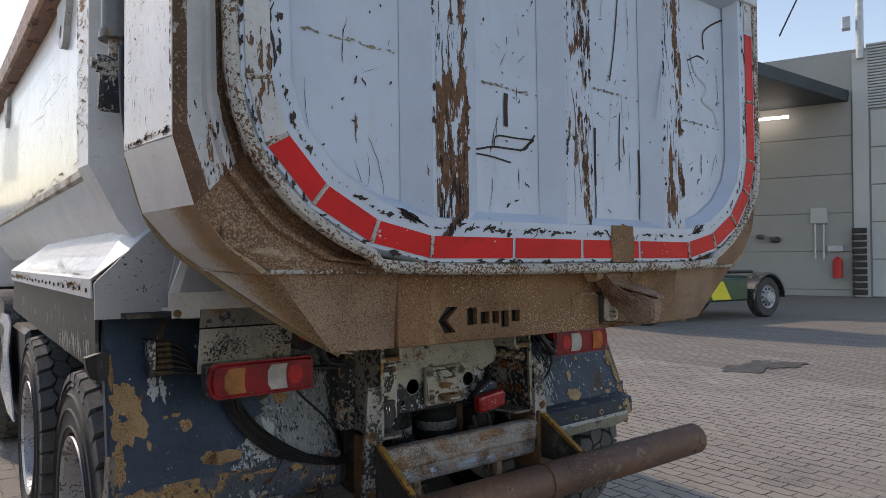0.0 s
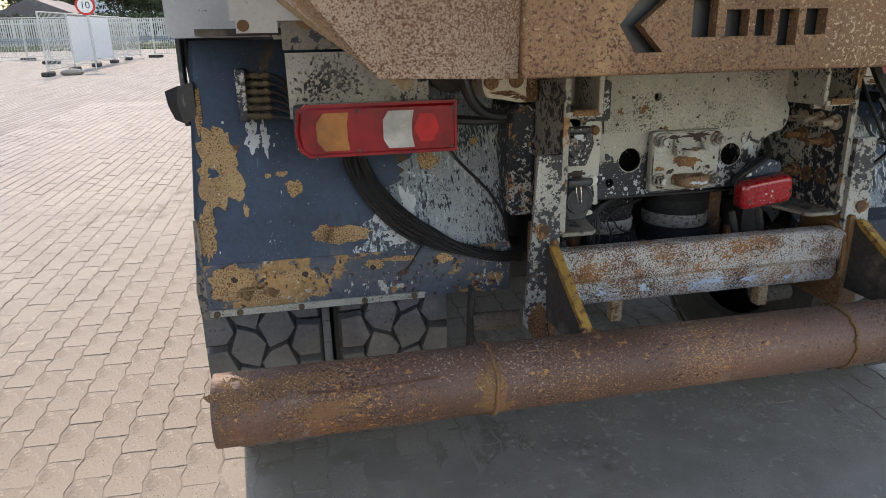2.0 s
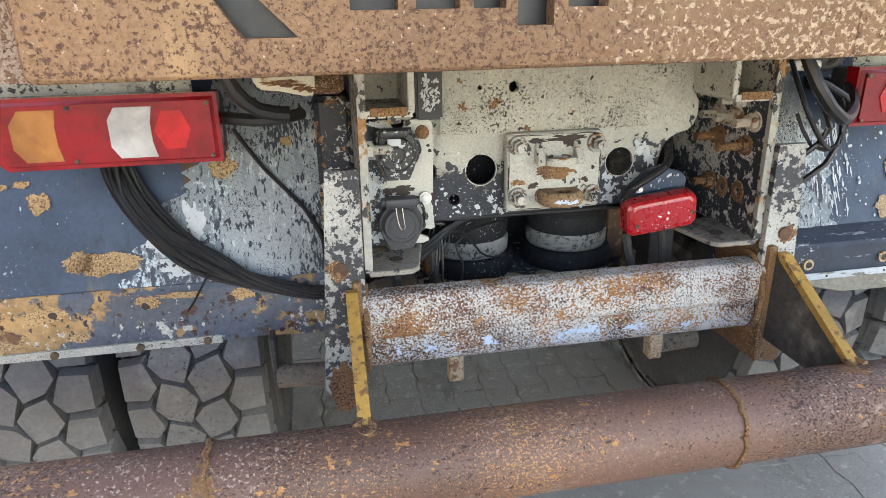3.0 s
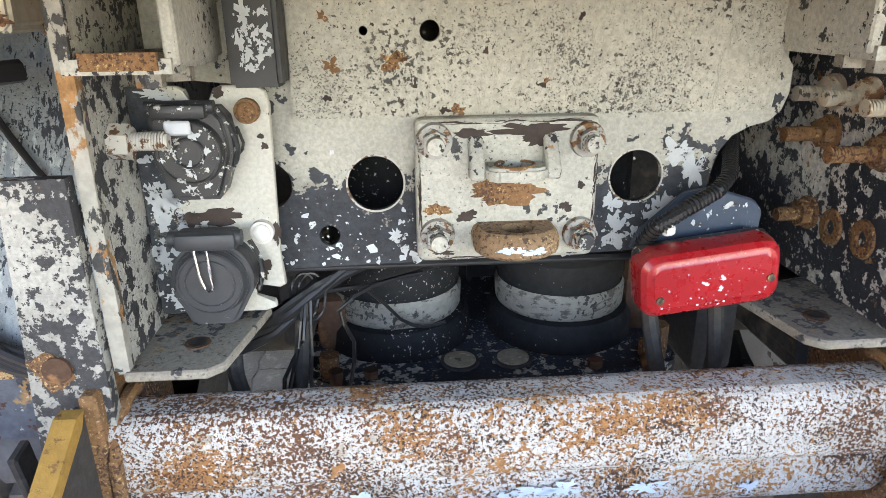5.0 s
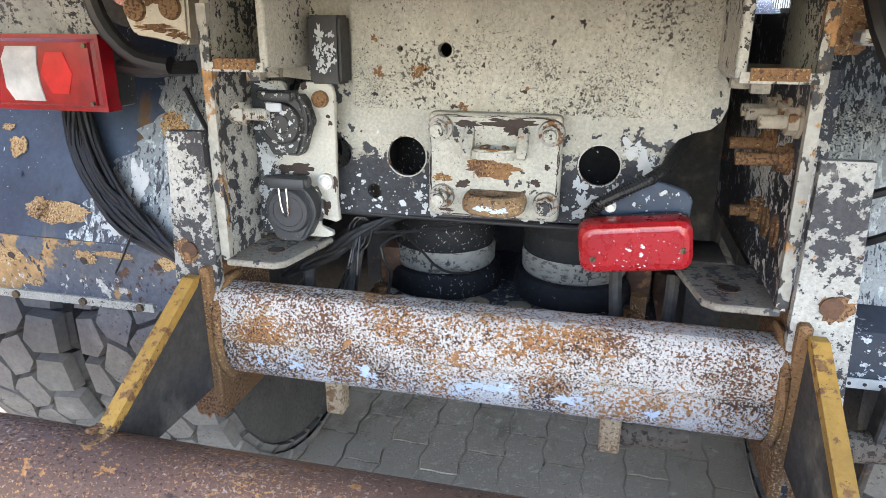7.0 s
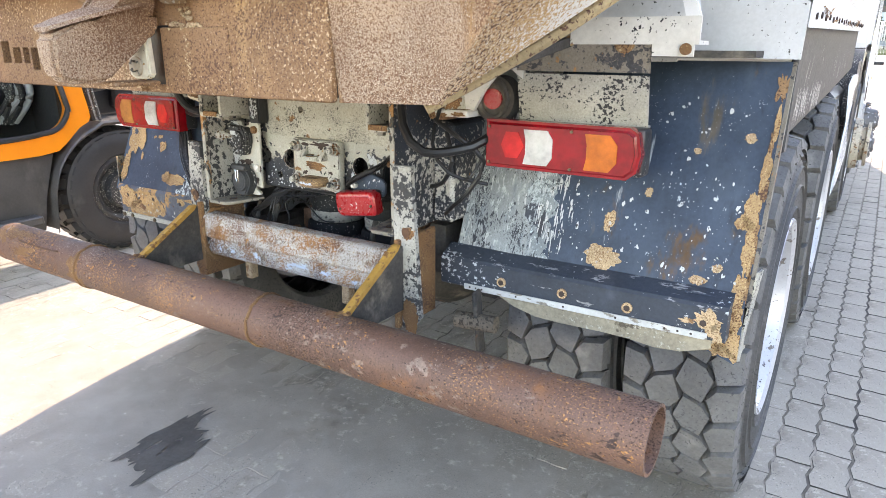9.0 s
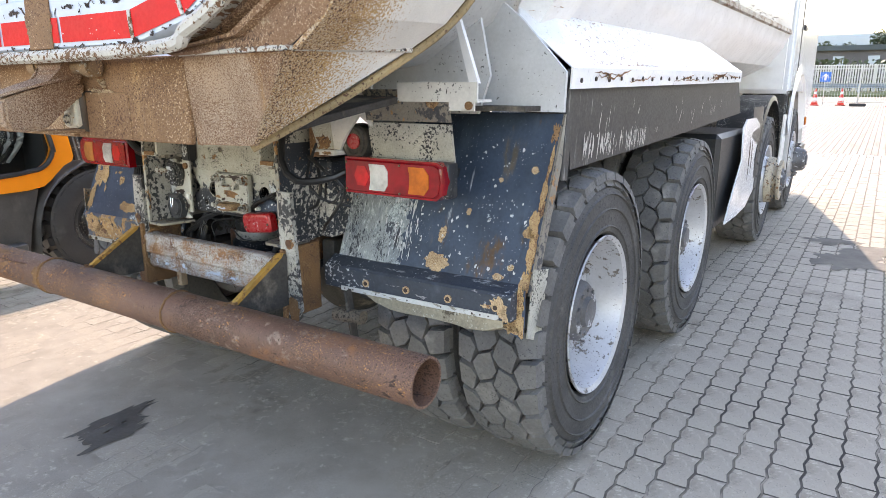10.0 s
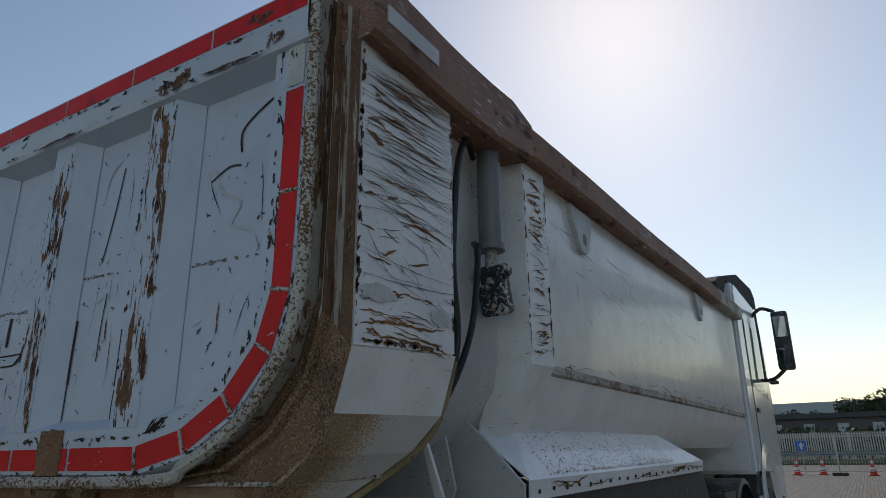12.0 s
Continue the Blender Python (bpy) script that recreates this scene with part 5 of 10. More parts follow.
bmesh.ops.bevel(bm, geom=bm.edges[:], offset=0.004, segments=2, affect="EDGES")
lp = part("latch_plate", bm, bracket_cream, latch, "stained cream latch plate")
bm = bmesh.new()
box(bm, 0.172, 0.242, -0.752, -0.655, 1.262, 1.271, 0.003)
part("latch_floor", bm, rust_plate, latch, "rusty lower edge of the slot")
bm = bmesh.new()
cyl(bm, (0.2035, -0.681, 1.297), (0.2035, -0.668, 1.297), 0.018, 20)
cyl(bm, (0.2035, -0.688, 1.297), (0.2035, -0.67, 1.297), 0.011, 6)
cyl(bm, (0.208, -0.682, 1.330), (0.208, -0.668, 1.330), 0.009, 14)
part("latch_bolt", bm, hub_pale, lp, "crusted bolt and washer")
# no opening here: a black sheet paints in the slot's shade
bm = bmesh.new()
prism(bm, [(0.160, 1.372), (0.250, 1.372), (0.250, 1.262), (0.160, 1.262)], "y", -0.6345, -0.631)
part("latch_slot", bm, cable_gap_black, latch, "black sheet in place of the shaded slot round the latch plate")
wr = random.Random(77)
for x0, x1, xw in ((0.045, 0.166, 0.112), (0.246, 0.42, 0.312)):
    bm = bmesh.new()
    box(bm, x0, x1, -0.650, -0.628, 1.247, 1.368, 0.004, 2)
    for v in bm.verts:
        if abs(v.co.x - 0.206) > 0.1 and v.co.y < -0.64:
            v.co.y += 0.015
    part("step_plate", bm, rust_plate, latch, "rusty doubling plate")
    bm = bmesh.new()
    side = 1 if xw > 0.2 else -1
    for k in range(30):
        bmesh.ops.create_icosphere(bm, subdivisions=1, radius=wr.uniform(0.002, 0.0045), matrix=Matrix.Translation((0.206 + side * (0.06 + 0.003 * k), -0.648 + 0.0004 * k, 1.370 + wr.gauss(0, 0.003))))
    for k in range(14):
        bmesh.ops.create_icosphere(bm, subdivisions=1, radius=wr.uniform(0.002, 0.005), matrix=Matrix.Translation((xw + wr.gauss(0, 0.008), -0.637, 1.392 + wr.gauss(0, 0.008))))
    for k in range(34):
        bmesh.ops.create_icosphere(bm, subdivisions=1, radius=wr.uniform(0.0012, 0.003), matrix=Matrix.Translation((xw + wr.gauss(0, 0.004), -0.6435, 1.355 - 0.0026 * k)))
    stuff(part("weld_crust", bm, tan_rust, latch, "crusty tan weld spatter"))

# --- fenders over the rear wheels ---


def fender(s):
    bm = bmesh.new()
    def p(x, y, z):
        return (s * x, y, z + 0.018 * y)
    lip0 = [p(1.252, y, 1.375) for y in (0.27, 1.2, 2.1, 3.02)]
    lip1 = [p(1.255, y, 1.438) for y in (0.27, 1.2, 2.1, 3.02)]
    top = [p(1.06, 0.50, 1.665), p(1.06, 1.1, 1.665), p(1.06, 1.7, 1.665), p(1.06, 2.3, 1.655)]
    strip(bm, [lip0, lip1, top])
    face(bm, [lip1[-1], top[-1], p(0.98, 2.75, 1.42)])
    face(bm, [lip0[-1], lip1[-1], p(0.98, 2.75, 1.42)])
    strip(bm, [[lip1[0], top[0]], [p(1.09, 0.24, 1.58), p(1.0, 0.42, 1.68)]])
    solid(bm, 0.006, (-s, 0, 0))
    fn = part("fender", bm, white_side, truck, "white sloping fender with a row of rivet holes")
    bm = bmesh.new()
    for k in range(22):
        y = 0.34 + k * 0.124
        cyl(bm, p(1.25, y, 1.40 + 0.004 * (k % 2)), p(1.2575, y, 1.40 + 0.004 * (k % 2)), 0.0075, 8)
    stuff(part("rivet_row", bm, scratch_dark, fn))
    bm = bmesh.new()
    rr = random.Random(41 + s)
    scratches(bm, lambda a, b: p(1.2565, a, b), 0.3, 3.0, 1.385, 1.434, 14, 0.5, 0.012, 1, 4, rr)
    for _ in range(900):
        f, y = rr.random() ** 2, rr.uniform(0.45, 2.3)
        blob(bm, lambda a, b: p(1.256 - 0.195 * b, a, 1.4405 + 0.227 * b), y, 0.04 + f * 0.75, rr.uniform(0.0015, 0.005), rr.uniform(0.005, 0.016), rr, 0.5, 8)
    stuff(part("dirt_speckle", bm, scratch_brown, fn))
    bm = bmesh.new()
    strip(bm, [[p(1.235, 0.30, 1.385), p(1.235, 1.7, 1.385), p(1.235, 3.05, 1.385)], [p(1.222, 0.36, 1.12), p(1.225, 1.7, 1.14), p(1.222, 3.30, 1.17)]])
    solid(bm, 0.012, (-s, 0, 0))
    sk = part("rubber_skirt", bm, rubber_skirt, truck, "black rubber skirt under the fender")
    bm = bmesh.new()
    scratches(bm, lambda a, b: (s * (1.2245 + 0.05 * (b - 1.13)), a, b), 0.42, 1.15, 1.135, 1.25, 70, 0.10, 0.012, 88, 4, rr, (s * 0.00001, 0, 0))
    scratches(bm, lambda a, b: (s * (1.2245 + 0.05 * (b - 1.13)), a, b), 0.42, 2.6, 1.19, 1.36, 26, 0.08, 0.006, 80, 20, rr, (s * 0.00001, 0, 0))
    stuff(part("pale_scuff", bm, worn_strip, sk, "pale vertical scuffs"))
    bm = bmesh.new()
    turned_box(bm, (s * 1.232, 0.30, 1.27), (0.012, 0.05, 0.34), (-6, 0, 0), 0.003)
    part("end_strip", bm, rubber_skirt, sk)
    # closing plate of the body between chute and fender
    bm = bmesh.new()
    prism(bm, [(s * 0.45, 1.30), (s * 1.0, 1.305), (s * 1.04, 1.42), (s * 1.0, 1.60), (s * 0.85, 1.50), (s * 0.45, 1.42)], "y", 0.15, 0.162)
    part("closing_plate", bm, speckled, truck, "grey speckled plate behind the bracket")
    bm = bmesh.new()
    prism(bm, [(s * 0.985, 1.312), (s * 1.245, 1.312), (s * 1.248, 1.43), (s * 1.10, 1.585), (s * 0.98, 1.68), (s * 0.82, 1.50), (s * 0.9, 1.42)], "y", 0.235, 0.25)
    part("fender_end", bm, speckled, truck, "grey speckled end plate of the fender")
    # angle bracket and strut
    bm = bmesh.new()
    prism(bm, [(0.005, 1.342), (0.005, 1.398), (0.013, 1.398), (0.013, 1.350), (0.09, 1.350), (0.09, 1.342)], "x", s * 0.80, s * 1.08)
    prism(bm, [(0.006, 1.318), (0.006, 1.345), (0.014, 1.345), (0.014, 1.318)], "x", s * 0.985, s * 1.07)
    br = part("angle_bracket", bm, bracket_white, truck, "chipped white angle bracket")
    bm = bmesh.new()
    prism(bm, [(s * 1.045, 1.395), (s * 1.075, 1.395), (s * 1.0, 1.60), (s * 0.985, 1.60)], "y", 0.02, 0.035)
    part("strut", bm, white_side, br)
    bm = bmesh.new()
    cyl(bm, (s * 1.055, -0.002, 1.333), (s * 1.055, 0.008, 1.333), 0.012, 12)
    part("bolt", bm, orange_rust, br)


both(fender)

# --- rear wheel guards (dark blue panels) ---


def guard_y(x, z, s):
    """The guards lean forward with height, clear of the tyres."""
    return 0.095 + 0.40 * (z - 0.77) if s < 0 else 0.118 + 0.40 * (z - 0.83) - 0.05 * (x - 0.6)


def guard_surf(s, lift=0.0015):
    return lambda a, b: (s * a, guard_y(a, b, s) - lift, b)


def ledge_y(x):
    return 0.05 - 0.075 * (x - 0.55)


def wheel_guard(s):
    def grid(x_in, x_out, z0, z1, nx=10, nz=8, lift=0.0):
        f = guard_surf(s, lift)
        rows = []
        for j in range(nz + 1):
            z = z0 + (z1 - z0) * j / nz
            a, b = x_in(z), x_out(z)
            rows.append([f(a + (b - a) * i / nx, z) for i in range(nx + 1)])
        return rows
    x_out = lambda z: 1.228 if s > 0 else 1.221 - 0.036 * max(0, z - 0.8)
    foot = 0.775 if s < 0 else 0.79
    bm = bmesh.new()
    strip(bm, grid(lambda z: 0.445, x_out, foot, 1.306))
    solid(bm, 0.006)
    g = part("wheel_guard", bm, blue_panel, truck, "dark blue sheet wheel guard with tan rust patches")
    bm = bmesh.new()
    if s < 0:
        strip(bm, grid(lambda z: 0.60 - 0.05 * math.sin(z * 17), lambda z: 0.665 + 0.185 * max(0.0, (1.02 - z) / 0.242) ** 0.8 + 0.012 * math.sin(z * 90) + 0.01 * math.sin(z * 230), 0.778, 1.07, 6, 40, 0.0012))
    else:
        strip(bm, grid(lambda z: 0.60 + 0.02 * math.sin(z * 31), lambda z: 0.725 - 0.10 * max(0.0, (z - 1.0) / 0.1) + 0.008 * math.sin(z * 90) + 0.006 * math.sin(z * 230), 0.795, 1.10, 6, 40, 0.0012))
    part("scuffed_area", bm, scuffed_blue, g, "scuffed grey-white paint")
    bm = bmesh.new()
    strip(bm, grid(lambda z: 0.447, lambda z: 0.655 + 0.02 * math.sin(z * 25) + 0.008 * math.sin(z * 110), foot + 0.004, 1.30, 4, 30, 0.0026))
    part("inner_wing", bm, inner_coat, g, "stained grey inner wing of the guard")
    if s > 0:
        rust_edge = [(x_out(z) - 0.010, z, r, h) for z, r, h in ((0.80, 0.016, 0.05), (0.92, 0.012, 0.05), (1.03, 0.007, 0.05), (1.14, 0.005, 0.05), (1.25, 0.012, 0.03))]
        patches("rust_patch", lambda a, b: guard_surf(s, 0.0034)(min(a, x_out(b)), max(b, 0.76)), rust_edge, random.Random(31), edge_rust, g, "rusted outer edge", 0.75)
    # plates hung from the body in front of the guard
    hang = lambda x, z, lift=0.0: (s * x, 0.05 - 0.2 * (z - 1.2) - lift, z)
    bm = bmesh.new()
    strip(bm, [[hang(x, z) for x in (0.655, 0.80, 0.976)] for z in (1.13, 1.20, 1.276)])
    solid(bm, 0.005)
    part("cover_plate", bm, peeled, g, "peeling pale plate")
    bm = bmesh.new()
    strip(bm, [[hang(x, z, 0.006) for x in (0.657, 0.80, 0.979)] for z in (1.282, 1.33, 1.378)])
    solid(bm, 0.005)
    up = part("upper_plate", bm, flange_dirt, g, "grimy upper plate with rusty bolts")
    for x, z, r in ((0.80, 1.350, 0.012), (0.885, 1.352, 0.010), (0.925, 1.347, 0.024), (0.70, 1.345, 0.010)):
        bm = bmesh.new()
        p = hang(x, z, 0.006)
        cyl(bm, (p[0], p[1] - 0.008, z), (p[0], p[1] + 0.004, z), r, 18, r * 0.8)
        part("bolt", bm, edge_rust, up)
    rr = random.Random(21 + s)
    f = guard_surf(s, 0.0042)
    sc = bmesh.new()
    for _ in range(26):
        blob(sc, f, rr.uniform(0.7, 1.19), rr.uniform(0.81, 1.25), rr.uniform(0.001, 0.003), rr.uniform(0.0015, 0.005), rr, 0.5, 8)
    if s < 0:
        for a, b, ra, rb in ((1.160, 1.005, 0.058, 0.085), (1.198, 0.86, 0.022, 0.06), (1.200, 1.14, 0.010, 0.05), (0.983, 0.950, 0.022, 0.018), (1.012, 0.985, 0.014, 0.007), (1.045, 0.982, 0.008, 0.006),
                             (0.865, 0.833, 0.070, 0.018), (0.92, 0.838, 0.03, 0.018), (1.103, 0.904, 0.007, 0.014), (0.64, 1.0, 0.03, 0.022)):
            patches("rust_patch", f, [(a, b, ra, rb)], rr, rust_left, g, "orange-brown rust patch", 0.28)
        scuff = bmesh.new()
        for a, b, ra, rb in ((1.075, 1.075, 0.020, 0.030), (1.045, 1.07, 0.010, 0.035), (0.745, 0.862, 0.035, 0.030), (0.715, 0.822, 0.055, 0.022), (0.70, 0.90, 0.02, 0.03)):
            blob(scuff, f, a, b, ra, rb, rr, 0.5)
        stuff(part("worn_paint", scuff, scuff_white, g))
        bm = bmesh.new()
        for a, b, ra, rb in ((1.175, 0.995, 0.012, 0.012), (0.972, 0.90, 0.005, 0.005)):
            blob(bm, guard_surf(s, 0.006), a, b, ra, rb, rr, 0.5, 20)
        stuff(part("bare_spot", bm, blue_panel, g))
    else:
        for a, b, ra, rb in ((0.878, 0.828, 0.042, 0.031), (0.88, 0.916, 0.014, 0.025), (0.965, 0.995, 0.010, 0.011), (1.216, 1.07, 0.009, 0.045), (1.204, 0.98, 0.016, 0.045), (1.212, 0.90, 0.013, 0.05), (1.190, 0.955, 0.018, 0.015), (1.221, 1.17, 0.006, 0.04), (1.117, 0.818, 0.018, 0.011), (1.091, 0.797, 0.026, 0.006),
                             (1.172, 1.137, 0.013, 0.011), (1.208, 0.815, 0.014, 0.03), (1.155, 0.85, 0.012, 0.009), (1.06, 1.10, 0.009, 0.007)):
            patches("rust_patch", f, [(a, b, ra, rb)], rr, rust_left if a > 1.18 else tan_rust, g, "sandy tan rust patch", 0.24)
        scuff = bmesh.new()
        for _ in range(70):
            blob(scuff, f, rr.gauss(0.715, 0.03), rr.uniform(0.82, 1.02), rr.uniform(0.001, 0.003), rr.uniform(0.003, 0.02), rr, 0.8, 12)
        for _ in range(190):
            d = 0.0010 + 0.0042 * rr.random() ** 3.5
            blob(scuff, f, rr.uniform(0.72, 1.2), 0.81 + 0.4 * rr.random() ** 1.5, d, d * rr.uniform(0.9, 1.6), rr, 0.5, 9)
        stuff(part("worn_paint", scuff, scuff_white, g))
    stuff(part("speckle", sc, scuff_white, g))
    # outer edge flange
    bm = bmesh.new()
    rows = grid(lambda z: x_out(z), lambda z: x_out(z) + 0.006, foot - 0.01, 1.305, 1, 12)
    strip(bm, [[r[0] for r in rows], [(q[0] + s * 0.003, q[1] - 0.004, q[2]) for q in (r[1] for r in rows)], [(r[1][0], r[1][1] + 0.05, r[1][2]) for r in rows]])
    part("edge_flange", bm, flange_dirt if s > 0 else blue_panel, g, "grimy outer edge")
    # ledge at the foot
    if s > 0:
        bm = bmesh.new()
        xs = (0.42, 0.62, 0.82, 1.02, 1.205)
        lines = [[(x, guard_y(x, 0.80, 1) - 0.001, 0.795 + 0.02 * (x - 0.6)) for x in xs]]
        for dy, z in ((0.006, 0.772), (0.0, 0.764), (0.0, 0.694), (0.006, 0.688), (0.05, 0.690)):
            lines.append([(x, ledge_y(x) + dy, z + 0.035 * (x - 0.6)) for x in xs])
        strip(bm, lines)
        face(bm, [ln[-1] for ln in lines])
        face(bm, [ln[0] for ln in lines])
        ld = part("ledge", bm, ledge_blue, g, "dark chipped angle ledge with bolts")
        bm = bmesh.new()
        box(bm, 0.0, 0.665, -0.002, 0.002, -0.008, 0.008, 0.001)
        ws = part("white_strip", bm, worn_strip, ld, "white perforated strip", pose(0.505, ledge_y(0.505) - 0.004, 0.691, 0, -2.4, -4.3))
        for x in (0.02, 0.04, 0.06, 0.17, 0.31, 0.45, 0.57, 0.60, 0.63):
            bm = bmesh.new()
            cyl(bm, (x, -0.0028, 0), (x, -0.0015, 0), 0.0028, 8)
            part("hole", bm, scratch_dark, ws)
        for x, z in ((0.626, 0.727), (0.807, 0.737), (0.979, 0.741), (1.156, 0.749)):
            y = ledge_y(x)
            bm = bmesh.new()
            cyl(bm, (x, y - 0.006, z), (x, y + 0.004, z), 0.013, 14)
            part("bolt", bm, tan_rust, ld)
            bm = bmesh.new()
            cyl(bm, (x, y - 0.0075, z), (x, y - 0.005, z), 0.0075, 12)
            part("bolt_hole", bm, scratch_dark, ld)
        patches("rust_patch", lambda a, b: (a, ledge_y(a) - 0.002, b), ((1.165, 0.755, 0.03, 0.022), (1.185, 0.73, 0.014, 0.02), (1.12, 0.745, 0.014, 0.007)), rr, tan_rust, ld)
        # outer corner of the guard below the ledge
        bm = bmesh.new()
        prism(bm, [(1.10, 0.80), (1.10, 0.688), (1.16, 0.668), (1.225, 0.646), (1.23, 0.70), (1.228, 0.80)], "y", 0.045, 0.052)
        cn = part("lower_corner", bm, blue_panel, g, "rusty lower corner of the guard")
        patches("rust_patch", lambda a, b: (min(a, 1.229), 0.0435, b), ((1.205, 0.70, 0.028, 0.05), (1.19, 0.675, 0.03, 0.014), (1.215, 0.77, 0.014, 0.04)), rr, rust_left, cn, "", 0.4)
        # canvas flap
        bm = bmesh.new()
        xs = [0.60 + 0.064 * k for k in range(10)]
        dip = lambda x: 0.030 * abs(math.sin((x - 0.60) / 0.58 * math.pi)) ** 0.8 + 0.008 * math.sin(x * 19)
        strip(bm, [[(x, ledge_y(x) + 0.012, 0.692 + 0.03 * (x - 0.6)) for x in xs], [(x, ledge_y(x) + 0.004 - 0.006 * math.sin(x * 30), 0.680 + 0.01 * (x - 0.6) - dip(x)) for x in xs], [(x, ledge_y(x) + 0.034, 0.668 + 0.01 * (x - 0.6) - dip(x)) for x in xs]])
        solid(bm, 0.004)
        part("flap", bm, canvas, g, "dirty canvas flap edge")
        bm = bmesh.new()
        f3 = lambda a, b: (1.232 + 0.012 * math.sin(b * 8), 0.08 + a, b)
        strip(bm, [[f3(0.0, z) for z in (0.64, 0.72, 0.86)], [f3(0.10, z - 0.02) for z in (0.62, 0.72, 0.86)]])
        solid(bm, 0.005, (1, 0, 0))
        part("side_flap", bm, peeled, g)
    else:
        band = lambda a, b, lift=0.0: (-a, 0.088 + 0.10 * (0.77 - b) - lift, b)
        bm = bmesh.new()
        xs = [0.44 + 0.0773 * k for k in range(11)]
        lines = [[(-x, 0.096, 0.785) for x in xs]]
        for z in (0.774, 0.72, 0.652):
            lines.append([band(x, z + 0.003 * math.sin(x * 23)) for x in xs])
        strip(bm, lines)
        solid(bm, 0.004)
        ld = part("lower_band", bm, band_rust, g, "rusty lower band with bolt holes")
        f2 = lambda a, b: band(a, b, 0.003)
        for a, b, ra, rb in ((1.145, 0.735, 0.065, 0.045), (1.09, 0.70, 0.05, 0.028), (0.99, 0.745, 0.04, 0.016), (0.80, 0.757, 0.022, 0.014), (0.735, 0.767, 0.045, 0.007), (0.94, 0.69, 0.02, 0.010), (0.62, 0.758, 0.025, 0.012)):
            patches("rust_patch", f2, [(a, b, ra, rb)], rr, rust_left, ld, "", 0.25)
        patches("bolt_hole", lambda p, q: band(p, q, 0.0055), ((1.144, 0.747, 0.008, 0.008), (0.974, 0.747, 0.008, 0.008), (0.805, 0.749, 0.008, 0.008), (0.643, 0.751, 0.008, 0.008), (0.69, 0.662, 0.006, 0.006), (0.55, 0.668, 0.006, 0.006)), rr, scratch_dark, ld, "", 0.2, 10)
        bm = bmesh.new()
        strip(bm, [[band(x, z, 0.006) for x in xs[3:]] for z in (0.668, 0.650)])
        solid(bm, 0.006)
        part("edge_strip", bm, cream, ld, "pale riveted strip")
        for x in (0.70, 0.83, 0.99, 1.14, 1.195):
            bm = bmesh.new()
            p = band(x, 0.659)
            cyl(bm, (p[0], p[1] - 0.012, p[2]), (p[0], p[1] - 0.004, p[2]), 0.008, 10)
            part("rivet", bm, brass, ld)
        bm = bmesh.new()
        strip(bm, [[(-1.204, 0.235, 1.21), (-1.24, 0.232, 1.202), (-1.272, 0.245, 1.19)], [(-1.204, 0.235, 1.165), (-1.243, 0.225, 1.16), (-1.268, 0.245, 1.155)], [(-1.204, 0.235, 1.12), (-1.235, 0.23, 1.114), (-1.256, 0.245, 1.122)]])
        solid(bm, 0.04)
        part("rubber_tab", bm, rubber_skirt, g)
        bm = bmesh.new()
        strip(bm, [[(-1.217, 0.098, z) for z in (0.90, 0.80, 0.72, 0.645)], [(-1.232 - 0.008 * math.sin(z * 20), 0.112, z - 0.004) for z in (0.90, 0.80, 0.72, 0.645)], [(-1.236 - 0.010 * math.sin(z * 20), 0.165, z - 0.01) for z in (0.90, 0.80, 0.72, 0.645)]])
        solid(bm, 0.004, (1, 0, 0))
        part("side_flap", bm, flange_dirt, g, "curled grimy edge sheet")


both(wheel_guard)

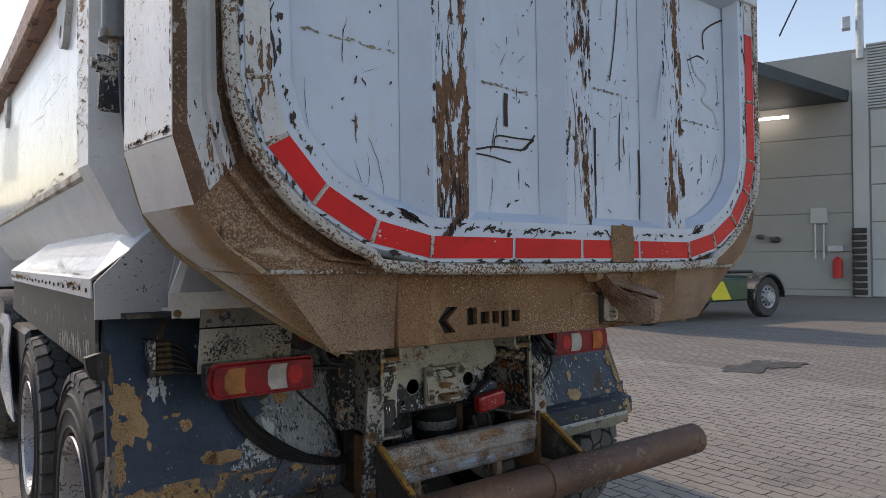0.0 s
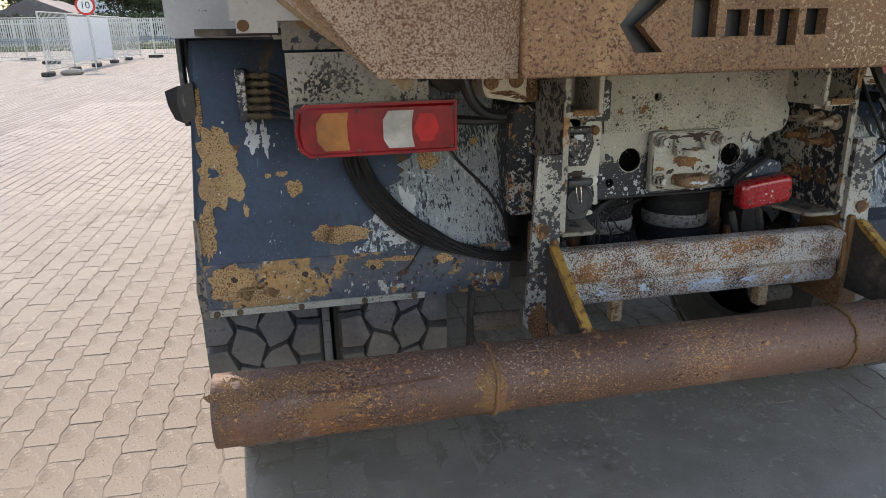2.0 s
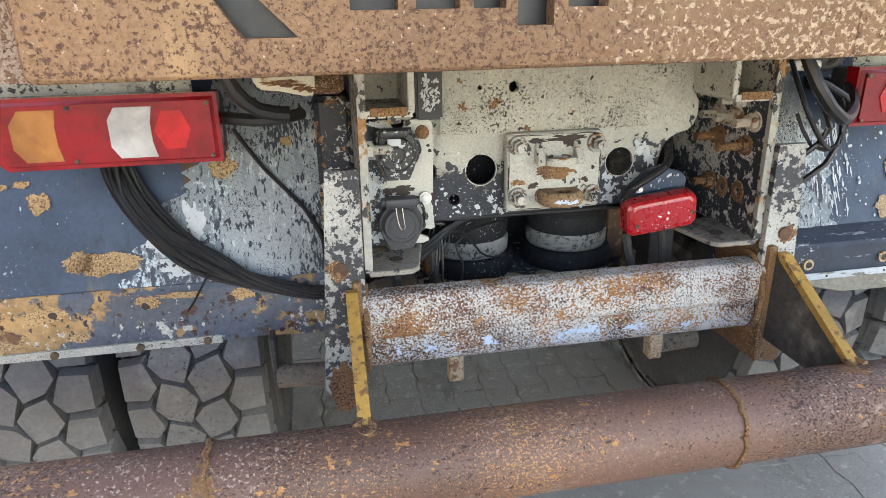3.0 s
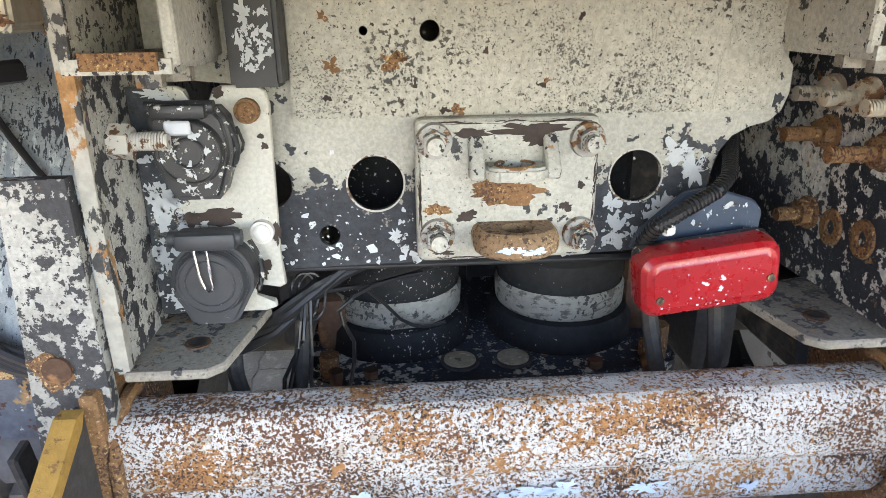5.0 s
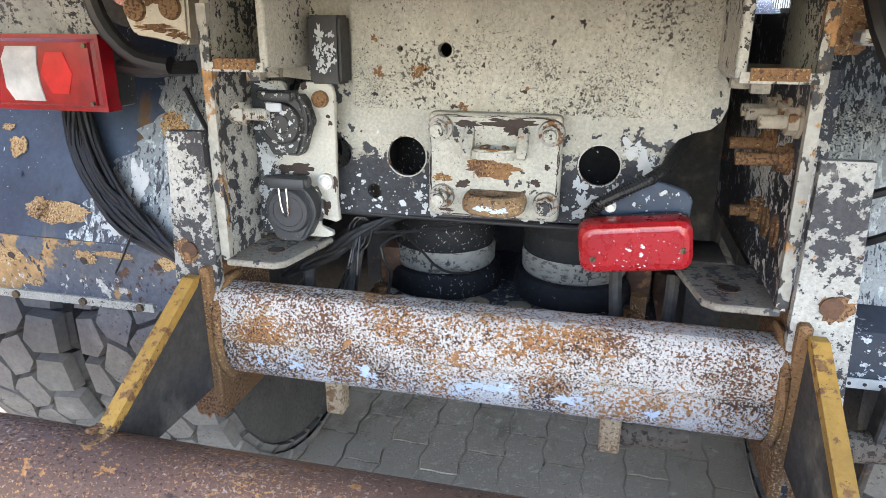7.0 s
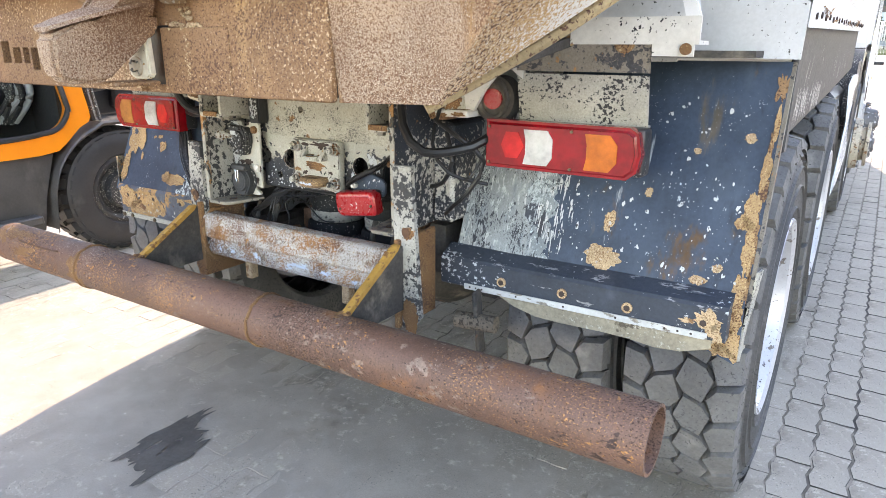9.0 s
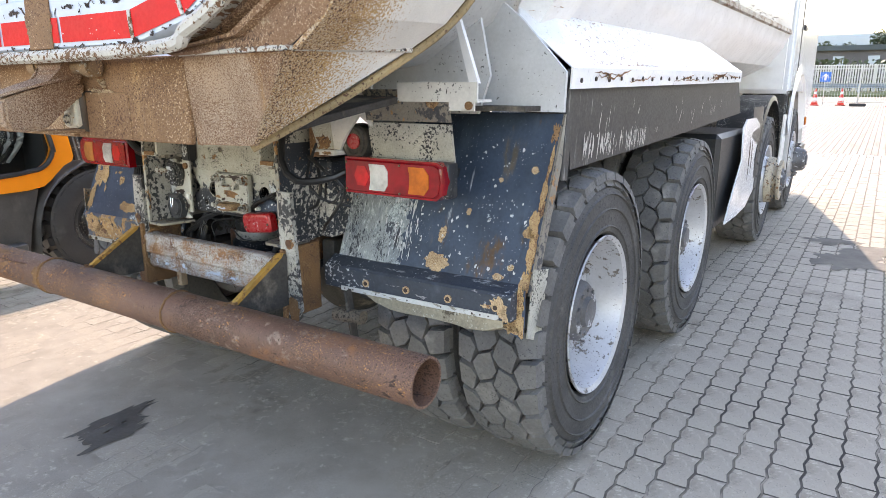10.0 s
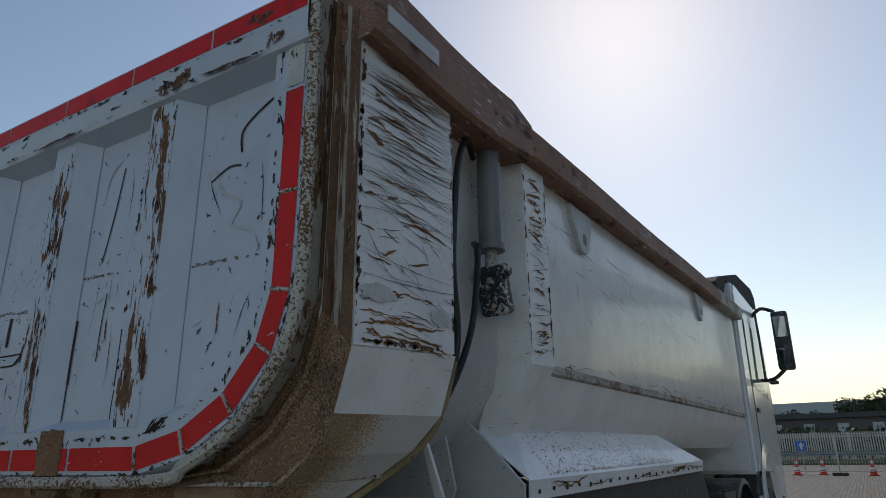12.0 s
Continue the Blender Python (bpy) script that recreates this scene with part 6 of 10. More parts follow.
# --- tail lamps ---


def tail_lamp(s):
    x0, x1, z0, z1 = 0.605, 0.99, 1.052, 1.168
    slim = 1.0 if s > 0 else 0.945
    bm = bmesh.new()
    box(bm, *sorted((s * x0, s * (x0 + (x1 - x0) * slim))), 0.0, 0.055, z0 + 0.004, z1 - 0.004, 0.008, 2)
    lamp = part("tail_lamp", bm, black_plastic, truck, "red, white and amber tail lamp")
    for x in (0.70, 0.88):
        bm = bmesh.new()
        box(bm, *sorted((s * (x - 0.015), s * (x + 0.015))), 0.05, 0.245, 1.095, 1.125, 0.003)
        part("arm", bm, black_part, lamp)
    def lens(name, pts, mtl, y=-0.032, lbl=""):
        b = bmesh.new()
        prism(b, [(s * (x0 + (x - x0) * slim), z) for x, z in pts], "y", y, 0.01)
        es = [e for e in b.edges if all(v.co.y < y + 0.001 for v in e.verts)]
        bmesh.ops.bevel(b, geom=es, offset=0.004 if name != "red_lens" else 0.011, segments=3, affect="EDGES")
        part(name, b, mtl, lamp, lbl)
    zc = (z0 + z1) / 2
    lens("red_lens", [(x0, z0), (x1 - 0.03, z0), (x1 - 0.008, z0 + 0.018), (x1, zc), (x1 - 0.008, z1 - 0.012), (x1 - 0.03, z1), (x0, z1)], lens_red)
    zl, zh = z0 + 0.012, z1 - 0.014
    lens("stop_lens", [(0.662, zl + 0.012), (0.70, zl + 0.012), (0.718, zc), (0.70, zh - 0.008), (0.662, zh - 0.008), (0.648, zc)], lens_bright, -0.0335, "bright red stop lens")
    lens("white_lens", [(0.705, zl), (0.775, zl), (0.79, zl + 0.022), (0.79, zh - 0.022), (0.775, zh), (0.705, zh), (0.722, zh - 0.028), (0.722, zl + 0.028)], lens_white, -0.0345, "clear reversing lens")
    lens("amber_lens", [(0.858, zl), (0.925, zl), (0.944, zl + 0.024), (0.944, zh - 0.024), (0.925, zh), (0.858, zh), (0.874, zh - 0.028), (0.874, zl + 0.028)], lens_amber if s > 0 else lens_faded, -0.0345, "amber indicator lens")
    for x in (0.62, 0.832):
        for z in (z0 + 0.014, z1 - 0.016):
            bm = bmesh.new()
            cyl(bm, (s * x, -0.0365, z), (s * x, -0.030, z), 0.0034, 10)
            part("screw", bm, brass, lamp)


both(tail_lamp)

# --- underrun pipe, gussets, cross beam ---
PY, PZ, PR = -0.372, 0.655, 0.068
bm = bmesh.new()
lathe(bm, [(-1.147, PR - 0.007), (-1.147, PR), (-0.62, PR), (-0.2, PR), (0.3, PR), (0.8, PR), (1.165, PR), (1.165, PR - 0.007), (0.9, PR - 0.007), (-0.9, PR - 0.007), (-1.147, PR - 0.007)], 40)
bmesh.ops.translate(bm, verts=bm.verts, vec=(0, PY, PZ))
pipe = part("underrun_pipe", bm, pipe_rust, truck, "rusty round steel underrun pipe with open ends")
for x in (-0.63, 0.16):
    bm = bmesh.new()
    rw = random.Random(int(x * 100))
    n = 44
    pts = [(x + rw.uniform(-0.003, 0.003), PY + (PR + 0.001) * math.cos(k * math.tau / n), PZ + (PR + 0.001) * math.sin(k * math.tau / n)) for k in range(n)]
    sweep(bm, pts + pts[:1], 0.0045, 6)
    part("weld_bead", bm, orange_rust, pipe, "yellowed weld bead")
bm = bmesh.new()
rr = random.Random(77)
def pipe_surf(a, b):
    return (a, PY - (PR + 0.0007) * math.cos(b), PZ + (PR + 0.0007) * math.sin(b))
for a, b, ra, rb in ((-1.10, 0.9, 0.05, 0.7), (-1.0, 1.0, 0.06, 0.3), (-0.63, -0.4, 0.04, 0.5), (-0.95, 0.2, 0.07, 0.2), (-0.64, 0.5, 0.02, 0.6)):
    patches("paint_remnant", pipe_surf, [(a, b, ra, rb)], rr, orange_rust, pipe, "remains of yellow paint", 0.7)
bm = bmesh.new()
sweep(bm, [pipe_surf(x, 0.75 + 0.1 * math.sin(x * 9)) for x in [-0.98 + 0.06 * k for k in range(5)]], 0.003, 5)
part("bead", bm, dark_rust, pipe)


def rear_bracket(s):
    # upright plate on the end of the chassis rail
    bm = bmesh.new()
    prism(bm, [(s * 0.385, 0.80), (s * 0.385, 1.045), (s * 0.44, 1.045), (s * 0.468, 0.64), (s * 0.44, 0.60), (s * 0.40, 0.60)], "y", -0.115, -0.10)
    up = part("upright_plate", bm, peeled_half, truck, "chipped upright plate on the chassis end")
    bm = bmesh.new()
    box(bm, *sorted((s * 0.392, s * 0.408)), -0.13, 0.05, 0.60, 0.85, 0.003)
    part("side_cheek", bm, orange_rust, up)
    bm = bmesh.new()
    cyl(bm, (s * 0.425, -0.119, 0.872), (s * 0.425, -0.112, 0.872), 0.013, 14)
    part("bolt_hole", bm, dark_rust, up)
    patches("rust_patch", lambda a, b: (s * a, -0.1165, b), ((0.43, 0.87, 0.018, 0.018), (0.435, 0.64, 0.025, 0.05)), random.Random(s + 3), orange_rust, up, "", 0.22)
    # gusset to the pipe
    bm = bmesh.new()
    prism(bm, [(-0.12, 0.835), (-0.145, 0.835), (-0.352, 0.712), (-0.30, 0.655), (-0.12, 0.655)], "x", s * 0.404, s * 0.416)
    gs = part("gusset", bm, grime, truck, "triangular gusset plate, dark with grime")
    bm = bmesh.new()
    prism(bm, [(-0.145, 0.828), (-0.135, 0.842), (-0.150, 0.842), (-0.362, 0.716), (-0.358, 0.704)], "x", s * 0.400, s * 0.420)
    part("gusset_edge", bm, yellow_edge, gs, "yellow-brown gusset edge")
    bm = bmesh.new()
    rw = random.Random(9)
    sweep(bm, [(s * (0.41 + 0.012 * math.cos(k)), -0.36 + 0.02 * math.sin(k), 0.722 - 0.001 * k) for k in [i * 0.7 for i in range(10)]], 0.007, 6)
    part("weld", bm, orange_rust, gs)
    # chassis rail end: channel with flanges
    bm = bmesh.new()
    x = 0.372
    strip(bm, [[(s * x, -0.10, 0.855), (s * x, -0.10, 1.20)], [(s * x, 0.9, 0.855), (s * x, 0.9, 1.20)]])
    solid(bm, 0.009, (s, 0, 0))
    rl = part("rail_web", bm, peeled_half if s < 0 else peeled_more, truck, "flaking chassis rail")
    bm = bmesh.new()
    strip(bm, [[(s * 0.3685, -0.104, 0.86), (s * 0.3655, -0.104, 1.21)], [(s * 0.3825, -0.104, 0.86), (s * 0.3795, -0.104, 1.21)]])
    solid(bm, 0.012)
    part("rail_edge", bm, rail_scrape, rl, "scraped rail edge")
    bm = bmesh.new()
    prism(bm, [(s * 0.375, -0.105), (s * 0.300, -0.105), (s * 0.285, -0.092), (s * 0.262, 0.03), (s * 0.375, 0.06)], "z", 0.848, 0.858)
    bmesh.ops.bevel(bm, geom=bm.edges[:], offset=0.002, segments=1, affect="EDGES")
    fl = part("foot_flange", bm, flange_dirt, rl, "bent flange with a bolt hole")
    bm = bmesh.new()
    cyl(bm, (s * 0.322, -0.05, 0.857), (s * 0.322, -0.05, 0.8590), 0.013, 16)
    hr = part("hole_rim", bm, dark_rust, fl)
    bm = bmesh.new()
    cyl(bm, (s * 0.322, -0.05, 0.859), (s * 0.322, -0.05, 0.8596), 0.009, 16)
    part("bolt_hole", bm, cable_gap_black, fl)
    bm = bmesh.new()
    prism(bm, [(s * 0.375, -0.105), (s * 0.290, -0.105), (s * 0.290, 0.06), (s * 0.375, 0.06)], "z", 1.125, 1.137)
    part("upper_flange", bm, peeled, rl)
    bm = bmesh.new()
    box(bm, *sorted((s * 0.285, s * 0.297)), -0.10, 0.06, 1.13, 1.26, 0.002)
    part("upper_web", bm, peeled, rl)
    bm = bmesh.new()
    box(bm, *sorted((s * 0.30, s * 0.36)), -0.108, -0.102, 1.128, 1.142)
    part("worn_edge", bm, orange_rust, rl)
    # rusty cross piece of the body behind the bracket
    bm = bmesh.new()
    box(bm, *sorted((s * 0.392, s * 0.455)), 0.03, 0.10, 1.15, 1.42, 0.008)
    part("body_bracket", bm, rust_plate, truck, "brown rusty bracket of the body")
    # chamfered cheek above the rail end
    bm = bmesh.new()
    prism(bm, [(-0.10, 1.13), (-0.10, 1.205), (-0.075, 1.245), (0.06, 1.25), (0.06, 1.13)], "x", s * 0.366, s * 0.378)
    part("upper_cheek", bm, peeled, rl, "pale chamfered cheek")
    bm = bmesh.new()
    cyl(bm, (s * 0.318, -0.075, 1.112), (s * 0.318, -0.075, 1.127), 0.012, 6)
    cyl(bm, (s * 0.30, -0.06, 1.116), (s * 0.30, -0.06, 1.127), 0.014, 6)
    part("bolt", bm, flange_dirt, rl)
    # body pivot above
    if s < 0:
        bm = bmesh.new()
        prism(bm, [(-0.545, 1.185), (-0.535, 1.168), (-0.46, 1.160), (-0.452, 1.152), (-0.444, 1.160), (-0.440, 1.245), (-0.53, 1.25), (-0.548, 1.215)], "y", -0.028, 0.07)
        bmesh.ops.bevel(bm, geom=bm.edges[:], offset=0.004, segments=2, affect="EDGES")
        pv = part("pivot_block", bm, bracket_cream, truck, "cream pivot block with rusty bolt heads")
        for dx, dz in ((-0.526, 1.204), (-0.468, 1.206)):
            bm = bmesh.new()
            cyl(bm, (dx, -0.034, dz), (dx, -0.026, dz), 0.016, 20, 0.018)
            part("bolt_head", bm, edge_rust, pv)
        patches("rust_patch", lambda a, b: (a, -0.0295, b), ((-0.495, 1.178, 0.035, 0.005), (-0.497, 1.215, 0.014, 0.006), (-0.46, 1.168, 0.014, 0.006)), random.Random(5), orange_rust, pv, "", 0.6)
        tube = (0.60, 0.052, 1.235)
    else:
        bm = bmesh.new()
        box(bm, 0.436, 0.538, -0.002, 0.085, 1.163, 1.181, 0.004)
        pv = part("pivot_foot", bm, bracket_white, truck, "white bracket foot caked with rust")
        patches("rust_patch", lambda a, b: (a, b, 1.1825), ((0.487, 0.04, 0.042, 0.034),), random.Random(5), orange_rust, pv, "", 0.4)
        patches("rust_patch", lambda a, b: (a, -0.0035, b), ((0.46, 1.168, 0.02, 0.004), (0.51, 1.171, 0.022, 0.005)), random.Random(6), orange_rust, pv, "", 0.4)
        bm = bmesh.new()
        prism(bm, [(0.515, 1.18), (0.536, 1.178), (0.569, 1.232), (0.624, 1.296), (0.674, 1.262), (0.678, 1.41), (0.47, 1.41), (0.494, 1.32)], "y", 0.028, 0.04)
        part("pivot_ear", bm, bracket_white, pv, "chipped white plate")
        bm = bmesh.new()
        strip(bm, [[(0.47, 0.0, 1.18), (0.452, -0.005, 1.24), (0.43, -0.01, 1.30), (0.405, -0.01, 1.40)], [(0.518, 0.03, 1.18), (0.508, 0.03, 1.24), (0.494, 0.03, 1.32), (0.47, 0.03, 1.41)]])
        solid(bm, 0.008)
        part("pivot_web", bm, cream, pv, "yellowed slanting web")
        patches("rust_patch", lambda a, b: (0.487 + a, 0.0085 + 0.6 * a, b), ((0.0, 1.205, 0.018, 0.024),), random.Random(7), orange_rust, pv, "", 0.4)
        tube = (0.582, 0.052, 1.210)
    bm = bmesh.new()
    cyl(bm, (s * tube[0], tube[1], tube[2]), (s * tube[0], tube[1] + 0.05, tube[2]), 0.058, 24)
    part("pivot_tube", bm, grime, truck)
    if s > 0:
        bm = bmesh.new()
        sweep(bm, [(tube[0] + 0.04 * math.cos(k * math.tau / 20), tube[1] - 0.003, tube[2] + 0.046 * math.sin(k * math.tau / 20)) for k in range(21)], 0.007, 6)
        part("pivot_seal", bm, grime, truck, "dirty ring round the pivot")
    bm = bmesh.new()
    cyl(bm, (s * tube[0], tube[1] - 0.006, tube[2]), (s * tube[0], tube[1], tube[2]), 0.026, 20)
    part("round_reflector", bm, lens_marker, truck)


both(rear_bracket)
bm = bmesh.new()
prof = [(-0.062, 0.808), (-0.072, 0.814), (-0.112, 0.813), (-0.124, 0.798), (-0.126, 0.737), (-0.104, 0.730), (-0.112, 0.682), (-0.100, 0.668), (-0.062, 0.668)]
prism(bm, prof, "x", -0.392, 0.392)
bmesh.ops.bevel(bm, geom=[e for e in bm.edges if abs(e.verts[0].co.x - e.verts[1].co.x) > 0.5], offset=0.005, segments=1, affect="EDGES")
beam = part("cross_beam", finish(bm, "cross_beam", beam_paint, 14), None, truck, "rust-speckled grey cross beam with blue paint traces")
rr = random.Random(15)
bm = bmesh.new()
for x in (-0.33, -0.27, -0.02, 0.01, 0.04, 0.13, 0.24, -0.16):
    blob(bm, lambda a, b: (a, -0.1135, b), x, rr.uniform(0.694, 0.706), rr.uniform(0.008, 0.02), 0.0065, rr, 0.9)
stuff(part("blue_paint", bm, old_blue, beam, "traces of light blue paint"))
for s in (-1, 1):
    bm = bmesh.new()
    sweep(bm, [(s * 0.385, -0.06, 0.818), (s * 0.385, -0.09, 0.82), (s * 0.387, -0.127, 0.78), (s * 0.387, -0.127, 0.70), (s * 0.387, -0.10, 0.665)], 0.007, 7)
    part("end_weld", bm, orange_rust, beam)
for x in (-0.22, 0.19):
    bm = bmesh.new()
    box(bm, x - 0.014, x + 0.014, -0.10, -0.07, 0.615, 0.67, 0.003)
    tb = part("hanger_tab", bm, tan_rust, beam, "small rusty hanger tab")
for p, q in (((0.20, -0.05, 0.625), (0.30, -0.05, 0.63)), ((-0.56, 0.02, 0.60), (-0.44, 0.0, 0.605)), ((0.50, 0.02, 0.60), (0.62, 0.03, 0.605))):
    bm = bmesh.new()
    cyl(bm, p, q, 0.024, 16)
    part("spring_bolt", bm, brown_disc, truck)

# --- tail cross member with tow plate ---
bm = bmesh.new()
prism(bm, [(-0.262, 0.899), (0.205, 0.908), (0.218, 0.935), (0.227, 0.97), (0.231, 1.0), (0.237, 1.02), (0.249, 1.036), (0.268, 1.046), (0.288, 1.051), (0.300, 1.062), (0.306, 1.08), (0.306, 1.108), (0.299, 1.118),
           (0.299, 1.34), (-0.36, 1.34), (-0.36, 1.11), (-0.262, 1.10)], "y", 0.04, 0.052)
member = part("cross_member", bm, member_coat, truck, "flaking dark cross member with round holes")
c = bmesh.new()
for x, z, r in ((-0.140, 0.994, 0.031), (0.146, 0.994, 0.030), (-0.193, 0.937, 0.0115), (-0.255, 0.995, 0.026), (-0.079, 1.150, 0.0105), (-0.145, 1.151, 0.005)):
    cyl(c, (x, 0.0, z), (x, 0.1, z), r, 32)
cut(member, c)
for x, z, r in ((-0.140, 0.994, 0.031), (0.146, 0.994, 0.030)):
    bm = bmesh.new()
    sweep(bm, [(x + r * math.cos(k * math.tau / 32), 0.0405, z + r * math.sin(k * math.tau / 32)) for k in range(33)], 0.0012, 5)
    part("hole_rim", bm, edge_white, member, "scraped rim of the hole")
bm = bmesh.new()
box(bm, -0.262, 0.205, 0.04, 0.075, 0.894, 0.902, 0.003)
part("lower_lip", bm, black_part, member)
bm = bmesh.new()
prism(bm, [(-0.220, 1.066), (0.284, 1.064), (0.288, 1.10), (0.286, 1.34), (-0.218, 1.34)], "y", 0.032, 0.038)
cover = part("cover_plate", bm, cream, truck, "cream painted cover plate with small holes")
c = bmesh.new()
for x, z, r in ((-0.079, 1.150, 0.0105), (-0.145, 1.151, 0.0045), (-0.141, 1.133, 0.003)):
    cyl(c, (x, 0.0, z), (x, 0.1, z), r, 20)
cut(cover, c)
rr = random.Random(15)
bm = bmesh.new()
for (x, z, a) in ((-0.117, 1.121, 0.011), (-0.109, 1.125, 0.006), (-0.178, 1.118, 0.008), (-0.184, 1.165, 0.005), (-0.052, 1.072, 0.007), (0.04, 1.10, 0.003)):
    blob(bm, lambda p, q: (p, 0.0312, q), x, z, a, a * 0.8, rr, 0.7, 20)
stuff(part("rust_stain", bm, orange_rust, cover))
bm = bmesh.new()
for k in range(60):
    x, z = rr.uniform(-0.21, 0.27), rr.uniform(1.07, 1.25)
    d = 0.0008 + 0.0035 * rr.random() ** 4
    blob(bm, lambda p, q: (p, 0.0314, q), x, z, d, d * rr.uniform(0.6, 1.6), rr, 0.9, 12)
stuff(part("chip_speckle", bm, scratch_dark, cover))
bm = bmesh.new()
for k in range(330):
    x, z = rr.uniform(-0.25, 0.215), 0.903 + abs(rr.gauss(0, 0.045))
    if z < 1.05:
        d = 0.0006 + 0.0048 * rr.random() ** 5
        blob(bm, lambda p, q: (p, 0.0388, q), x, z, d, d * rr.uniform(0.7, 1.3), rr, 0.5, 9)
for x, z, a, b in ((0.128, 0.93, 0.014, 0.016), (0.176, 0.955, 0.012, 0.02), (0.21, 1.0, 0.012, 0.018), (-0.12, 0.935, 0.006, 0.008), (0.12, 0.965, 0.008, 0.01), (0.19, 1.02, 0.016, 0.012)):
    blob(bm, lambda p, q: (p, 0.0387, q), x, z, a, b, rr, 0.7, 40)
stuff(part("paint_spatter", bm, scuff_white, member))

# tow plate
bm = bmesh.new()
box(bm, -0.098, 0.094, 0.006, 0.034, 0.914, 1.067, 0.009, 3)
tow = part("tow_plate", bm, tow_coat, truck, "bolted pale tow plate with rust")
bm = bmesh.new()
for z, x0, x1 in ((1.062, -0.09, 0.088), (0.9185, -0.085, 0.085)):
    scratches(bm, lambda p, q: (p, 0.0068, q), x0, x1, z - 0.004, z + 0.004, 16, 0.05, 0.0022, 0, 2, rr)
for x in (-0.0935, 0.0895):
    scratches(bm, lambda p, q: (p, 0.0068, q), x - 0.003, x + 0.003, 0.93, 1.055, 8, 0.06, 0.003, 90, 3, rr)
for x, z, a, b in ((-0.04, 1.052, 0.02, 0.004), (0.02, 1.055, 0.035, 0.006), (0.06, 0.972, 0.007, 0.005), (0.075, 0.995, 0.004, 0.004), (-0.045, 0.965, 0.01, 0.006), (0.03, 1.045, 0.02, 0.006), (-0.07, 0.925, 0.01, 0.003)):
    blob(bm, lambda p, q: (p, 0.0052, q), x, z, a, b, rr, 0.4, 40)
stuff(part("chipped_edge", bm, scratch_dark, tow, "dark chips along the plate edge"))
for x, z in ((-0.076, 0.945), (0.076, 0.942), (-0.078, 1.045), (0.079, 1.043)):
    bm = bmesh.new()
    cyl(bm, (x, -0.001, z), (x, 0.008, z), 0.0175, 24, 0.019)
    cyl(bm, (x, -0.014, z), (x, 0.0, z), 0.0135, 6)
    bt = part("bolt", bm, steel_bare, tow, "bare bolt head")
    bm = bmesh.new()
    cyl(bm, (x, -0.026, z), (x, -0.012, z), 0.0085, 18, 0.0092)
    sweep(bm, [(x + 0.0095 * math.cos(k * math.tau / 16), -0.0145, z + 0.0095 * math.sin(k * math.tau / 16)) for k in range(17)], 0.0012, 5)
    part("bolt_end", bm, peeled, bt)
# upper jaw: short shelf with a hole, webbed on both sides
bm = bmesh.new()
prism(bm, [(-0.030, 0.01), (-0.028, -0.022), (-0.018, -0.030), (0.022, -0.030), (0.034, -0.022), (0.034, 0.01)], "z", 1.008, 1.022)
bmesh.ops.bevel(bm, geom=bm.edges[:], offset=0.003, segments=2, affect="EDGES")
jaw = part("upper_lug", bm, tow_coat, tow, "pale upper jaw of the coupling")
c = bmesh.new()
cyl(c, (0.002, -0.009, 0.99), (0.002, -0.009, 1.04), 0.0175, 28)
cut(jaw, c)
bm = bmesh.new()
cyl(bm, (0.002, -0.009, 1.009), (0.002, -0.009, 1.013), 0.0176, 28)
part("hole_rust", bm, dark_rust, jaw)
bm = bmesh.new()
sweep(bm, [(0.002 + 0.0195 * math.cos(k * math.tau / 24), -0.009 + 0.0185 * math.sin(k * math.tau / 24), 1.022) for k in range(25)], 0.002, 5)
part("hole_rim", bm, orange_rust, jaw)
for s in (-1, 1):
    bm = bmesh.new()
    prism(bm, [(0.008, 1.052), (0.008, 1.008), (-0.018, 1.008), (-0.020, 1.020)], "x", 0.002 + s * 0.031, 0.002 + s * 0.046)
    bmesh.ops.bevel(bm, geom=bm.edges[:], offset=0.002, segments=1, affect="EDGES")
    part("jaw_web", bm, peeled, jaw)
patches("worn_rust", lambda p, q: (p, 0.0048, q), ((-0.004, 0.989, 0.037, 0.0135), (-0.076, 0.973, 0.013, 0.006)), rr, orange_rust, tow, "bright orange rust patch", 0.3)
# lower jaw: rounded tongue with a pin hole
bm = bmesh.new()
arc = [(0.004 + 0.046 * math.cos(a), -0.018 - 0.034 * math.sin(a)) for a in [k * math.pi / 12 for k in range(13)]]
rings = [[(x * f + 0.004 * (1 - f), y * f if y < 0 else y, z) for x, y in [(0.050, 0.012)] + arc + [(-0.042, 0.012)]] for z, f in ((0.931, 0.84), (0.935, 0.94), (0.941, 0.97), (0.948, 0.97), (0.954, 0.92), (0.958, 0.82))]
strip(bm, rings)
face(bm, rings[0]), face(bm, rings[-1])
low = part("lower_lug", finish(bm, "lower_lug", jaw_rust, 30), None, tow, "rusty lower jaw of the coupling")
c = bmesh.new()
cyl(c, (0.005, -0.018, 0.935), (0.005, -0.018, 0.97), 0.0165, 28)
cut(low, c)
bm = bmesh.new()
cyl(bm, (0.005, -0.018, 0.938), (0.005, -0.018, 0.946), 0.0166, 28)
part("hole_rust", bm, dark_rust, low)
bm = bmesh.new()
for x in (-0.012, 0.01, 0.022, -0.002):
    blob(bm, lambda p, q: (p, -0.0518 + 6.5 * (p - 0.004) ** 2, q), x, 0.944 + rr.uniform(-0.002, 0.002), 0.008, 0.003, rr, 0.5, 30)
stuff(part("blue_paint", bm, old_blue, low, "traces of blue paint"))

# trailer sockets on their own plate
bm = bmesh.new()
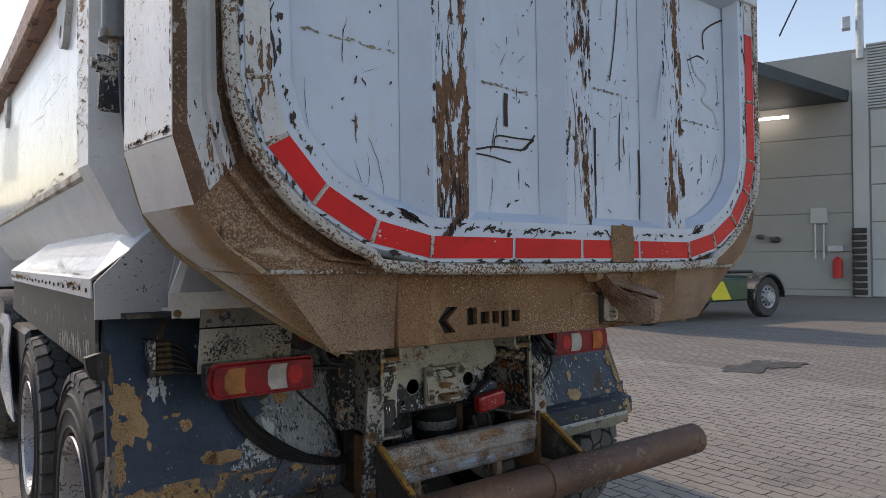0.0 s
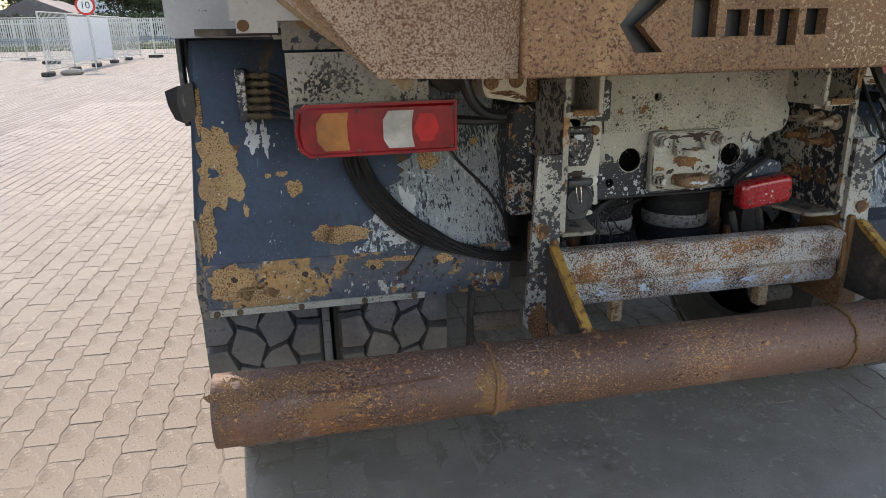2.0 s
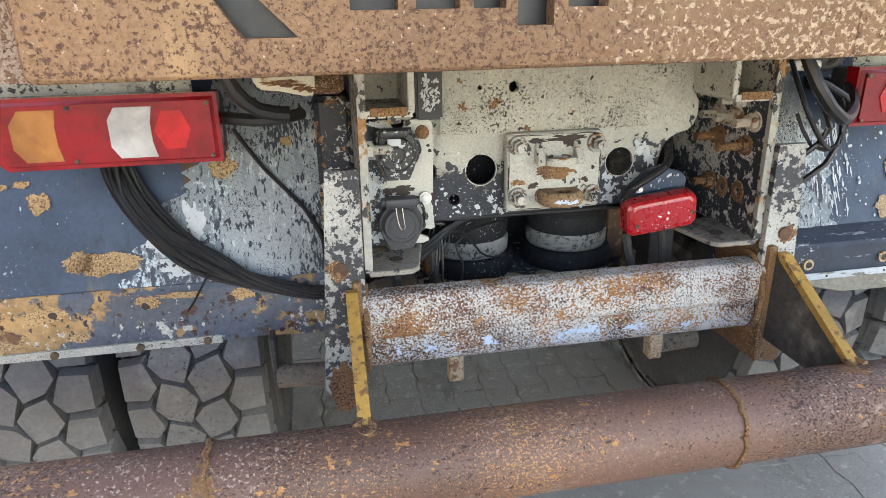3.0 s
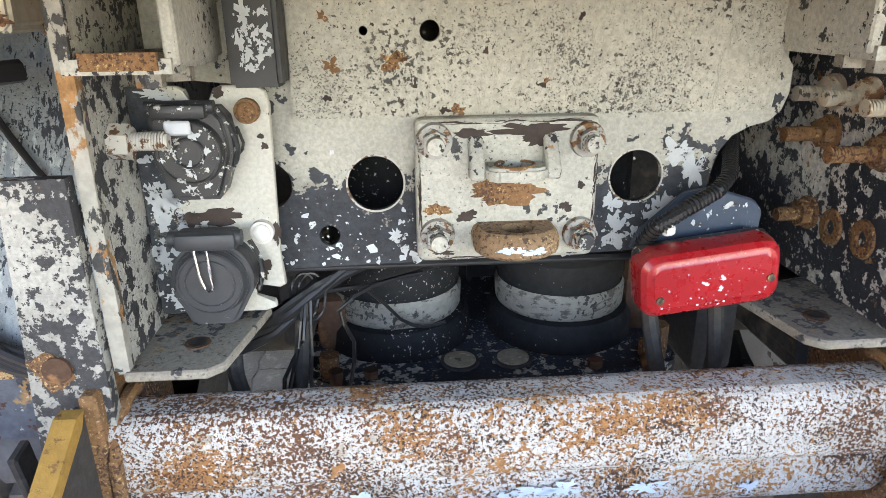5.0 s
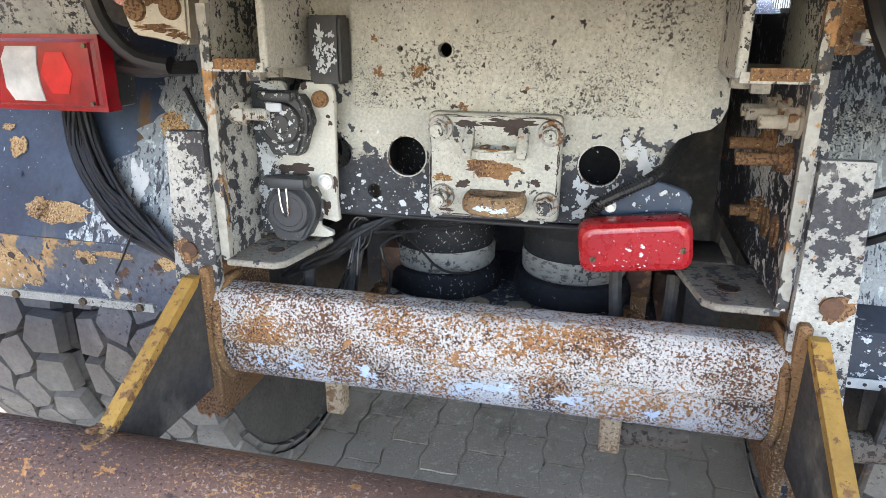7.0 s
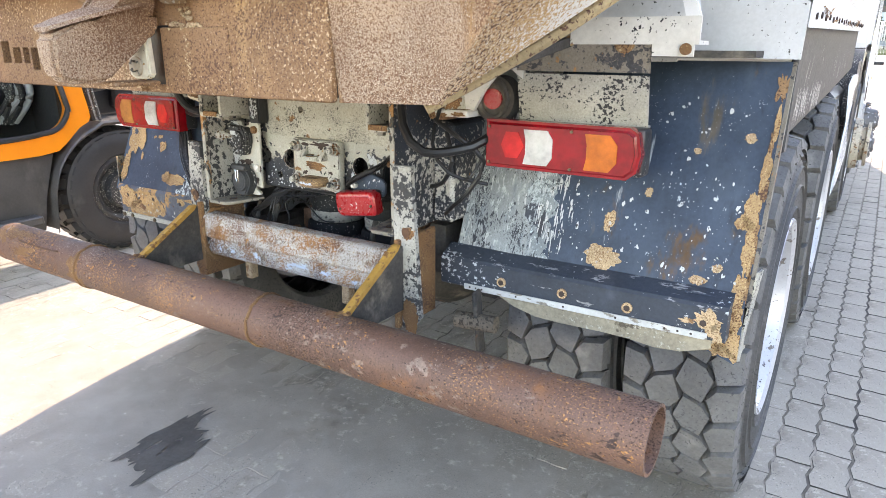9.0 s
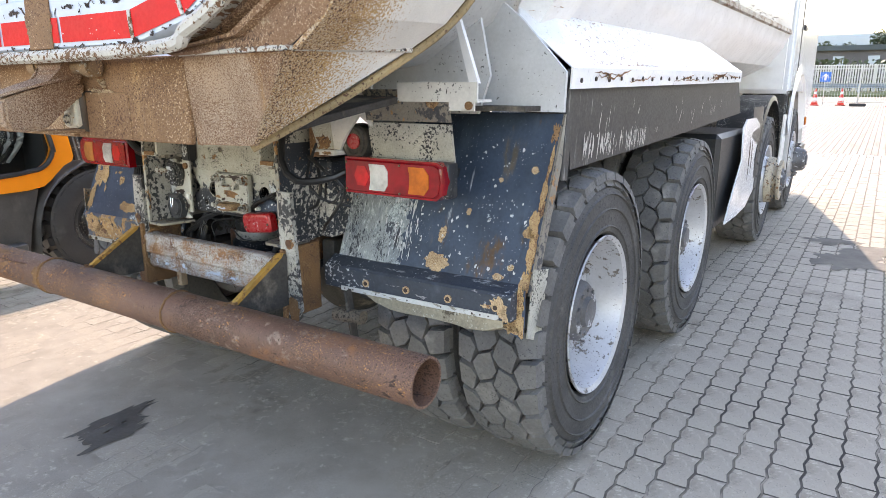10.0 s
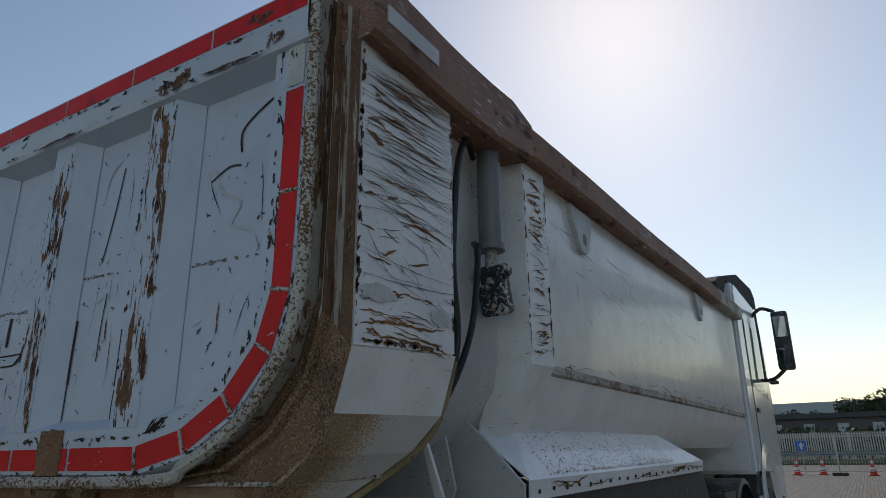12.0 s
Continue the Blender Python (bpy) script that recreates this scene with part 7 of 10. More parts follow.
prism(bm, [(-0.372, 0.866), (-0.262, 0.866), (-0.251, 0.870), (-0.252, 0.877), (-0.272, 0.884), (-0.272, 0.900), (-0.246, 0.892), (-0.239, 0.896), (-0.242, 0.93), (-0.238, 1.085), (-0.241, 1.098), (-0.250, 1.104),
           (-0.283, 1.104), (-0.291, 1.100), (-0.294, 1.088), (-0.313, 1.088), (-0.317, 1.100), (-0.324, 1.104), (-0.372, 1.104)], "y", 0.004, 0.012)
bmesh.ops.bevel(bm, geom=[e for e in bm.edges if all(v.co.y < 0.005 for v in e.verts)], offset=0.0015, segments=1, affect="EDGES")
sp = part("socket_plate", bm, socket_coat, truck, "chipped plate holding two trailer sockets")
bm = bmesh.new()
f = lambda p, q: (p, 0.0028, q)
for k in range(90):
    d = 0.0007 + 0.006 * rr.random() ** 4
    blob(bm, f, rr.uniform(-0.37, -0.33), rr.uniform(0.87, 1.06), d, d * rr.uniform(0.7, 1.4), rr, 0.6, 12)
for x, z, a, b in ((-0.345, 1.097, 0.016, 0.004), (-0.352, 0.985, 0.012, 0.016), (-0.36, 0.93, 0.008, 0.012), (-0.35, 0.885, 0.016, 0.008), (-0.362, 1.0, 0.006, 0.008)):
    blob(bm, f, x, z, a, b, rr, 0.7, 40)
stuff(part("paint_spatter", bm, scuff_white, sp))
bm = bmesh.new()
for x, z, a, b in ((-0.30, 0.974, 0.026, 0.008), (-0.33, 0.972, 0.014, 0.007), (-0.246, 1.045, 0.004, 0.003), (-0.249, 1.055, 0.003, 0.003), (-0.243, 0.955, 0.004, 0.012), (-0.262, 0.915, 0.010, 0.010), (-0.285, 1.098, 0.006, 0.005)):
    blob(bm, f, x, z, a, b, rr, 0.4, 40)
stuff(part("dark_chip", bm, scratch_dark, sp))
# upper socket: hinged lid on a tapering housing
UX, UZ = -0.309, 1.047
house = [(-0.036, 0.030), (-0.030, 0.040), (0.026, 0.040), (0.034, 0.030), (0.038, 0.008), (0.037, -0.008), (0.025, -0.042), (0.020, -0.048), (-0.019, -0.048), (-0.024, -0.042), (-0.036, -0.012), (-0.038, 0.006)]
bm = bmesh.new()
prism(bm, [(UX + a, UZ + b) for a, b in house], "y", -0.026, 0.006)
bmesh.ops.bevel(bm, geom=[e for e in bm.edges if all(v.co.y < -0.02 for v in e.verts)], offset=0.005, segments=3, affect="EDGES")
so = part("trailer_socket", bm, black_plastic, sp, "black trailer socket with a closed lid")
bm = bmesh.new()
cyl(bm, (UX, -0.033, UZ), (UX, -0.024, UZ), 0.030, 36, 0.032)
lid = part("lid", bm, black_plastic, so)
for r, w in ((0.0285, 0.0016), (0.0135, 0.0019)):
    bm = bmesh.new()
    sweep(bm, [(UX + r * math.cos(k * math.tau / 28), -0.0335, UZ + r * math.sin(k * math.tau / 28)) for k in range(29)], w, 6)
    part("moulded_ring", bm, black_plastic, lid)
bm = bmesh.new()
for k in range(16):
    a, d = rr.uniform(0, math.tau), rr.uniform(0.008, 0.027)
    q = 0.001 + 0.003 * rr.random() ** 2
    blob(bm, lambda p, b: (p, -0.0349, b), UX + d * math.cos(a), UZ + d * math.sin(a), q, q * rr.uniform(0.6, 1.8), rr, 0.8, 18)
for a, b, q in ((-0.005, -0.036, 0.004), (0.012, -0.033, 0.003), (-0.012, -0.038, 0.002)):
    blob(bm, lambda p, b: (p, -0.0268, b), UX + a, UZ + b, q, q, rr, 0.7, 18)
stuff(part("paint_spatter", bm, scuff_white, lid))
bm = bmesh.new()
box(bm, UX - 0.031, UX + 0.020, -0.036, -0.010, UZ + 0.031, UZ + 0.045, 0.004, 2)
cyl(bm, (UX - 0.036, -0.024, UZ + 0.041), (UX + 0.026, -0.024, UZ + 0.041), 0.0065, 14)
part("hinge", bm, black_plastic, so)
bm = bmesh.new()
turned_box(bm, (UX - 0.006, -0.0365, UZ + 0.024), (0.024, 0.004, 0.013), (0, 0, 0), 0.0015)
part("tab", bm, grey_mark, so)
bm = bmesh.new()
sweep(bm, [(UX + 0.026, -0.022, UZ + 0.040), (UX + 0.036, -0.016, UZ + 0.022), (UX + 0.040, -0.012, UZ - 0.002), (UX + 0.034, -0.012, UZ - 0.018)], 0.003, 6)
sweep(bm, [(UX + 0.040, -0.008, UZ + 0.02), (UX + 0.045, -0.008, UZ + 0.004), (UX + 0.041, -0.008, UZ - 0.006), (UX + 0.037, -0.008, UZ + 0.004), (UX + 0.042, -0.008, UZ + 0.018)], 0.0016, 5)
part("spring", bm, black_plastic, so)
# lower socket: round lid with a wire spring
LX, LZ = -0.306, 0.916
bm = bmesh.new()
body = [(LX + 0.041 * math.cos(a), LZ + 0.041 * math.sin(a)) for a in [math.radians(d) for d in range(-20, 201, 11)]] + [(LX - 0.028, LZ - 0.044), (LX - 0.020, LZ - 0.049), (LX + 0.014, LZ - 0.049), (LX + 0.022, LZ - 0.044)]
prism(bm, body, "y", -0.030, 0.006)
bmesh.ops.bevel(bm, geom=[e for e in bm.edges if all(v.co.y < -0.029 for v in e.verts)], offset=0.005, segments=3, affect="EDGES")
so = part("trailer_socket", bm, dusty_plastic, sp, "black trailer socket with a closed lid")
bm = bmesh.new()
cyl(bm, (LX, -0.036, LZ), (LX, -0.028, LZ), 0.033, 36, 0.036)
lid = part("lid", bm, dusty_plastic, so)
for r, w in ((0.0315, 0.0015), (0.024, 0.0010)):
    bm = bmesh.new()
    sweep(bm, [(LX + r * math.cos(k * math.tau / 28), -0.0365, LZ + r * math.sin(k * math.tau / 28)) for k in range(29)], w, 6)
    part("moulded_ring", bm, dusty_plastic, lid)
bm = bmesh.new()
box(bm, LX - 0.030, LX + 0.030, -0.038, -0.008, LZ + 0.034, LZ + 0.052, 0.005, 2)
cyl(bm, (LX - 0.036, -0.026, LZ + 0.045), (LX + 0.034, -0.026, LZ + 0.045), 0.008, 16)
part("hinge", bm, dusty_plastic, so)
bm = bmesh.new()
sweep(bm, [(LX - 0.011, -0.038, LZ + 0.036), (LX - 0.008, -0.041, LZ + 0.012), (LX - 0.004, -0.041, LZ - 0.003), (LX + 0.001, -0.041, LZ - 0.006), (LX + 0.004, -0.041, LZ - 0.002), (LX + 0.003, -0.041, LZ + 0.012), (LX + 0.001, -0.038, LZ + 0.036)], 0.0014, 6)
part("wire_clip", bm, chrome, so, "bright wire spring")
bm = bmesh.new()
sweep(bm, [(LX + 0.038, -0.012, LZ + 0.036), (LX + 0.046, -0.010, LZ + 0.015), (LX + 0.046, -0.010, LZ - 0.005), (LX + 0.041, -0.012, LZ - 0.018)], 0.003, 6)
part("spring", bm, black_plastic, so)
for x, z, mtl in ((-0.259, 1.080, orange_rust), (-0.257, 0.957, bracket_white)):
    bm = bmesh.new()
    cyl(bm, (x, -0.004, z), (x, 0.005, z), 0.012, 20, 0.0125)
    bmesh.ops.create_uvsphere(bm, u_segments=16, v_segments=8, radius=0.0095, matrix=Matrix.LocRotScale((x, -0.004, z), None, (1, 0.5, 1)))
    part("screw", bm, mtl, sp)
# dark channel above the sockets
bm = bmesh.new()
prism(bm, [(-0.270, -0.006), (-0.222, -0.006), (-0.220, 0.032), (-0.272, 0.032)], "z", 1.102, 1.196)
bmesh.ops.bevel(bm, geom=bm.edges[:], offset=0.004, segments=2, affect="EDGES")
ch = part("channel", bm, black_part, truck, "short dark bracket with peeling paint")
bm = bmesh.new()
for k in range(60):
    d = 0.001 + 0.004 * rr.random() ** 3
    blob(bm, lambda p, q: (p, -0.0074, q), rr.uniform(-0.262, -0.230), 1.118 + 0.055 * rr.random() ** 0.7, d, d * rr.uniform(0.8, 2.2), rr, 0.9, 16)
stuff(part("paint_spatter", bm, scuff_white, ch))

# red marker lamp
bm = bmesh.new()
box(bm, -0.072, 0.072, 0.0, 0.026, -0.033, 0.036, 0.010, 2)
ml = part("marker_lamp", bm, black_plastic, truck, "small red rectangular marker lamp", pose(0.200, -0.036, 0.907, 4, -7, 0))
bm = bmesh.new()
rings = []
for y, dx, dz in ((0.012, 0.074, 0.036), (-0.004, 0.074, 0.036), (-0.014, 0.0725, 0.0345), (-0.019, 0.068, 0.030), (-0.020, 0.062, 0.024), (-0.0215, 0.060, 0.022)):
    ring = []
    for cx, cz, a0 in ((1, 1, 0), (-1, 1, 90), (-1, -1, 180), (1, -1, 270)):
        rc = 0.017 if y > -0.0195 else 0.008
        ring += [(cx * (dx - rc) + rc * math.cos(radians(a0 + d)), y, cz * (dz - rc) + rc * math.sin(radians(a0 + d))) for d in (0, 22.5, 45, 67.5, 90)]
    rings.append(ring + ring[:1])
strip(bm, rings)
face(bm, rings[-1][:-1])
lens_ob = part("lens", finish(bm, "lens", lens_marker, 24), None, ml)
for x, z in ((-0.055, -0.012), (0.060, -0.004)):
    bm = bmesh.new()
    cyl(bm, (x, -0.0235, z), (x, -0.0185, z), 0.0042, 12)
    part("screw", bm, brass, ml)
bm = bmesh.new()
for _ in range(70):
    d = 0.0004 + 0.0016 * rr.random() ** 3
    blob(bm, lambda p, q: (p, -0.0223, q), rr.uniform(-0.056, 0.056), rr.uniform(-0.022, 0.020) if rr.random() < 0.5 else rr.gauss(-0.019, 0.003), d * 0.7, d * 0.7, rr, 0.6, 8)
for x, z in ((-0.008, 0.0), (0.010, 0.004), (0.008, -0.008)):
    blob(bm, lambda p, q: (p, -0.0225, q), x, z, 0.003, 0.0026, rr, 0.8, 16)
stuff(part("paint_spatter", bm, scuff_white, ml))
bm = bmesh.new()
pts = [(0.13, 0.925), (0.14, 0.945), (0.185, 0.985), (0.215, 0.990), (0.262, 0.975), (0.272, 0.962), (0.270, 0.935), (0.262, 0.925)]
prism(bm, pts, "y", -0.004, 0.006)
bmesh.ops.bevel(bm, geom=bm.edges[:], offset=0.002, segments=1, affect="EDGES")
lb = part("lamp_bracket", bm, blue_panel, truck, "dark blue lamp bracket with paint spots")
bm = bmesh.new()
for _ in range(26):
    d = 0.0008 + 0.003 * rr.random() ** 3
    blob(bm, lambda p, q: (p, -0.0052, q), rr.uniform(0.19, 0.265), rr.uniform(0.93, 0.972), d, d, rr, 0.6, 10)
stuff(part("paint_spatter", bm, scuff_white, lb))
bm = bmesh.new()
cyl(bm, (0.165, -0.016, 0.950), (0.165, -0.004, 0.950), 0.008, 12)
cyl(bm, (0.165, -0.024, 0.950), (0.165, -0.014, 0.950), 0.005, 6)
part("bolt", bm, bracket_white, lb)
hp = [Vector(p) for p in ((0.138, -0.012, 0.932), (0.150, -0.022, 0.955), (0.180, -0.024, 0.975), (0.212, -0.018, 0.991), (0.232, 0.0, 1.002), (0.25, 0.04, 1.02), (0.272, 0.09, 1.045))]
bm = bmesh.new()
sweep(bm, hp, 0.0068, 9)
hose = part("corrugated_hose", bm, cable_gap_black, truck, "black corrugated cable hose")
bm = bmesh.new()
for p, q in zip(hp, hp[1:]):
    n = max(4, int((q - p).length / 0.0042))
    for k in range(n):
        cyl(bm, tuple(p.lerp(q, (k + 0.25) / n)), tuple(p.lerp(q, (k + 0.75) / n)), 0.0086, 10)
stuff(part("corrugation", bm, cable_gap_black, hose))
# studs through the chassis rail
for y, z, ln, mtl in ((0.061, 1.078, 0.045, hub_pale), (0.004, 1.080, 0.05, hub_pale), (-0.053, 1.078, 0.045, hub_pale), (0.056, 1.034, 0.055, orange_rust), (-0.036, 1.030, 0.062, orange_rust), (0.069, 0.936, 0.04, orange_rust)):
    bm = bmesh.new()
    r = 0.0085
    cyl(bm, (0.372, y, z), (0.372 - ln, y, z - 0.002), r * 0.9, 16)
    for k in range(int(ln / 0.0032)):
        x = 0.372 - 0.018 - 0.0032 * k
        if x > 0.372 - ln:
            cyl(bm, (x, y, z - 0.001), (x - 0.0016, y, z - 0.001), r, 14)
    st = part("stud", bm, mtl, truck, "threaded stud with nut")
    bm = bmesh.new()
    cyl(bm, (0.372, y, z), (0.357, y, z), 0.0165, 6)
    cyl(bm, (0.372, y, z), (0.368, y, z), 0.020, 20)
    part("nut", bm, mtl, st)
for y, z in ((0.023, 0.932), (-0.030, 0.936)):
    bm = bmesh.new()
    ring = [[(0.3715 - d, y + r * math.cos(k * math.tau / 24), z + r * 1.15 * math.sin(k * math.tau / 24)) for k in range(25)] for r, d in ((0.019, 0.0), (0.018, 0.003), (0.008, 0.003), (0.0075, -0.004))]
    strip(bm, ring)
    part("rust_washer", bm, orange_rust, truck, "bright rusty washer round a hole")
bm = bmesh.new()
cyl(bm, (-0.372, -0.045, 1.062), (-0.322, -0.043, 1.060), 0.0078, 16)
for k in range(11):
    cyl(bm, (-0.352 + 0.0026 * k, -0.044, 1.0612), (-0.3508 + 0.0026 * k, -0.044, 1.0612), 0.0088, 14)
st = part("stud", bm, edge_white, truck, "threaded stud with nut")
bm = bmesh.new()
cyl(bm, (-0.372, -0.045, 1.062), (-0.354, -0.0445, 1.061), 0.0165, 6)
part("nut", bm, edge_white, st)

# air springs on their seat, behind the tow plate
for x, mtl in ((-0.125, speckled_black), (0.115, spring_rubber)):
    bm = bmesh.new()
    prof = [(0.66, 0.10), (0.672, 0.106), (0.69, 0.108), (0.712, 0.106), (0.722, 0.100), (0.726, 0.086), (0.76, 0.088), (0.775, 0.092), (0.79, 0.093), (0.803, 0.090), (0.81, 0.092), (0.825, 0.092), (0.832, 0.089), (0.84, 0.092), (1.02, 0.090)]
    n = 40
    strip(bm, [[(x + r * math.cos(k * math.tau / n), 0.235 + r * math.sin(k * math.tau / n), z + 0.04) for k in range(n + 1)] for z, r in prof])
    sg = part("air_spring", bm, mtl, truck, "black rubber air spring with a dusty band")
    bm = bmesh.new()
    strip(bm, [[(x + r * math.cos(k * math.tau / n), 0.235 + r * math.sin(k * math.tau / n), z) for k in range(n + 1)] for z, r in ((0.764, 0.090), (0.770, 0.0935), (0.797, 0.0945), (0.803, 0.091))])
    part("band", bm, dusty_band, sg)
bm = bmesh.new()
prism(bm, [(-0.25, 0.125), (-0.20, 0.085), (-0.13, 0.075), (0.10, 0.075), (0.20, 0.085), (0.26, 0.125), (0.26, 0.5), (-0.25, 0.5)], "z", 0.690, 0.722)
bmesh.ops.bevel(bm, geom=bm.edges[:], offset=0.008, segments=2, affect="EDGES")
seat = part("spring_seat", bm, peeled_more, truck, "dark plate below the air springs with two round holes")
bm = bmesh.new()
box(bm, -0.245, 0.255, 0.066, 0.076, 0.640, 0.712, 0.003)
part("front_lip", bm, peeled_half, seat, "chipped pale front lip")
for x in (-0.042, 0.030):
    bm = bmesh.new()
    cyl(bm, (x, 0.125, 0.7215), (x, 0.125, 0.7255), 0.026, 28)
    rg = part("hole_rim", bm, grime, seat)
    bm = bmesh.new()
    cyl(bm, (x, 0.125, 0.7256), (x, 0.125, 0.7272), 0.0215, 24)
    part("hole", bm, canvas, rg)
for x in (-0.205, -0.16, 0.135, 0.205):
    bm = bmesh.new()
    cyl(bm, (x, 0.098, 0.71), (x, 0.098, 0.733), 0.010, 6)
    part("bolt", bm, dark_rust, seat)
# added dark sheet, stands for the gloom behind the cross member
bm = bmesh.new()
box(bm, -0.37, 0.37, 0.42, 0.44, 0.7, 1.2)
part("dark_plate", bm, grime, truck)
bm = bmesh.new()
box(bm, -0.004, 0.004, 0.40, 0.42, 0.70, 0.95)
part("cable", bm, cable_gap_black, truck)
# rusty frame pieces low behind the beam
for x0, x1, z0, z1, y, mtl in ((-0.31, -0.235, 0.66, 0.80, 0.30, grime), (-0.235, -0.19, 0.72, 0.80, 0.17, dark_rust), (0.205, 0.25, 0.70, 0.86, 0.20, dark_rust), (0.30, 0.365, 0.66, 0.82, 0.17, grime), (0.255, 0.30, 0.66, 0.76, 0.26, dark_rust)):
    bm = bmesh.new()
    box(bm, x0, x1, y, y + 0.12, z0, z1, 0.012, 2)
    part("frame_lug", bm, mtl, truck)
for x, z in ((0.215, 0.715), (-0.215, 0.715), (0.225, 0.74)):
    bm = bmesh.new()
    cyl(bm, (x, 0.12, z - 0.02), (x, 0.12, z + 0.03), 0.014, 6)
    part("nut", bm, orange_rust, truck)
rr = random.Random(19)
for k in range(12):
    bm = bmesh.new()
    o = [rr.uniform(-0.016, 0.016) for _ in range(6)]
    sweep(bm, [(-0.37, 0.07 + o[0], 0.775 + 0.6 * o[1]), (-0.32, 0.045 + o[1], 0.80 + 0.6 * o[2]), (-0.26, 0.035 + o[3], 0.835 + 0.7 * o[4]), (-0.215, 0.05 + 0.4 * o[0], 0.868 + 0.5 * o[5]), (-0.15, 0.09 + o[1], 0.892 + 0.5 * o[2]), (-0.05, 0.14, 0.905 + o[3])], rr.choice((0.0042, 0.0055, 0.0062)), 7)
    part("cable", bm, cable_gap_black, truck)
bm = bmesh.new()
for d in (0, 0.008):
    sweep(bm, [(-0.228 + d + 0.016 * math.cos(k * math.tau / 14), 0.045 + 0.022 * math.sin(k * math.tau / 14) * 0.6, 0.862 + 0.024 * math.sin(k * math.tau / 14)) for k in range(15)], 0.0018, 5)
part("cable_tie", bm, cable_gap_black, truck)
for pts in ([(-0.225, 0.04, 0.862), (-0.23, 0.02, 0.82), (-0.255, 0.02, 0.77), (-0.262, 0.03, 0.70), (-0.27, 0.05, 0.64)], [(-0.22, 0.04, 0.86), (-0.222, 0.02, 0.80), (-0.225, 0.03, 0.74), (-0.20, 0.05, 0.715), (-0.182, 0.05, 0.745), (-0.175, 0.05, 0.80), (-0.19, 0.05, 0.84), (-0.15, 0.06, 0.866), (-0.09, 0.09, 0.868)],
            [(-0.228, 0.04, 0.86), (-0.236, 0.02, 0.81), (-0.252, 0.02, 0.75), (-0.258, 0.03, 0.69)], [(-0.21, 0.06, 0.868), (-0.16, 0.10, 0.845), (-0.12, 0.125, 0.79), (-0.09, 0.13, 0.775), (-0.06, 0.14, 0.775)], [(-0.21, 0.05, 0.865), (-0.14, 0.08, 0.862), (-0.06, 0.11, 0.872)]):
    bm = bmesh.new()
    sweep(bm, pts, 0.0026, 6)
    part("cable", bm, cable_gap_black, truck)
for x in (0.225, -0.275):
    bm = bmesh.new()
    sweep(bm, [(x - 0.042, 0.06, 0.83), (x - 0.038, 0.035, 0.77), (x - 0.025, 0.028, 0.735), (x, 0.026, 0.722), (x + 0.025, 0.028, 0.735), (x + 0.038, 0.035, 0.77), (x + 0.042, 0.06, 0.83)], 0.010, 8)
    prism(bm, [(x - 0.022, 0.715), (x + 0.022, 0.715), (x + 0.012, 0.64), (x - 0.012, 0.64)], "y", 0.02, 0.04)
    part("shackle", bm, grime, truck, "grimy shackle below the frame")

# --- cables on the left guard ---
rr = random.Random(23)
bm = bmesh.new()
box(bm, -1.098, -1.076, 0.170, 0.262, 1.118, 1.240, 0.003)
blk = part("fitting_block", bm, peeled_more, truck, "block of brass air fittings")
for k in range(6):
    z = 1.130 + k * 0.0185
    y = 0.178 + k * 0.0075
    bm = bmesh.new()
    cyl(bm, (-1.08, y, z), (-1.02, y, z - 0.002), 0.008, 8)
    cyl(bm, (-1.065, y, z), (-1.05, y, z), 0.0105, 6)
    cyl(bm, (-1.036, y, z), (-1.025, y, z), 0.0105, 6)
    part("fitting", bm, brass, blk, "brass fitting")
    bm = bmesh.new()
    sweep(bm, [(-1.025, y, z), (-0.985, y - 0.01, z - 0.006 - k * 0.002), (-0.93, 0.165, 1.12 - 0.003 * k), (-0.86, 0.165, 1.06)], 0.0055, 7)
    part("air_line", bm, cable_gap_black, blk)
for k in range(13):
    o = [rr.uniform(-0.019, 0.019) for _ in range(8)]
    f = k / 12
    bm = bmesh.new()
    sweep(bm, [(-0.87 + 0.05 * f + o[0] * 0.5, 0.175, 1.09), (-0.857 + 0.05 * f + o[0] * 0.6, 0.165 + o[1] * 0.4, 1.032), (-0.836 + 0.05 * f + o[2] * 0.5, 0.140 + o[3] * 0.4, 0.962), (-0.780 + 0.045 * f + o[2] * 0.5, 0.112 + o[3] * 0.4, 0.880 + 0.018 * f),
               (-0.695 + 0.03 * f + o[4] * 0.6, 0.088 + o[5] * 0.5, 0.822 + 0.018 * f + o[4] * 0.4), (-0.578 + o[0] * 0.3, 0.068 + o[6] * 0.5, 0.784 + o[5] * 0.7), (-0.477, 0.058 + o[7] * 0.4, 0.757 + o[2] * 0.7), (-0.415, 0.065, 0.757 + o[1])], 0.0057, 7)
    part("cable", bm, cable_gap_black, truck, "black cable of a sagging bundle")
bm = bmesh.new()
sweep(bm, [(-0.672, 0.066, 0.82), (-0.705, 0.068, 0.764), (-0.724, 0.07, 0.738)], 0.0022, 5)
part("cable_tie", bm, cable_gap_black, truck)
bm = bmesh.new()
sweep(bm, [(-0.61, 0.19, 1.07), (-0.602, 0.189, 1.056), (-0.558, 0.170, 0.992), (-0.486, 0.138, 0.914), (-0.452, 0.11, 0.849), (-0.45, 0.085, 0.79)], 0.0045, 7)
part("cable", bm, cable_gap_black, truck)
bm = bmesh.new()
sweep(bm, [(-0.61, 0.02, 1.12), (-0.55, 0.0, 1.115), (-0.5, -0.005, 1.118), (-0.47, 0.02, 1.12)], 0.011, 8)
part("hose", bm, cable_gap_black, truck)
bm = bmesh.new()
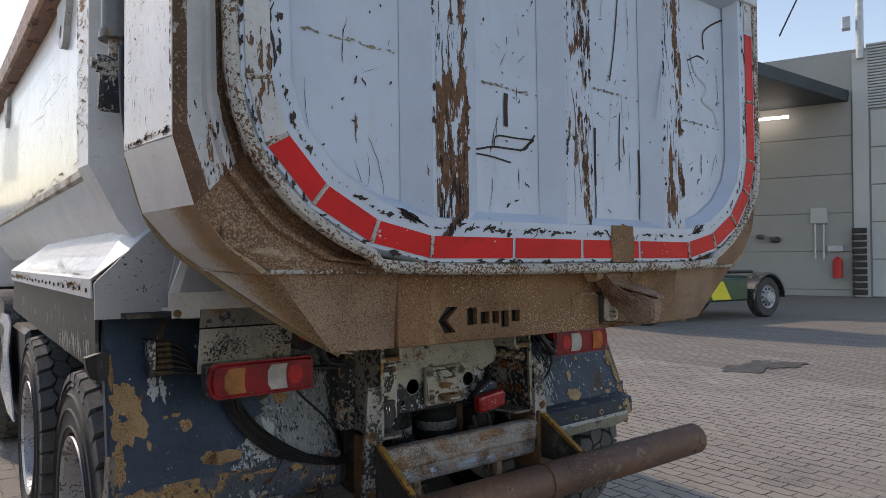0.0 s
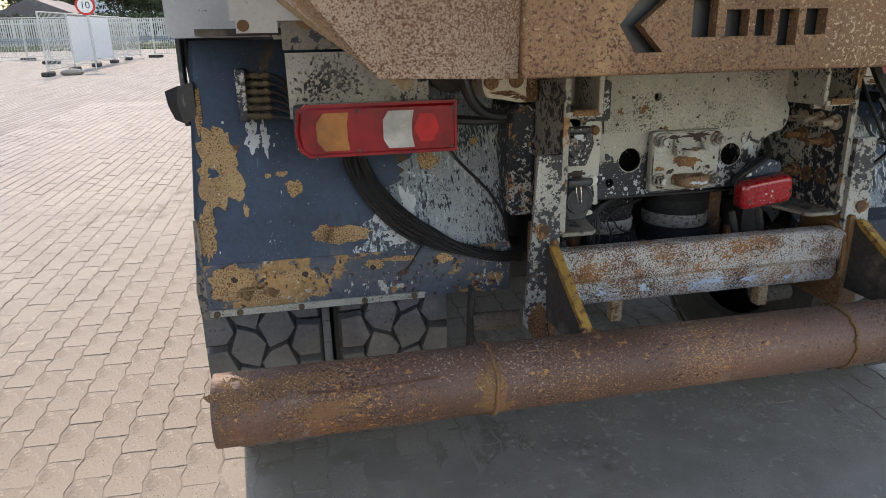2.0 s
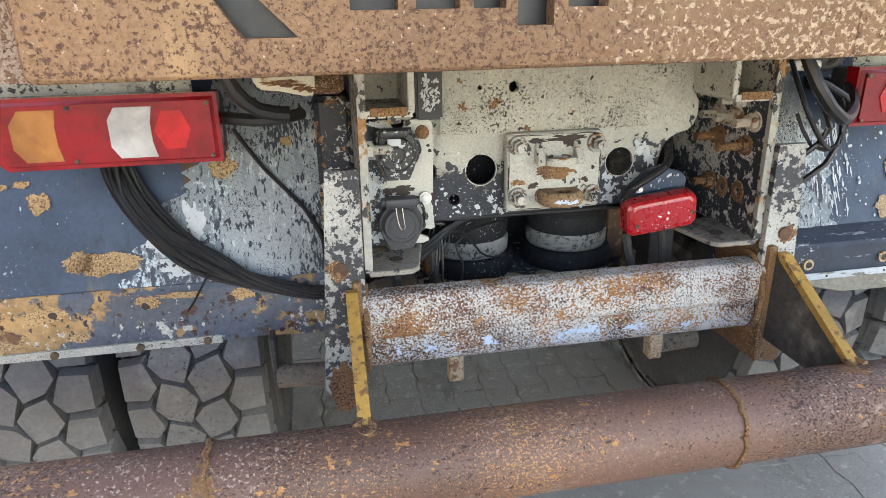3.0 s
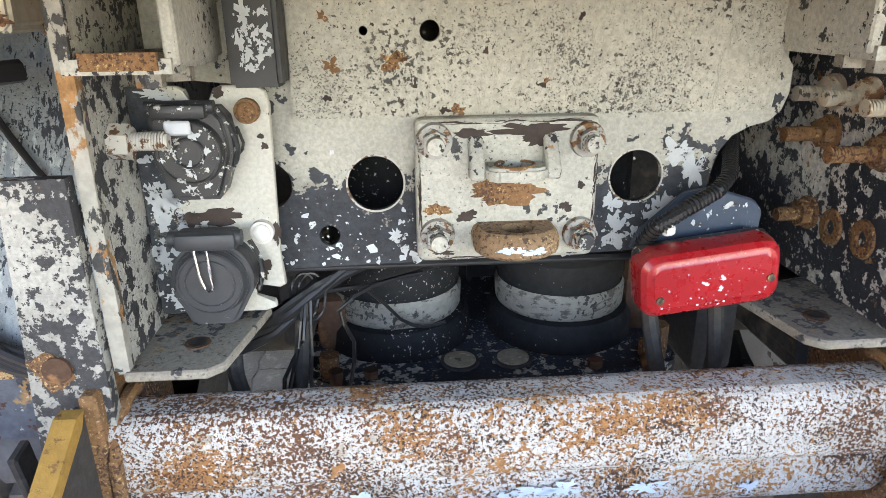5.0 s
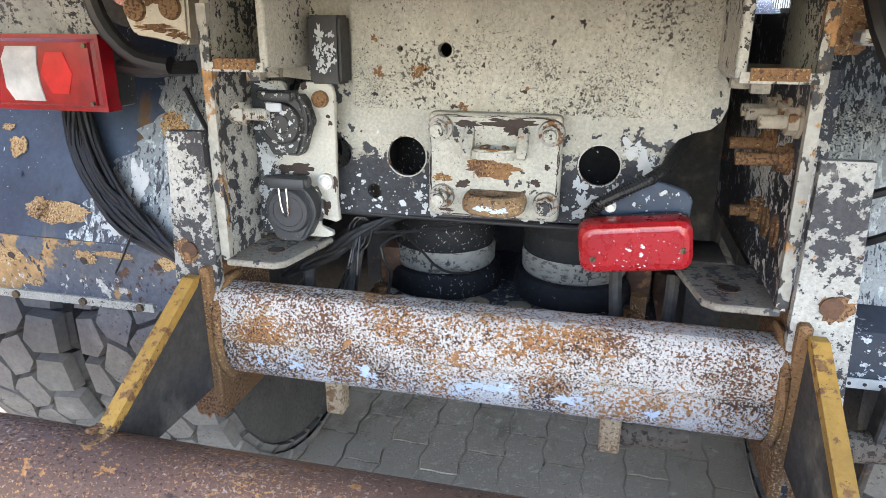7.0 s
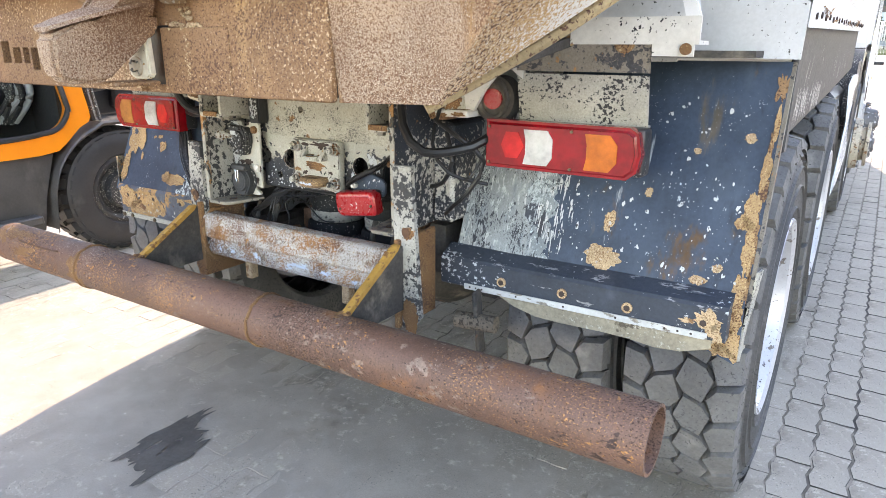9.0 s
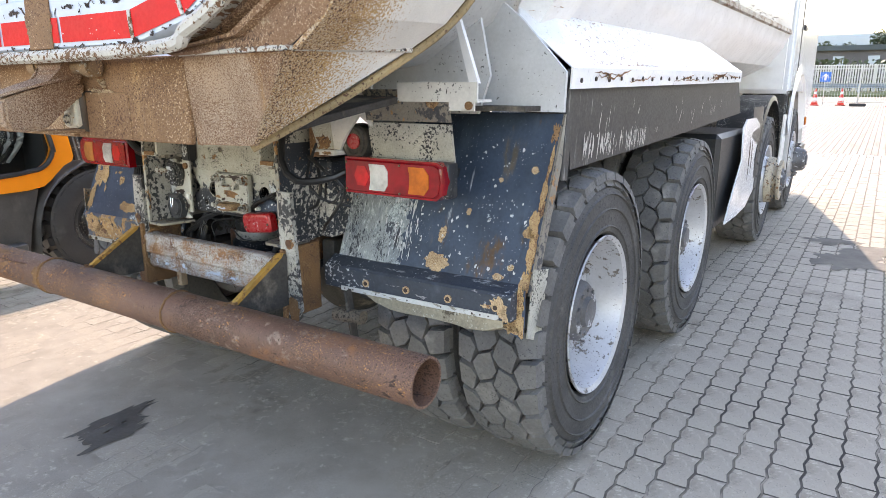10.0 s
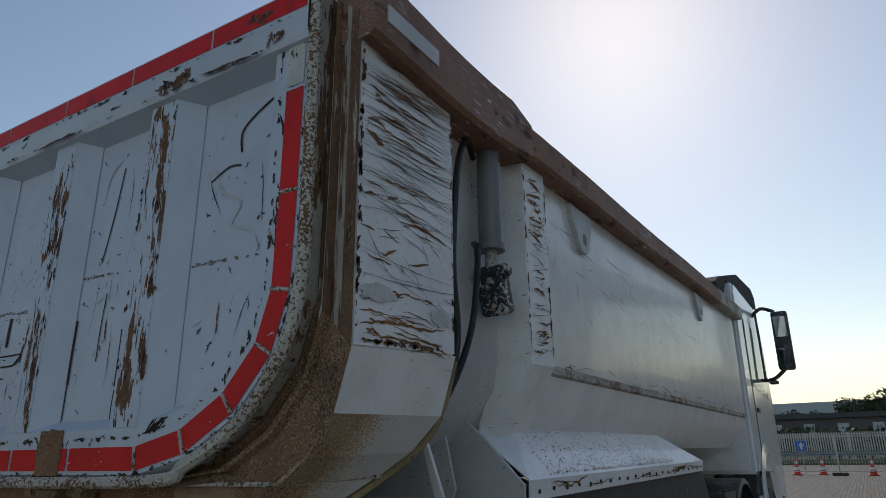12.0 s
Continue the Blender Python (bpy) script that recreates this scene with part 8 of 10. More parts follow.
sweep(bm, [(-0.60, -0.03, 1.30), (-0.592, -0.035, 1.22), (-0.575, -0.03, 1.17), (-0.54, -0.02, 1.135), (-0.49, -0.015, 1.125)], 0.013, 9)
part("hose", bm, cable_gap_black, truck)
for pts, r in (([(0.40, -0.09, 1.25), (0.43, -0.13, 1.15), (0.49, -0.13, 1.09), (0.58, -0.05, 1.10), (0.62, 0.02, 1.14)], 0.012), ([(0.47, -0.05, 1.16), (0.55, -0.06, 1.12), (0.60, -0.02, 1.06), (0.56, -0.03, 0.98), (0.50, -0.01, 0.93), (0.46, 0.02, 0.90)], 0.006),
               ([(0.50, -0.04, 1.13), (0.53, -0.06, 1.06), (0.49, -0.04, 1.0), (0.44, -0.02, 0.98)], 0.006), ([(0.60, 0.0, 1.10), (0.57, -0.04, 1.02), (0.52, -0.03, 1.02), (0.50, 0.0, 1.08)], 0.004), ([(0.46, 0.0, 1.2), (0.47, -0.06, 1.1), (0.52, -0.06, 1.03), (0.6, 0.0, 1.0)], 0.005)):
    bm = bmesh.new()
    sweep(bm, pts, r, 8)
    part("hose", bm, cable_gap_black, truck)
# inner guards between rail and tyre, behind the panels


def inner_clutter(s):
    bm = bmesh.new()
    box(bm, *sorted((s * 0.382, s * 0.45)), 0.07, 8.0, 0.86, 1.14, 0.01)
    part("chassis_rail", bm, peeled_more, truck)
    bm = bmesh.new()
    turned_box(bm, (s * 0.565, 0.03, 0.60), (0.012, 0.035, 0.20), (10, 0, 0), 0.003)
    part("hanger_strap", bm, grime, truck)
    bm = bmesh.new()
    box(bm, *sorted((s * 0.48, s * 0.56)), 0.15, 1.9, 0.62, 0.70, 0.02)
    box(bm, *sorted((s * 0.47, s * 0.57)), 0.15, 0.28, 0.64, 0.76, 0.03)
    part("leaf_spring", bm, grime, truck)
    # added dark sheet that keeps the sky from showing through underneath
    bm = bmesh.new()
    box(bm, *sorted((s * 0.15, s * 1.17)), 0.13, 3.3, 1.315, 1.33)
    part("underbody_shield", bm, grime, truck)


both(inner_clutter)


# --- wheels ---
TR = 0.548


def tyre_meshes(width, deep, chunky):
    """Tyre carcass, tread blocks and rim of one wheel; the outer face looks to +x, at x = 0."""
    w = width
    bm = bmesh.new()
    prof = [(-0.03, 0.298), (-0.005, 0.315), (0.0, 0.331), (0.006, 0.335), (0.0, 0.339), (0.0, 0.36), (0.003, 0.396), (0.0095, 0.40), (0.003, 0.404), (0.004, 0.42), (0.001, 0.451), (0.007, 0.455), (-0.001, 0.459), (-0.008, 0.476), (-0.032, TR - 0.052), (-0.06, TR - 0.030), (-w / 2, TR - 0.022), (-w + 0.06, TR - 0.030), (-w + 0.032, TR - 0.052),
            (-w + 0.008, 0.476), (-w - 0.004, 0.42), (-w, 0.36), (-w + 0.005, 0.315), (-w + 0.03, 0.298)]
    lathe(bm, prof, 72)
    tyre = finish(bm, "tyre", tyre_rubber)
    bm = bmesh.new()
    n = 32
    rws = 4
    step = w / rws
    for row in range(rws):
        edge_row = row in (0, rws - 1)
        for k in range(n):
            a0 = (k + 0.5 * (row % 2)) * math.tau / n
            xc = -step * (row + 0.5)
            hw, ha = step * 0.667, math.tau / n * 0.5
            r1, r0 = TR, TR - 0.026
            sk = ha * 0.18 * (1 if row % 2 else -1)
            inn, out_ = (-hw, hw) if not edge_row else ((-hw, step * 0.5) if row == 0 else (-step * 0.5, hw))
            if not edge_row:
                shape = [(-hw, sk), (-hw / 2, -ha - sk), (hw / 2, -ha + sk), (hw, -sk), (hw / 2, ha + sk), (-hw / 2, ha - sk)]
            elif row == 0:
                shape = [(-hw, sk), (-hw / 2, -ha - sk), (step * 0.5, -ha * 0.94), (step * 0.5, ha * 0.94), (-hw / 2, ha - sk)]
            else:
                shape = [(-step * 0.5, -ha * 0.94), (hw / 2, -ha + sk), (hw, -sk), (hw / 2, ha + sk), (-step * 0.5, ha * 0.94)]
            m = len(shape)
            def ringv(r, f, drop=0.0):
                out = []
                mx_ = sum(q[0] for q in shape) / m
                for dx, da in shape:
                    x = xc + mx_ + (dx - mx_) * f
                    d = 0.016 * max(0, abs(x + w / 2) / (w / 2) - 0.72) / 0.28
                    out.append(bm.verts.new((x, (r - d) * math.cos(a0 + da * f), (r - d) * math.sin(a0 + da * f))))
                return out
            lo, hi = ringv(r0, 0.95), ringv(r1, 0.82 if edge_row else 0.885)
            bm.faces.new(hi)
            for i in range(m):
                bm.faces.new((lo[i - 1], lo[i], hi[i], hi[i - 1]))
            if edge_row:
                # shoulder lug running down the sidewall
                s1 = 1 if row == 0 else -1
                xe = 0.0 if row == 0 else -w
                pts = []
                for da in (-ha * 0.8, ha * 0.8):
                    for x, r in ((xe - s1 * 0.03, TR - 0.012), (xe - s1 * 0.001, TR - 0.062), (xe - s1 * 0.04, TR - 0.07)):
                        pts.append(bm.verts.new((x, r * math.cos(a0 + da), r * math.sin(a0 + da))))
                bm.faces.new((pts[0], pts[1], pts[4], pts[3]))
                bm.faces.new((pts[0], pts[1], pts[2])), bm.faces.new((pts[3], pts[5], pts[4]))
                bm.faces.new((pts[1], pts[2], pts[5], pts[4]))
    tread = finish(bm, "tread", tread_rubber)
    bm = bmesh.new()
    if deep:
        prof = [(-0.022, 0.285), (-0.002, 0.302), (0.004, 0.300), (-0.006, 0.283), (-0.05, 0.272), (-0.10, 0.262), (-0.15, 0.245), (-0.165, 0.19), (-0.165, 0.10)]
    else:
        prof = [(-0.022, 0.285), (-0.002, 0.302), (0.004, 0.300), (-0.008, 0.283), (-0.05, 0.27), (-0.06, 0.22), (0.01, 0.19), (0.03, 0.15), (0.03, 0.10)]
    lathe(bm, prof, 56)
    rim = finish(bm, "rim", rim_silver)
    bm = bmesh.new()
    x0 = -0.165 if deep else 0.03
    lathe(bm, [(x0 + 0.002, 0.212 if deep else 0.15), (x0 + 0.012, 0.135), (x0 + 0.03, 0.125), (x0 + 0.09, 0.115), (x0 + 0.11, 0.10), (x0 + 0.112, 0.06), (x0 + 0.13, 0.055), (x0 + 0.13, 0.0)], 36)
    for k in range(10):
        a = k * math.tau / 10
        cyl(bm, (x0, 0.167 * math.cos(a), 0.167 * math.sin(a)), (x0 + 0.03, 0.167 * math.cos(a), 0.167 * math.sin(a)), 0.015, 6)
        cyl(bm, (x0, 0.167 * math.cos(a), 0.167 * math.sin(a)), (x0 + 0.045, 0.167 * math.cos(a), 0.167 * math.sin(a)), 0.009, 8)
        cyl(bm, (x0 + 0.1, 0.085 * math.cos(a), 0.085 * math.sin(a)), (x0 + 0.118, 0.085 * math.cos(a), 0.085 * math.sin(a)), 0.008, 6)
    hub = finish(bm, "hub", hub_grime)
    return tyre, tread, rim, hub


REAR = tyre_meshes(0.30, True, True)
FRONT = tyre_meshes(0.31, False, False)
AXLES = [(0.66, REAR, True), (2.12, REAR, True), (4.70, FRONT, False), (6.50, FRONT, False)]
for yax, kit, dual in AXLES:
    for s in (1, -1):
        for inner_one in ((False, True) if dual else (False,)):
            xo = 1.245 - (0.345 if inner_one else 0.0)
            m = pose(s * xo, yax, TR - 0.004 + 0.0169 * yax, 0, 0, 0 if s > 0 else 180) @ pose(0, 0, 0, 17 * yax + 40 * s + (29 if inner_one else 0), 0, 0)
            wh = part("wheel", kit[2], None, truck, "silver steel wheel with a chunky worn tyre" if not inner_one else "inner twin wheel", m)
            part("tyre", kit[0], None, wh, "grey-black rubber tyre")
            part("tread", kit[1], None, wh)
            if not inner_one:
                part("hub", kit[3], None, wh, "dirty hub with wheel nuts")
    bm = bmesh.new()
    cyl(bm, (-1.0, yax, TR), (1.0, yax, TR), 0.075 if dual else 0.05, 20)
    if dual:
        bmesh.ops.create_uvsphere(bm, u_segments=24, v_segments=14, radius=0.21, matrix=Matrix.Translation((0.05, yax, TR + 0.02)))
    part("axle", bm, grime, truck, "grimy axle")

# --- front part of the truck: cab, steps, mudguards, mirror ---


def cab_side(s):
    bm = bmesh.new()
    # mudguard over the second axle
    n = 14
    arc = [(4.70 + 0.66 * math.cos(a), 0.68 + 0.66 * math.sin(a)) for a in [math.pi * (0.02 + 0.96 * k / n) for k in range(n + 1)]]
    strip(bm, [[(s * 0.90, y, z) for y, z in arc], [(s * 1.24, y, z) for y, z in arc], [(s * 1.25, y - (y - 4.70) * 0.06, z - 0.04) for y, z in arc]])
    strip(bm, [[(s * 1.24, 4.22, 0.95), (s * 1.24, 4.22, 1.26)], [(s * 1.24, 3.75, 1.05), (s * 1.24, 3.75, 1.26)]])
    part("mudguard", bm, black_plastic, truck, "black plastic mudguard")
    # side tank guard, white and torn
    bm = bmesh.new()
    rows = []
    for z, y0, y1 in ((0.50, 3.05, 3.9), (0.62, 3.12, 4.05), (0.9, 3.42, 4.15), (1.12, 3.50, 4.1), (1.18, 3.55, 3.85)):
        rows.append([(s * (1.235 + 0.012 * math.sin(z * 14 + y * 6)), y, z) for y in (y0, (y0 + y1) / 2, y1)])
    strip(bm, rows)
    solid(bm, 0.01, (-s, 0, 0))
    gd = part("side_guard", bm, cab_white, truck, "torn white side guard panel")
    bm = bmesh.new()
    for y0, z0, z1 in ((3.66, 0.72, 1.06), (3.76, 0.80, 1.02)):
        blob(bm, lambda a, b: (s * (1.25 + 0.004 * math.sin(b * 9)), a, b), y0, (z0 + z1) / 2, 0.022, (z1 - z0) / 2, random.Random(int(y0 * 10)), 0.3)
    part("tear", bm, scratch_dark, gd)
    bm = bmesh.new()
    box(bm, *sorted((s * 0.6, s * 1.18)), 2.95, 3.9, 0.45, 1.1, 0.03)
    part("tank", bm, black_part, truck, "dark side tank")
    # cab shell
    bm = bmesh.new()
    prof = [(5.75, 1.35), (5.75, 3.25), (5.85, 3.35), (7.3, 3.35), (7.75, 3.10), (7.95, 2.3), (8.0, 1.2), (7.9, 0.75), (7.45, 0.75), (7.40, 1.05), (7.20, 1.30), (6.90, 1.40), (6.3, 1.40), (6.05, 1.35)]
    prism(bm, prof, "x", 0.0, s * 1.24)
    bmesh.ops.bevel(bm, geom=[e for e in bm.edges if all(abs(v.co.x) > 1 for v in e.verts)], offset=0.03, segments=3, affect="EDGES")
    cb = part("cab_shell", bm, cab_white, truck, "white cab")
    bm = bmesh.new()
    prism(bm, [(6.25, 2.25), (6.25, 3.0), (7.3, 3.0), (7.55, 2.4), (7.5, 2.2)], "x", s * 1.236, s * 1.243)
    part("side_window", bm, glass_dark, cb)
    bm = bmesh.new()
    box(bm, *sorted((s * 1.236, s * 1.246)), 6.16, 6.18, 1.45, 3.1)
    box(bm, *sorted((s * 1.236, s * 1.262)), 6.28, 6.42, 1.98, 2.03, 0.008)
    part("door_gap", bm, black_plastic, cb)
    bm = bmesh.new()
    n = 12
    arc = [(6.50 + 0.72 * math.cos(a), 0.83 + 0.72 * math.sin(a)) for a in [math.pi * (0.06 + 0.88 * k / n) for k in range(n + 1)]]
    strip(bm, [[(s * 1.245, y, z + 0.12) for y, z in arc], [(s * 1.265, y, z) for y, z in arc], [(s * 1.20, y + (6.50 - y) * 0.06, z - 0.05) for y, z in arc]])
    part("wheel_arch", bm, cab_white, truck, "white wheel arch")
    bm = bmesh.new()
    box(bm, *sorted((s * 0.8, s * 1.22)), 5.75, 5.95, 0.42, 1.35, 0.02)
    stp = part("step_box", bm, black_plastic, truck, "dark entry step box")
    for k in range(3):
        b = bmesh.new()
        turned_box(b, (s * 1.225, 5.65 + 0.09 * k, 0.78), (0.02, 0.022, 0.75), (-8, 0, 0), 0.004)
        part("rail", b, plain_white, stp)
    bm = bmesh.new()
    turned_box(bm, (s * 1.235, 5.98, 0.85), (0.05, 0.10, 0.95), (-4, 0, 0), 0.01)
    part("panel", bm, galv, stp)
    bm = bmesh.new()
    box(bm, *sorted((s * 1.245, s * 1.265)), 7.42, 7.52, 0.98, 1.08, 0.01)
    part("side_marker", bm, lens_amber, truck, "amber side marker")
    bm = bmesh.new()
    box(bm, *sorted((s * 0.9, s * 1.24)), 7.42, 7.98, 0.42, 0.75, 0.02)
    part("bumper_corner", bm, black_plastic, truck)
    # mirror
    bm = bmesh.new()
    box(bm, *sorted((s * 1.46, s * 1.64)), 6.96, 7.08, 2.49, 3.19, 0.03, 3)
    mr = part("mirror_housing", bm, black_plastic, truck, "black mirror housing with two glasses")
    for z0, z1 in ((2.54, 2.74), (2.82, 3.12)):
        bm = bmesh.new()
        turned_box(bm, (s * 1.55, 6.945, (z0 + z1) / 2), (0.13, 0.012, z1 - z0), (13, 0, 0), 0.004)
        part("mirror_glass", bm, mirror_glass, mr)
    bm = bmesh.new()
    sweep(bm, mx(s, [(1.22, 7.15, 3.18), (1.35, 7.08, 3.26), (1.50, 7.04, 3.2)]), 0.022, 8)
    sweep(bm, mx(s, [(1.22, 7.15, 2.40), (1.38, 7.08, 2.40), (1.52, 7.04, 2.50)]), 0.022, 8)
    sweep(bm, mx(s, [(1.28, 7.1, 3.2), (1.285, 7.1, 2.9), (1.29, 7.1, 2.40)]), 0.014, 8)
    box(bm, *sorted((s * 1.33, s * 1.43)), 7.02, 7.12, 2.34, 2.38, 0.01)
    part("mirror_arm", bm, black_plastic, mr)


both(cab_side)
# hub extension of the second steering axle
for s in (1, -1):
    bm = bmesh.new()
    m = Matrix.Translation((s * 1.26, 4.70, TR + 0.08))
    lathe(bm, [(0.0, 0.20), (0.05, 0.19), (0.055, 0.13), (0.085, 0.125), (0.09, 0.17), (0.11, 0.17), (0.115, 0.12), (0.08, 0.11)], 32)
    part("hub_flange", bm, hub_pale if s > 0 else hub_grime, truck, "rusty extended hub flange", m if s > 0 else m @ pose(0, 0, 0, 0, 0, 180))

# ---- orange machine beside the truck ----
loader = thing("wheel_loader", "orange wheeled loader with black mudguard, parked beside the truck", "construction machine", (-2.72, 0.0, 0.0))
WY, WR = 1.04, 0.41


def loader_wheel(yc, s=1):
    bm = bmesh.new()
    prof = [(-0.02, 0.17), (0.0, 0.20), (-0.01, 0.225), (-0.05, 0.22), (-0.055, 0.15), (-0.04, 0.13), (-0.02, 0.125), (0.015, 0.12), (0.02, 0.0)]
    lathe(bm, prof, 40)
    for k in range(8):
        a = k * math.tau / 8
        cyl(bm, (-0.05, 0.172 * math.cos(a), 0.172 * math.sin(a)), (-0.025, 0.172 * math.cos(a), 0.172 * math.sin(a)), 0.014, 6)
    w = part("wheel", bm, black_plastic, loader, "black loader wheel with lugged tyre", pose(0, yc, WR, 0, 0, 0))
    bm = bmesh.new()
    lathe(bm, [(-0.02, 0.215), (0.012, 0.235), (0.02, 0.29), (0.012, 0.345), (-0.01, 0.385), (-0.05, WR - 0.02), (-0.28, WR - 0.02), (-0.31, 0.385), (-0.32, 0.29), (-0.30, 0.22)], 64)
    part("tyre", bm, loader_rubber, w)
    bm = bmesh.new()
    n = 26
    for k in range(n):
        for side in (0, 1):
            a0 = (k + 0.5 * side) * math.tau / n
            hs = math.tau / n * 0.32
            x0, x1, xm = ((0.006, -0.15, -0.05) if side == 0 else (-0.31, -0.15, -0.26))
            quad = []
            for x, r, sk in ((x0, 0.365, 0), (xm if side == 0 else xm, WR, 0), (x1, WR, 0.10)):
                for da in (-hs, hs):
                    quad.append(bm.verts.new((x, r * math.cos(a0 + da + sk), r * math.sin(a0 + da + sk))))
            base = []
            for x, r, sk in ((x0 - 0.012 * (1 if side == 0 else -1), 0.36, 0), (xm, WR - 0.03, 0), (x1, WR - 0.03, 0.10)):
                for da in (-hs * 1.15, hs * 1.15):
                    base.append(bm.verts.new((x, r * math.cos(a0 + da + sk), r * math.sin(a0 + da + sk))))
            for i in (0, 2):
                bm.faces.new((quad[i], quad[i + 1], quad[i + 3], quad[i + 2]))
                bm.faces.new((quad[i], quad[i + 2], base[i + 2], base[i]))
                bm.faces.new((quad[i + 1], quad[i + 3], base[i + 3], base[i + 1]))
            bm.faces.new((quad[4], quad[5], base[5], base[4]))
            bm.faces.new((quad[0], quad[1], base[1], base[0]))
    part("tread", bm, loader_rubber, w)


loader_wheel(WY)
loader_wheel(-1.55)
# mudguard
bm = bmesh.new()
n = 14
arc = [(WY + 0.475 * math.cos(a), WR - 0.02 + 0.475 * math.sin(a)) for a in [math.pi * (0.62 + 0.38 * k / n) for k in range(n + 1)]]
arc = [(WY + 0.75, 0.87), (0.93, 0.865)] + arc + [(0.55, 0.25)]
strip(bm, [[(-0.34, y, z) for y, z in arc], [(0.03, y, z) for y, z in arc], [(0.04, y, z - 0.012) for y, z in arc], [(0.02, y, z - 0.03) for y, z in arc]])
part("mudguard", bm, loader_dark, loader, "dark steel mudguard")
# orange side panel with rounded window
bm = bmesh.new()
prism(bm, [(-2.4, 0.70), (0.0, 0.70), (0.54, 0.70), (0.65, 0.715), (0.70, 0.75), (0.80, 0.84), (0.86, 0.868), (0.876, 0.90), (0.87, 0.96), (0.79, 1.45), (0.70, 2.1), (-1.5, 2.1), (-2.4, 1.6)], "x", -0.06, 0.0)
op = part("orange_panel", bm, orange_paint, loader, "bright orange side panel")
c = bmesh.new()
win = [(-0.9, 0.80), (0.3, 0.81), (0.59, 0.83)] + [(0.59 + 0.15 * math.sin(a), 0.98 - 0.15 * math.cos(a)) for a in [k * math.pi / 16 for k in range(1, 9)]] + [(0.66, 1.4), (0.56, 1.9), (-0.9, 1.9)]
prism(c, win, "x", -0.2, 0.2)
cut(op, c)
bm = bmesh.new()
ringp = [(0.004, y, z) for y, z in win]
sweep(bm, ringp + ringp[:1], 0.016, 7)
part("window_seal", bm, black_part, op, "black window seal")
bm = bmesh.new()
face(bm, [(-0.03, y, z) for y, z in win])
pane = part("window_pane", bm, glass_dark, op, "window glass")
pane.visible_shadow = False
bm = bmesh.new()
prism(bm, [(-2.4, 0.25), (0.50, 0.25), (0.54, 0.45), (0.62, 0.70), (-2.4, 0.695)], "x", -0.9, -0.02)
part("chassis", bm, loader_dark, loader, "dark grey chassis side")
# walls, with black inner sheets added to keep daylight out of the window
bm = bmesh.new()
box(bm, -0.48, -0.44, -2.4, 0.74, 0.70, 2.1)
box(bm, -0.9, -0.86, -2.4, 0.74, 0.70, 2.1)
box(bm, -0.44, -0.064, 0.715, 0.74, 0.74, 2.06)
box(bm, -0.44, -0.064, -2.36, 0.74, 0.705, 0.735)
box(bm, -0.9, -0.5, 0.68, 0.71, 1.0, 2.06)
part("housing", bm, black_part, loader)
bm = bmesh.new()
box(bm, -0.94, -0.062, -2.44, -2.37, 0.70, 2.08, 0.02)
part("rear_panel", bm, orange_paint, loader)
bm = bmesh.new()
box(bm, -0.98, 0.02, -2.44, 0.72, 2.105, 2.16, 0.025, 3)
part("roof", bm, orange_paint, loader)
bm = bmesh.new()
box(bm, -0.98, -0.905, -2.36, 0.70, 0.70, 2.10, 0.015)
part("far_panel", bm, orange_paint, loader)
bm = bmesh.new()
box(bm, -0.30, -0.05, -0.05, 0.46, 0.28, 0.33, 0.008)
part("step", bm, loader_dark, loader, "grey step plate", pose(0.12, 0, 0.03))
bm = bmesh.new()
box(bm, -0.32, -0.16, 0.14, 0.32, 0.82, 1.03, 0.03, 3)
cyl(bm, (-0.24, 0.23, 1.03), (-0.24, 0.23, 1.06), 0.03, 16)
tk = part("fluid_tank", bm, teal_plastic, loader, "pale teal plastic fluid tank")
rr = random.Random(3)
for k in range(7):
    bm = bmesh.new()
    y = 0.40 + 0.035 * k
    sweep(bm, [(-0.35, y + 0.1, 1.5), (-0.30, y + rr.uniform(-0.05, 0.05), 1.25), (-0.26, y + rr.uniform(-0.08, 0.08), 1.05), (-0.34, y - 0.05, 0.88)], rr.uniform(0.012, 0.03), 9)
    part("engine_hose", bm, galv if k % 3 == 0 else black_plastic, loader)
bm = bmesh.new()
sweep(bm, [(-0.04, 0.915, 0.87), (-0.04, 0.87, 1.2), (-0.05, 0.80, 1.8)], 0.022, 8)
sweep(bm, [(0.0, 0.935, 0.87), (0.0, 0.885, 1.2), (-0.01, 0.815, 1.7)], 0.011, 8)
part("window_post", bm, black_plastic, loader)
bm = bmesh.new()
cyl(bm, (-0.30, 0.86, 1.06), (-0.30, 1.16, 1.09), 0.06, 20)
lc = part("lift_cylinder", bm, black_plastic, loader, "black hydraulic cylinder with chrome rod")
bm = bmesh.new()
cyl(bm, (-0.30, 1.16, 1.09), (-0.30, 1.30, 1.105), 0.026, 16)
part("rod", bm, chrome, lc)
bm = bmesh.new()
cyl(bm, (-0.38, 1.33, 1.11), (-0.2, 1.33, 1.11), 0.05, 16)
box(bm, -0.5, -0.34, 1.25, 1.7, 0.9, 1.6, 0.02)
box(bm, -0.60, -0.40, 0.8, 1.9, 0.85, 1.5, 0.02)
part("lift_arm", bm, black_part, loader)
for k in range(4):
    bm = bmesh.new()
    sweep(bm, [(-0.35, 0.9 + 0.04 * k, 1.0), (-0.33, 0.93 + 0.04 * k, 1.18), (-0.34, 1.02 + 0.03 * k, 1.34), (-0.36, 1.1, 1.5)], 0.016, 8)
    part("hose", bm, cable_gap_black, loader)

# ---- surroundings: right-hand yard with hall, canopy and tractor ----
WD = Vector((-0.345, 0.939, 0)).normalized()
WN = Vector((-WD.y, WD.x, 0))
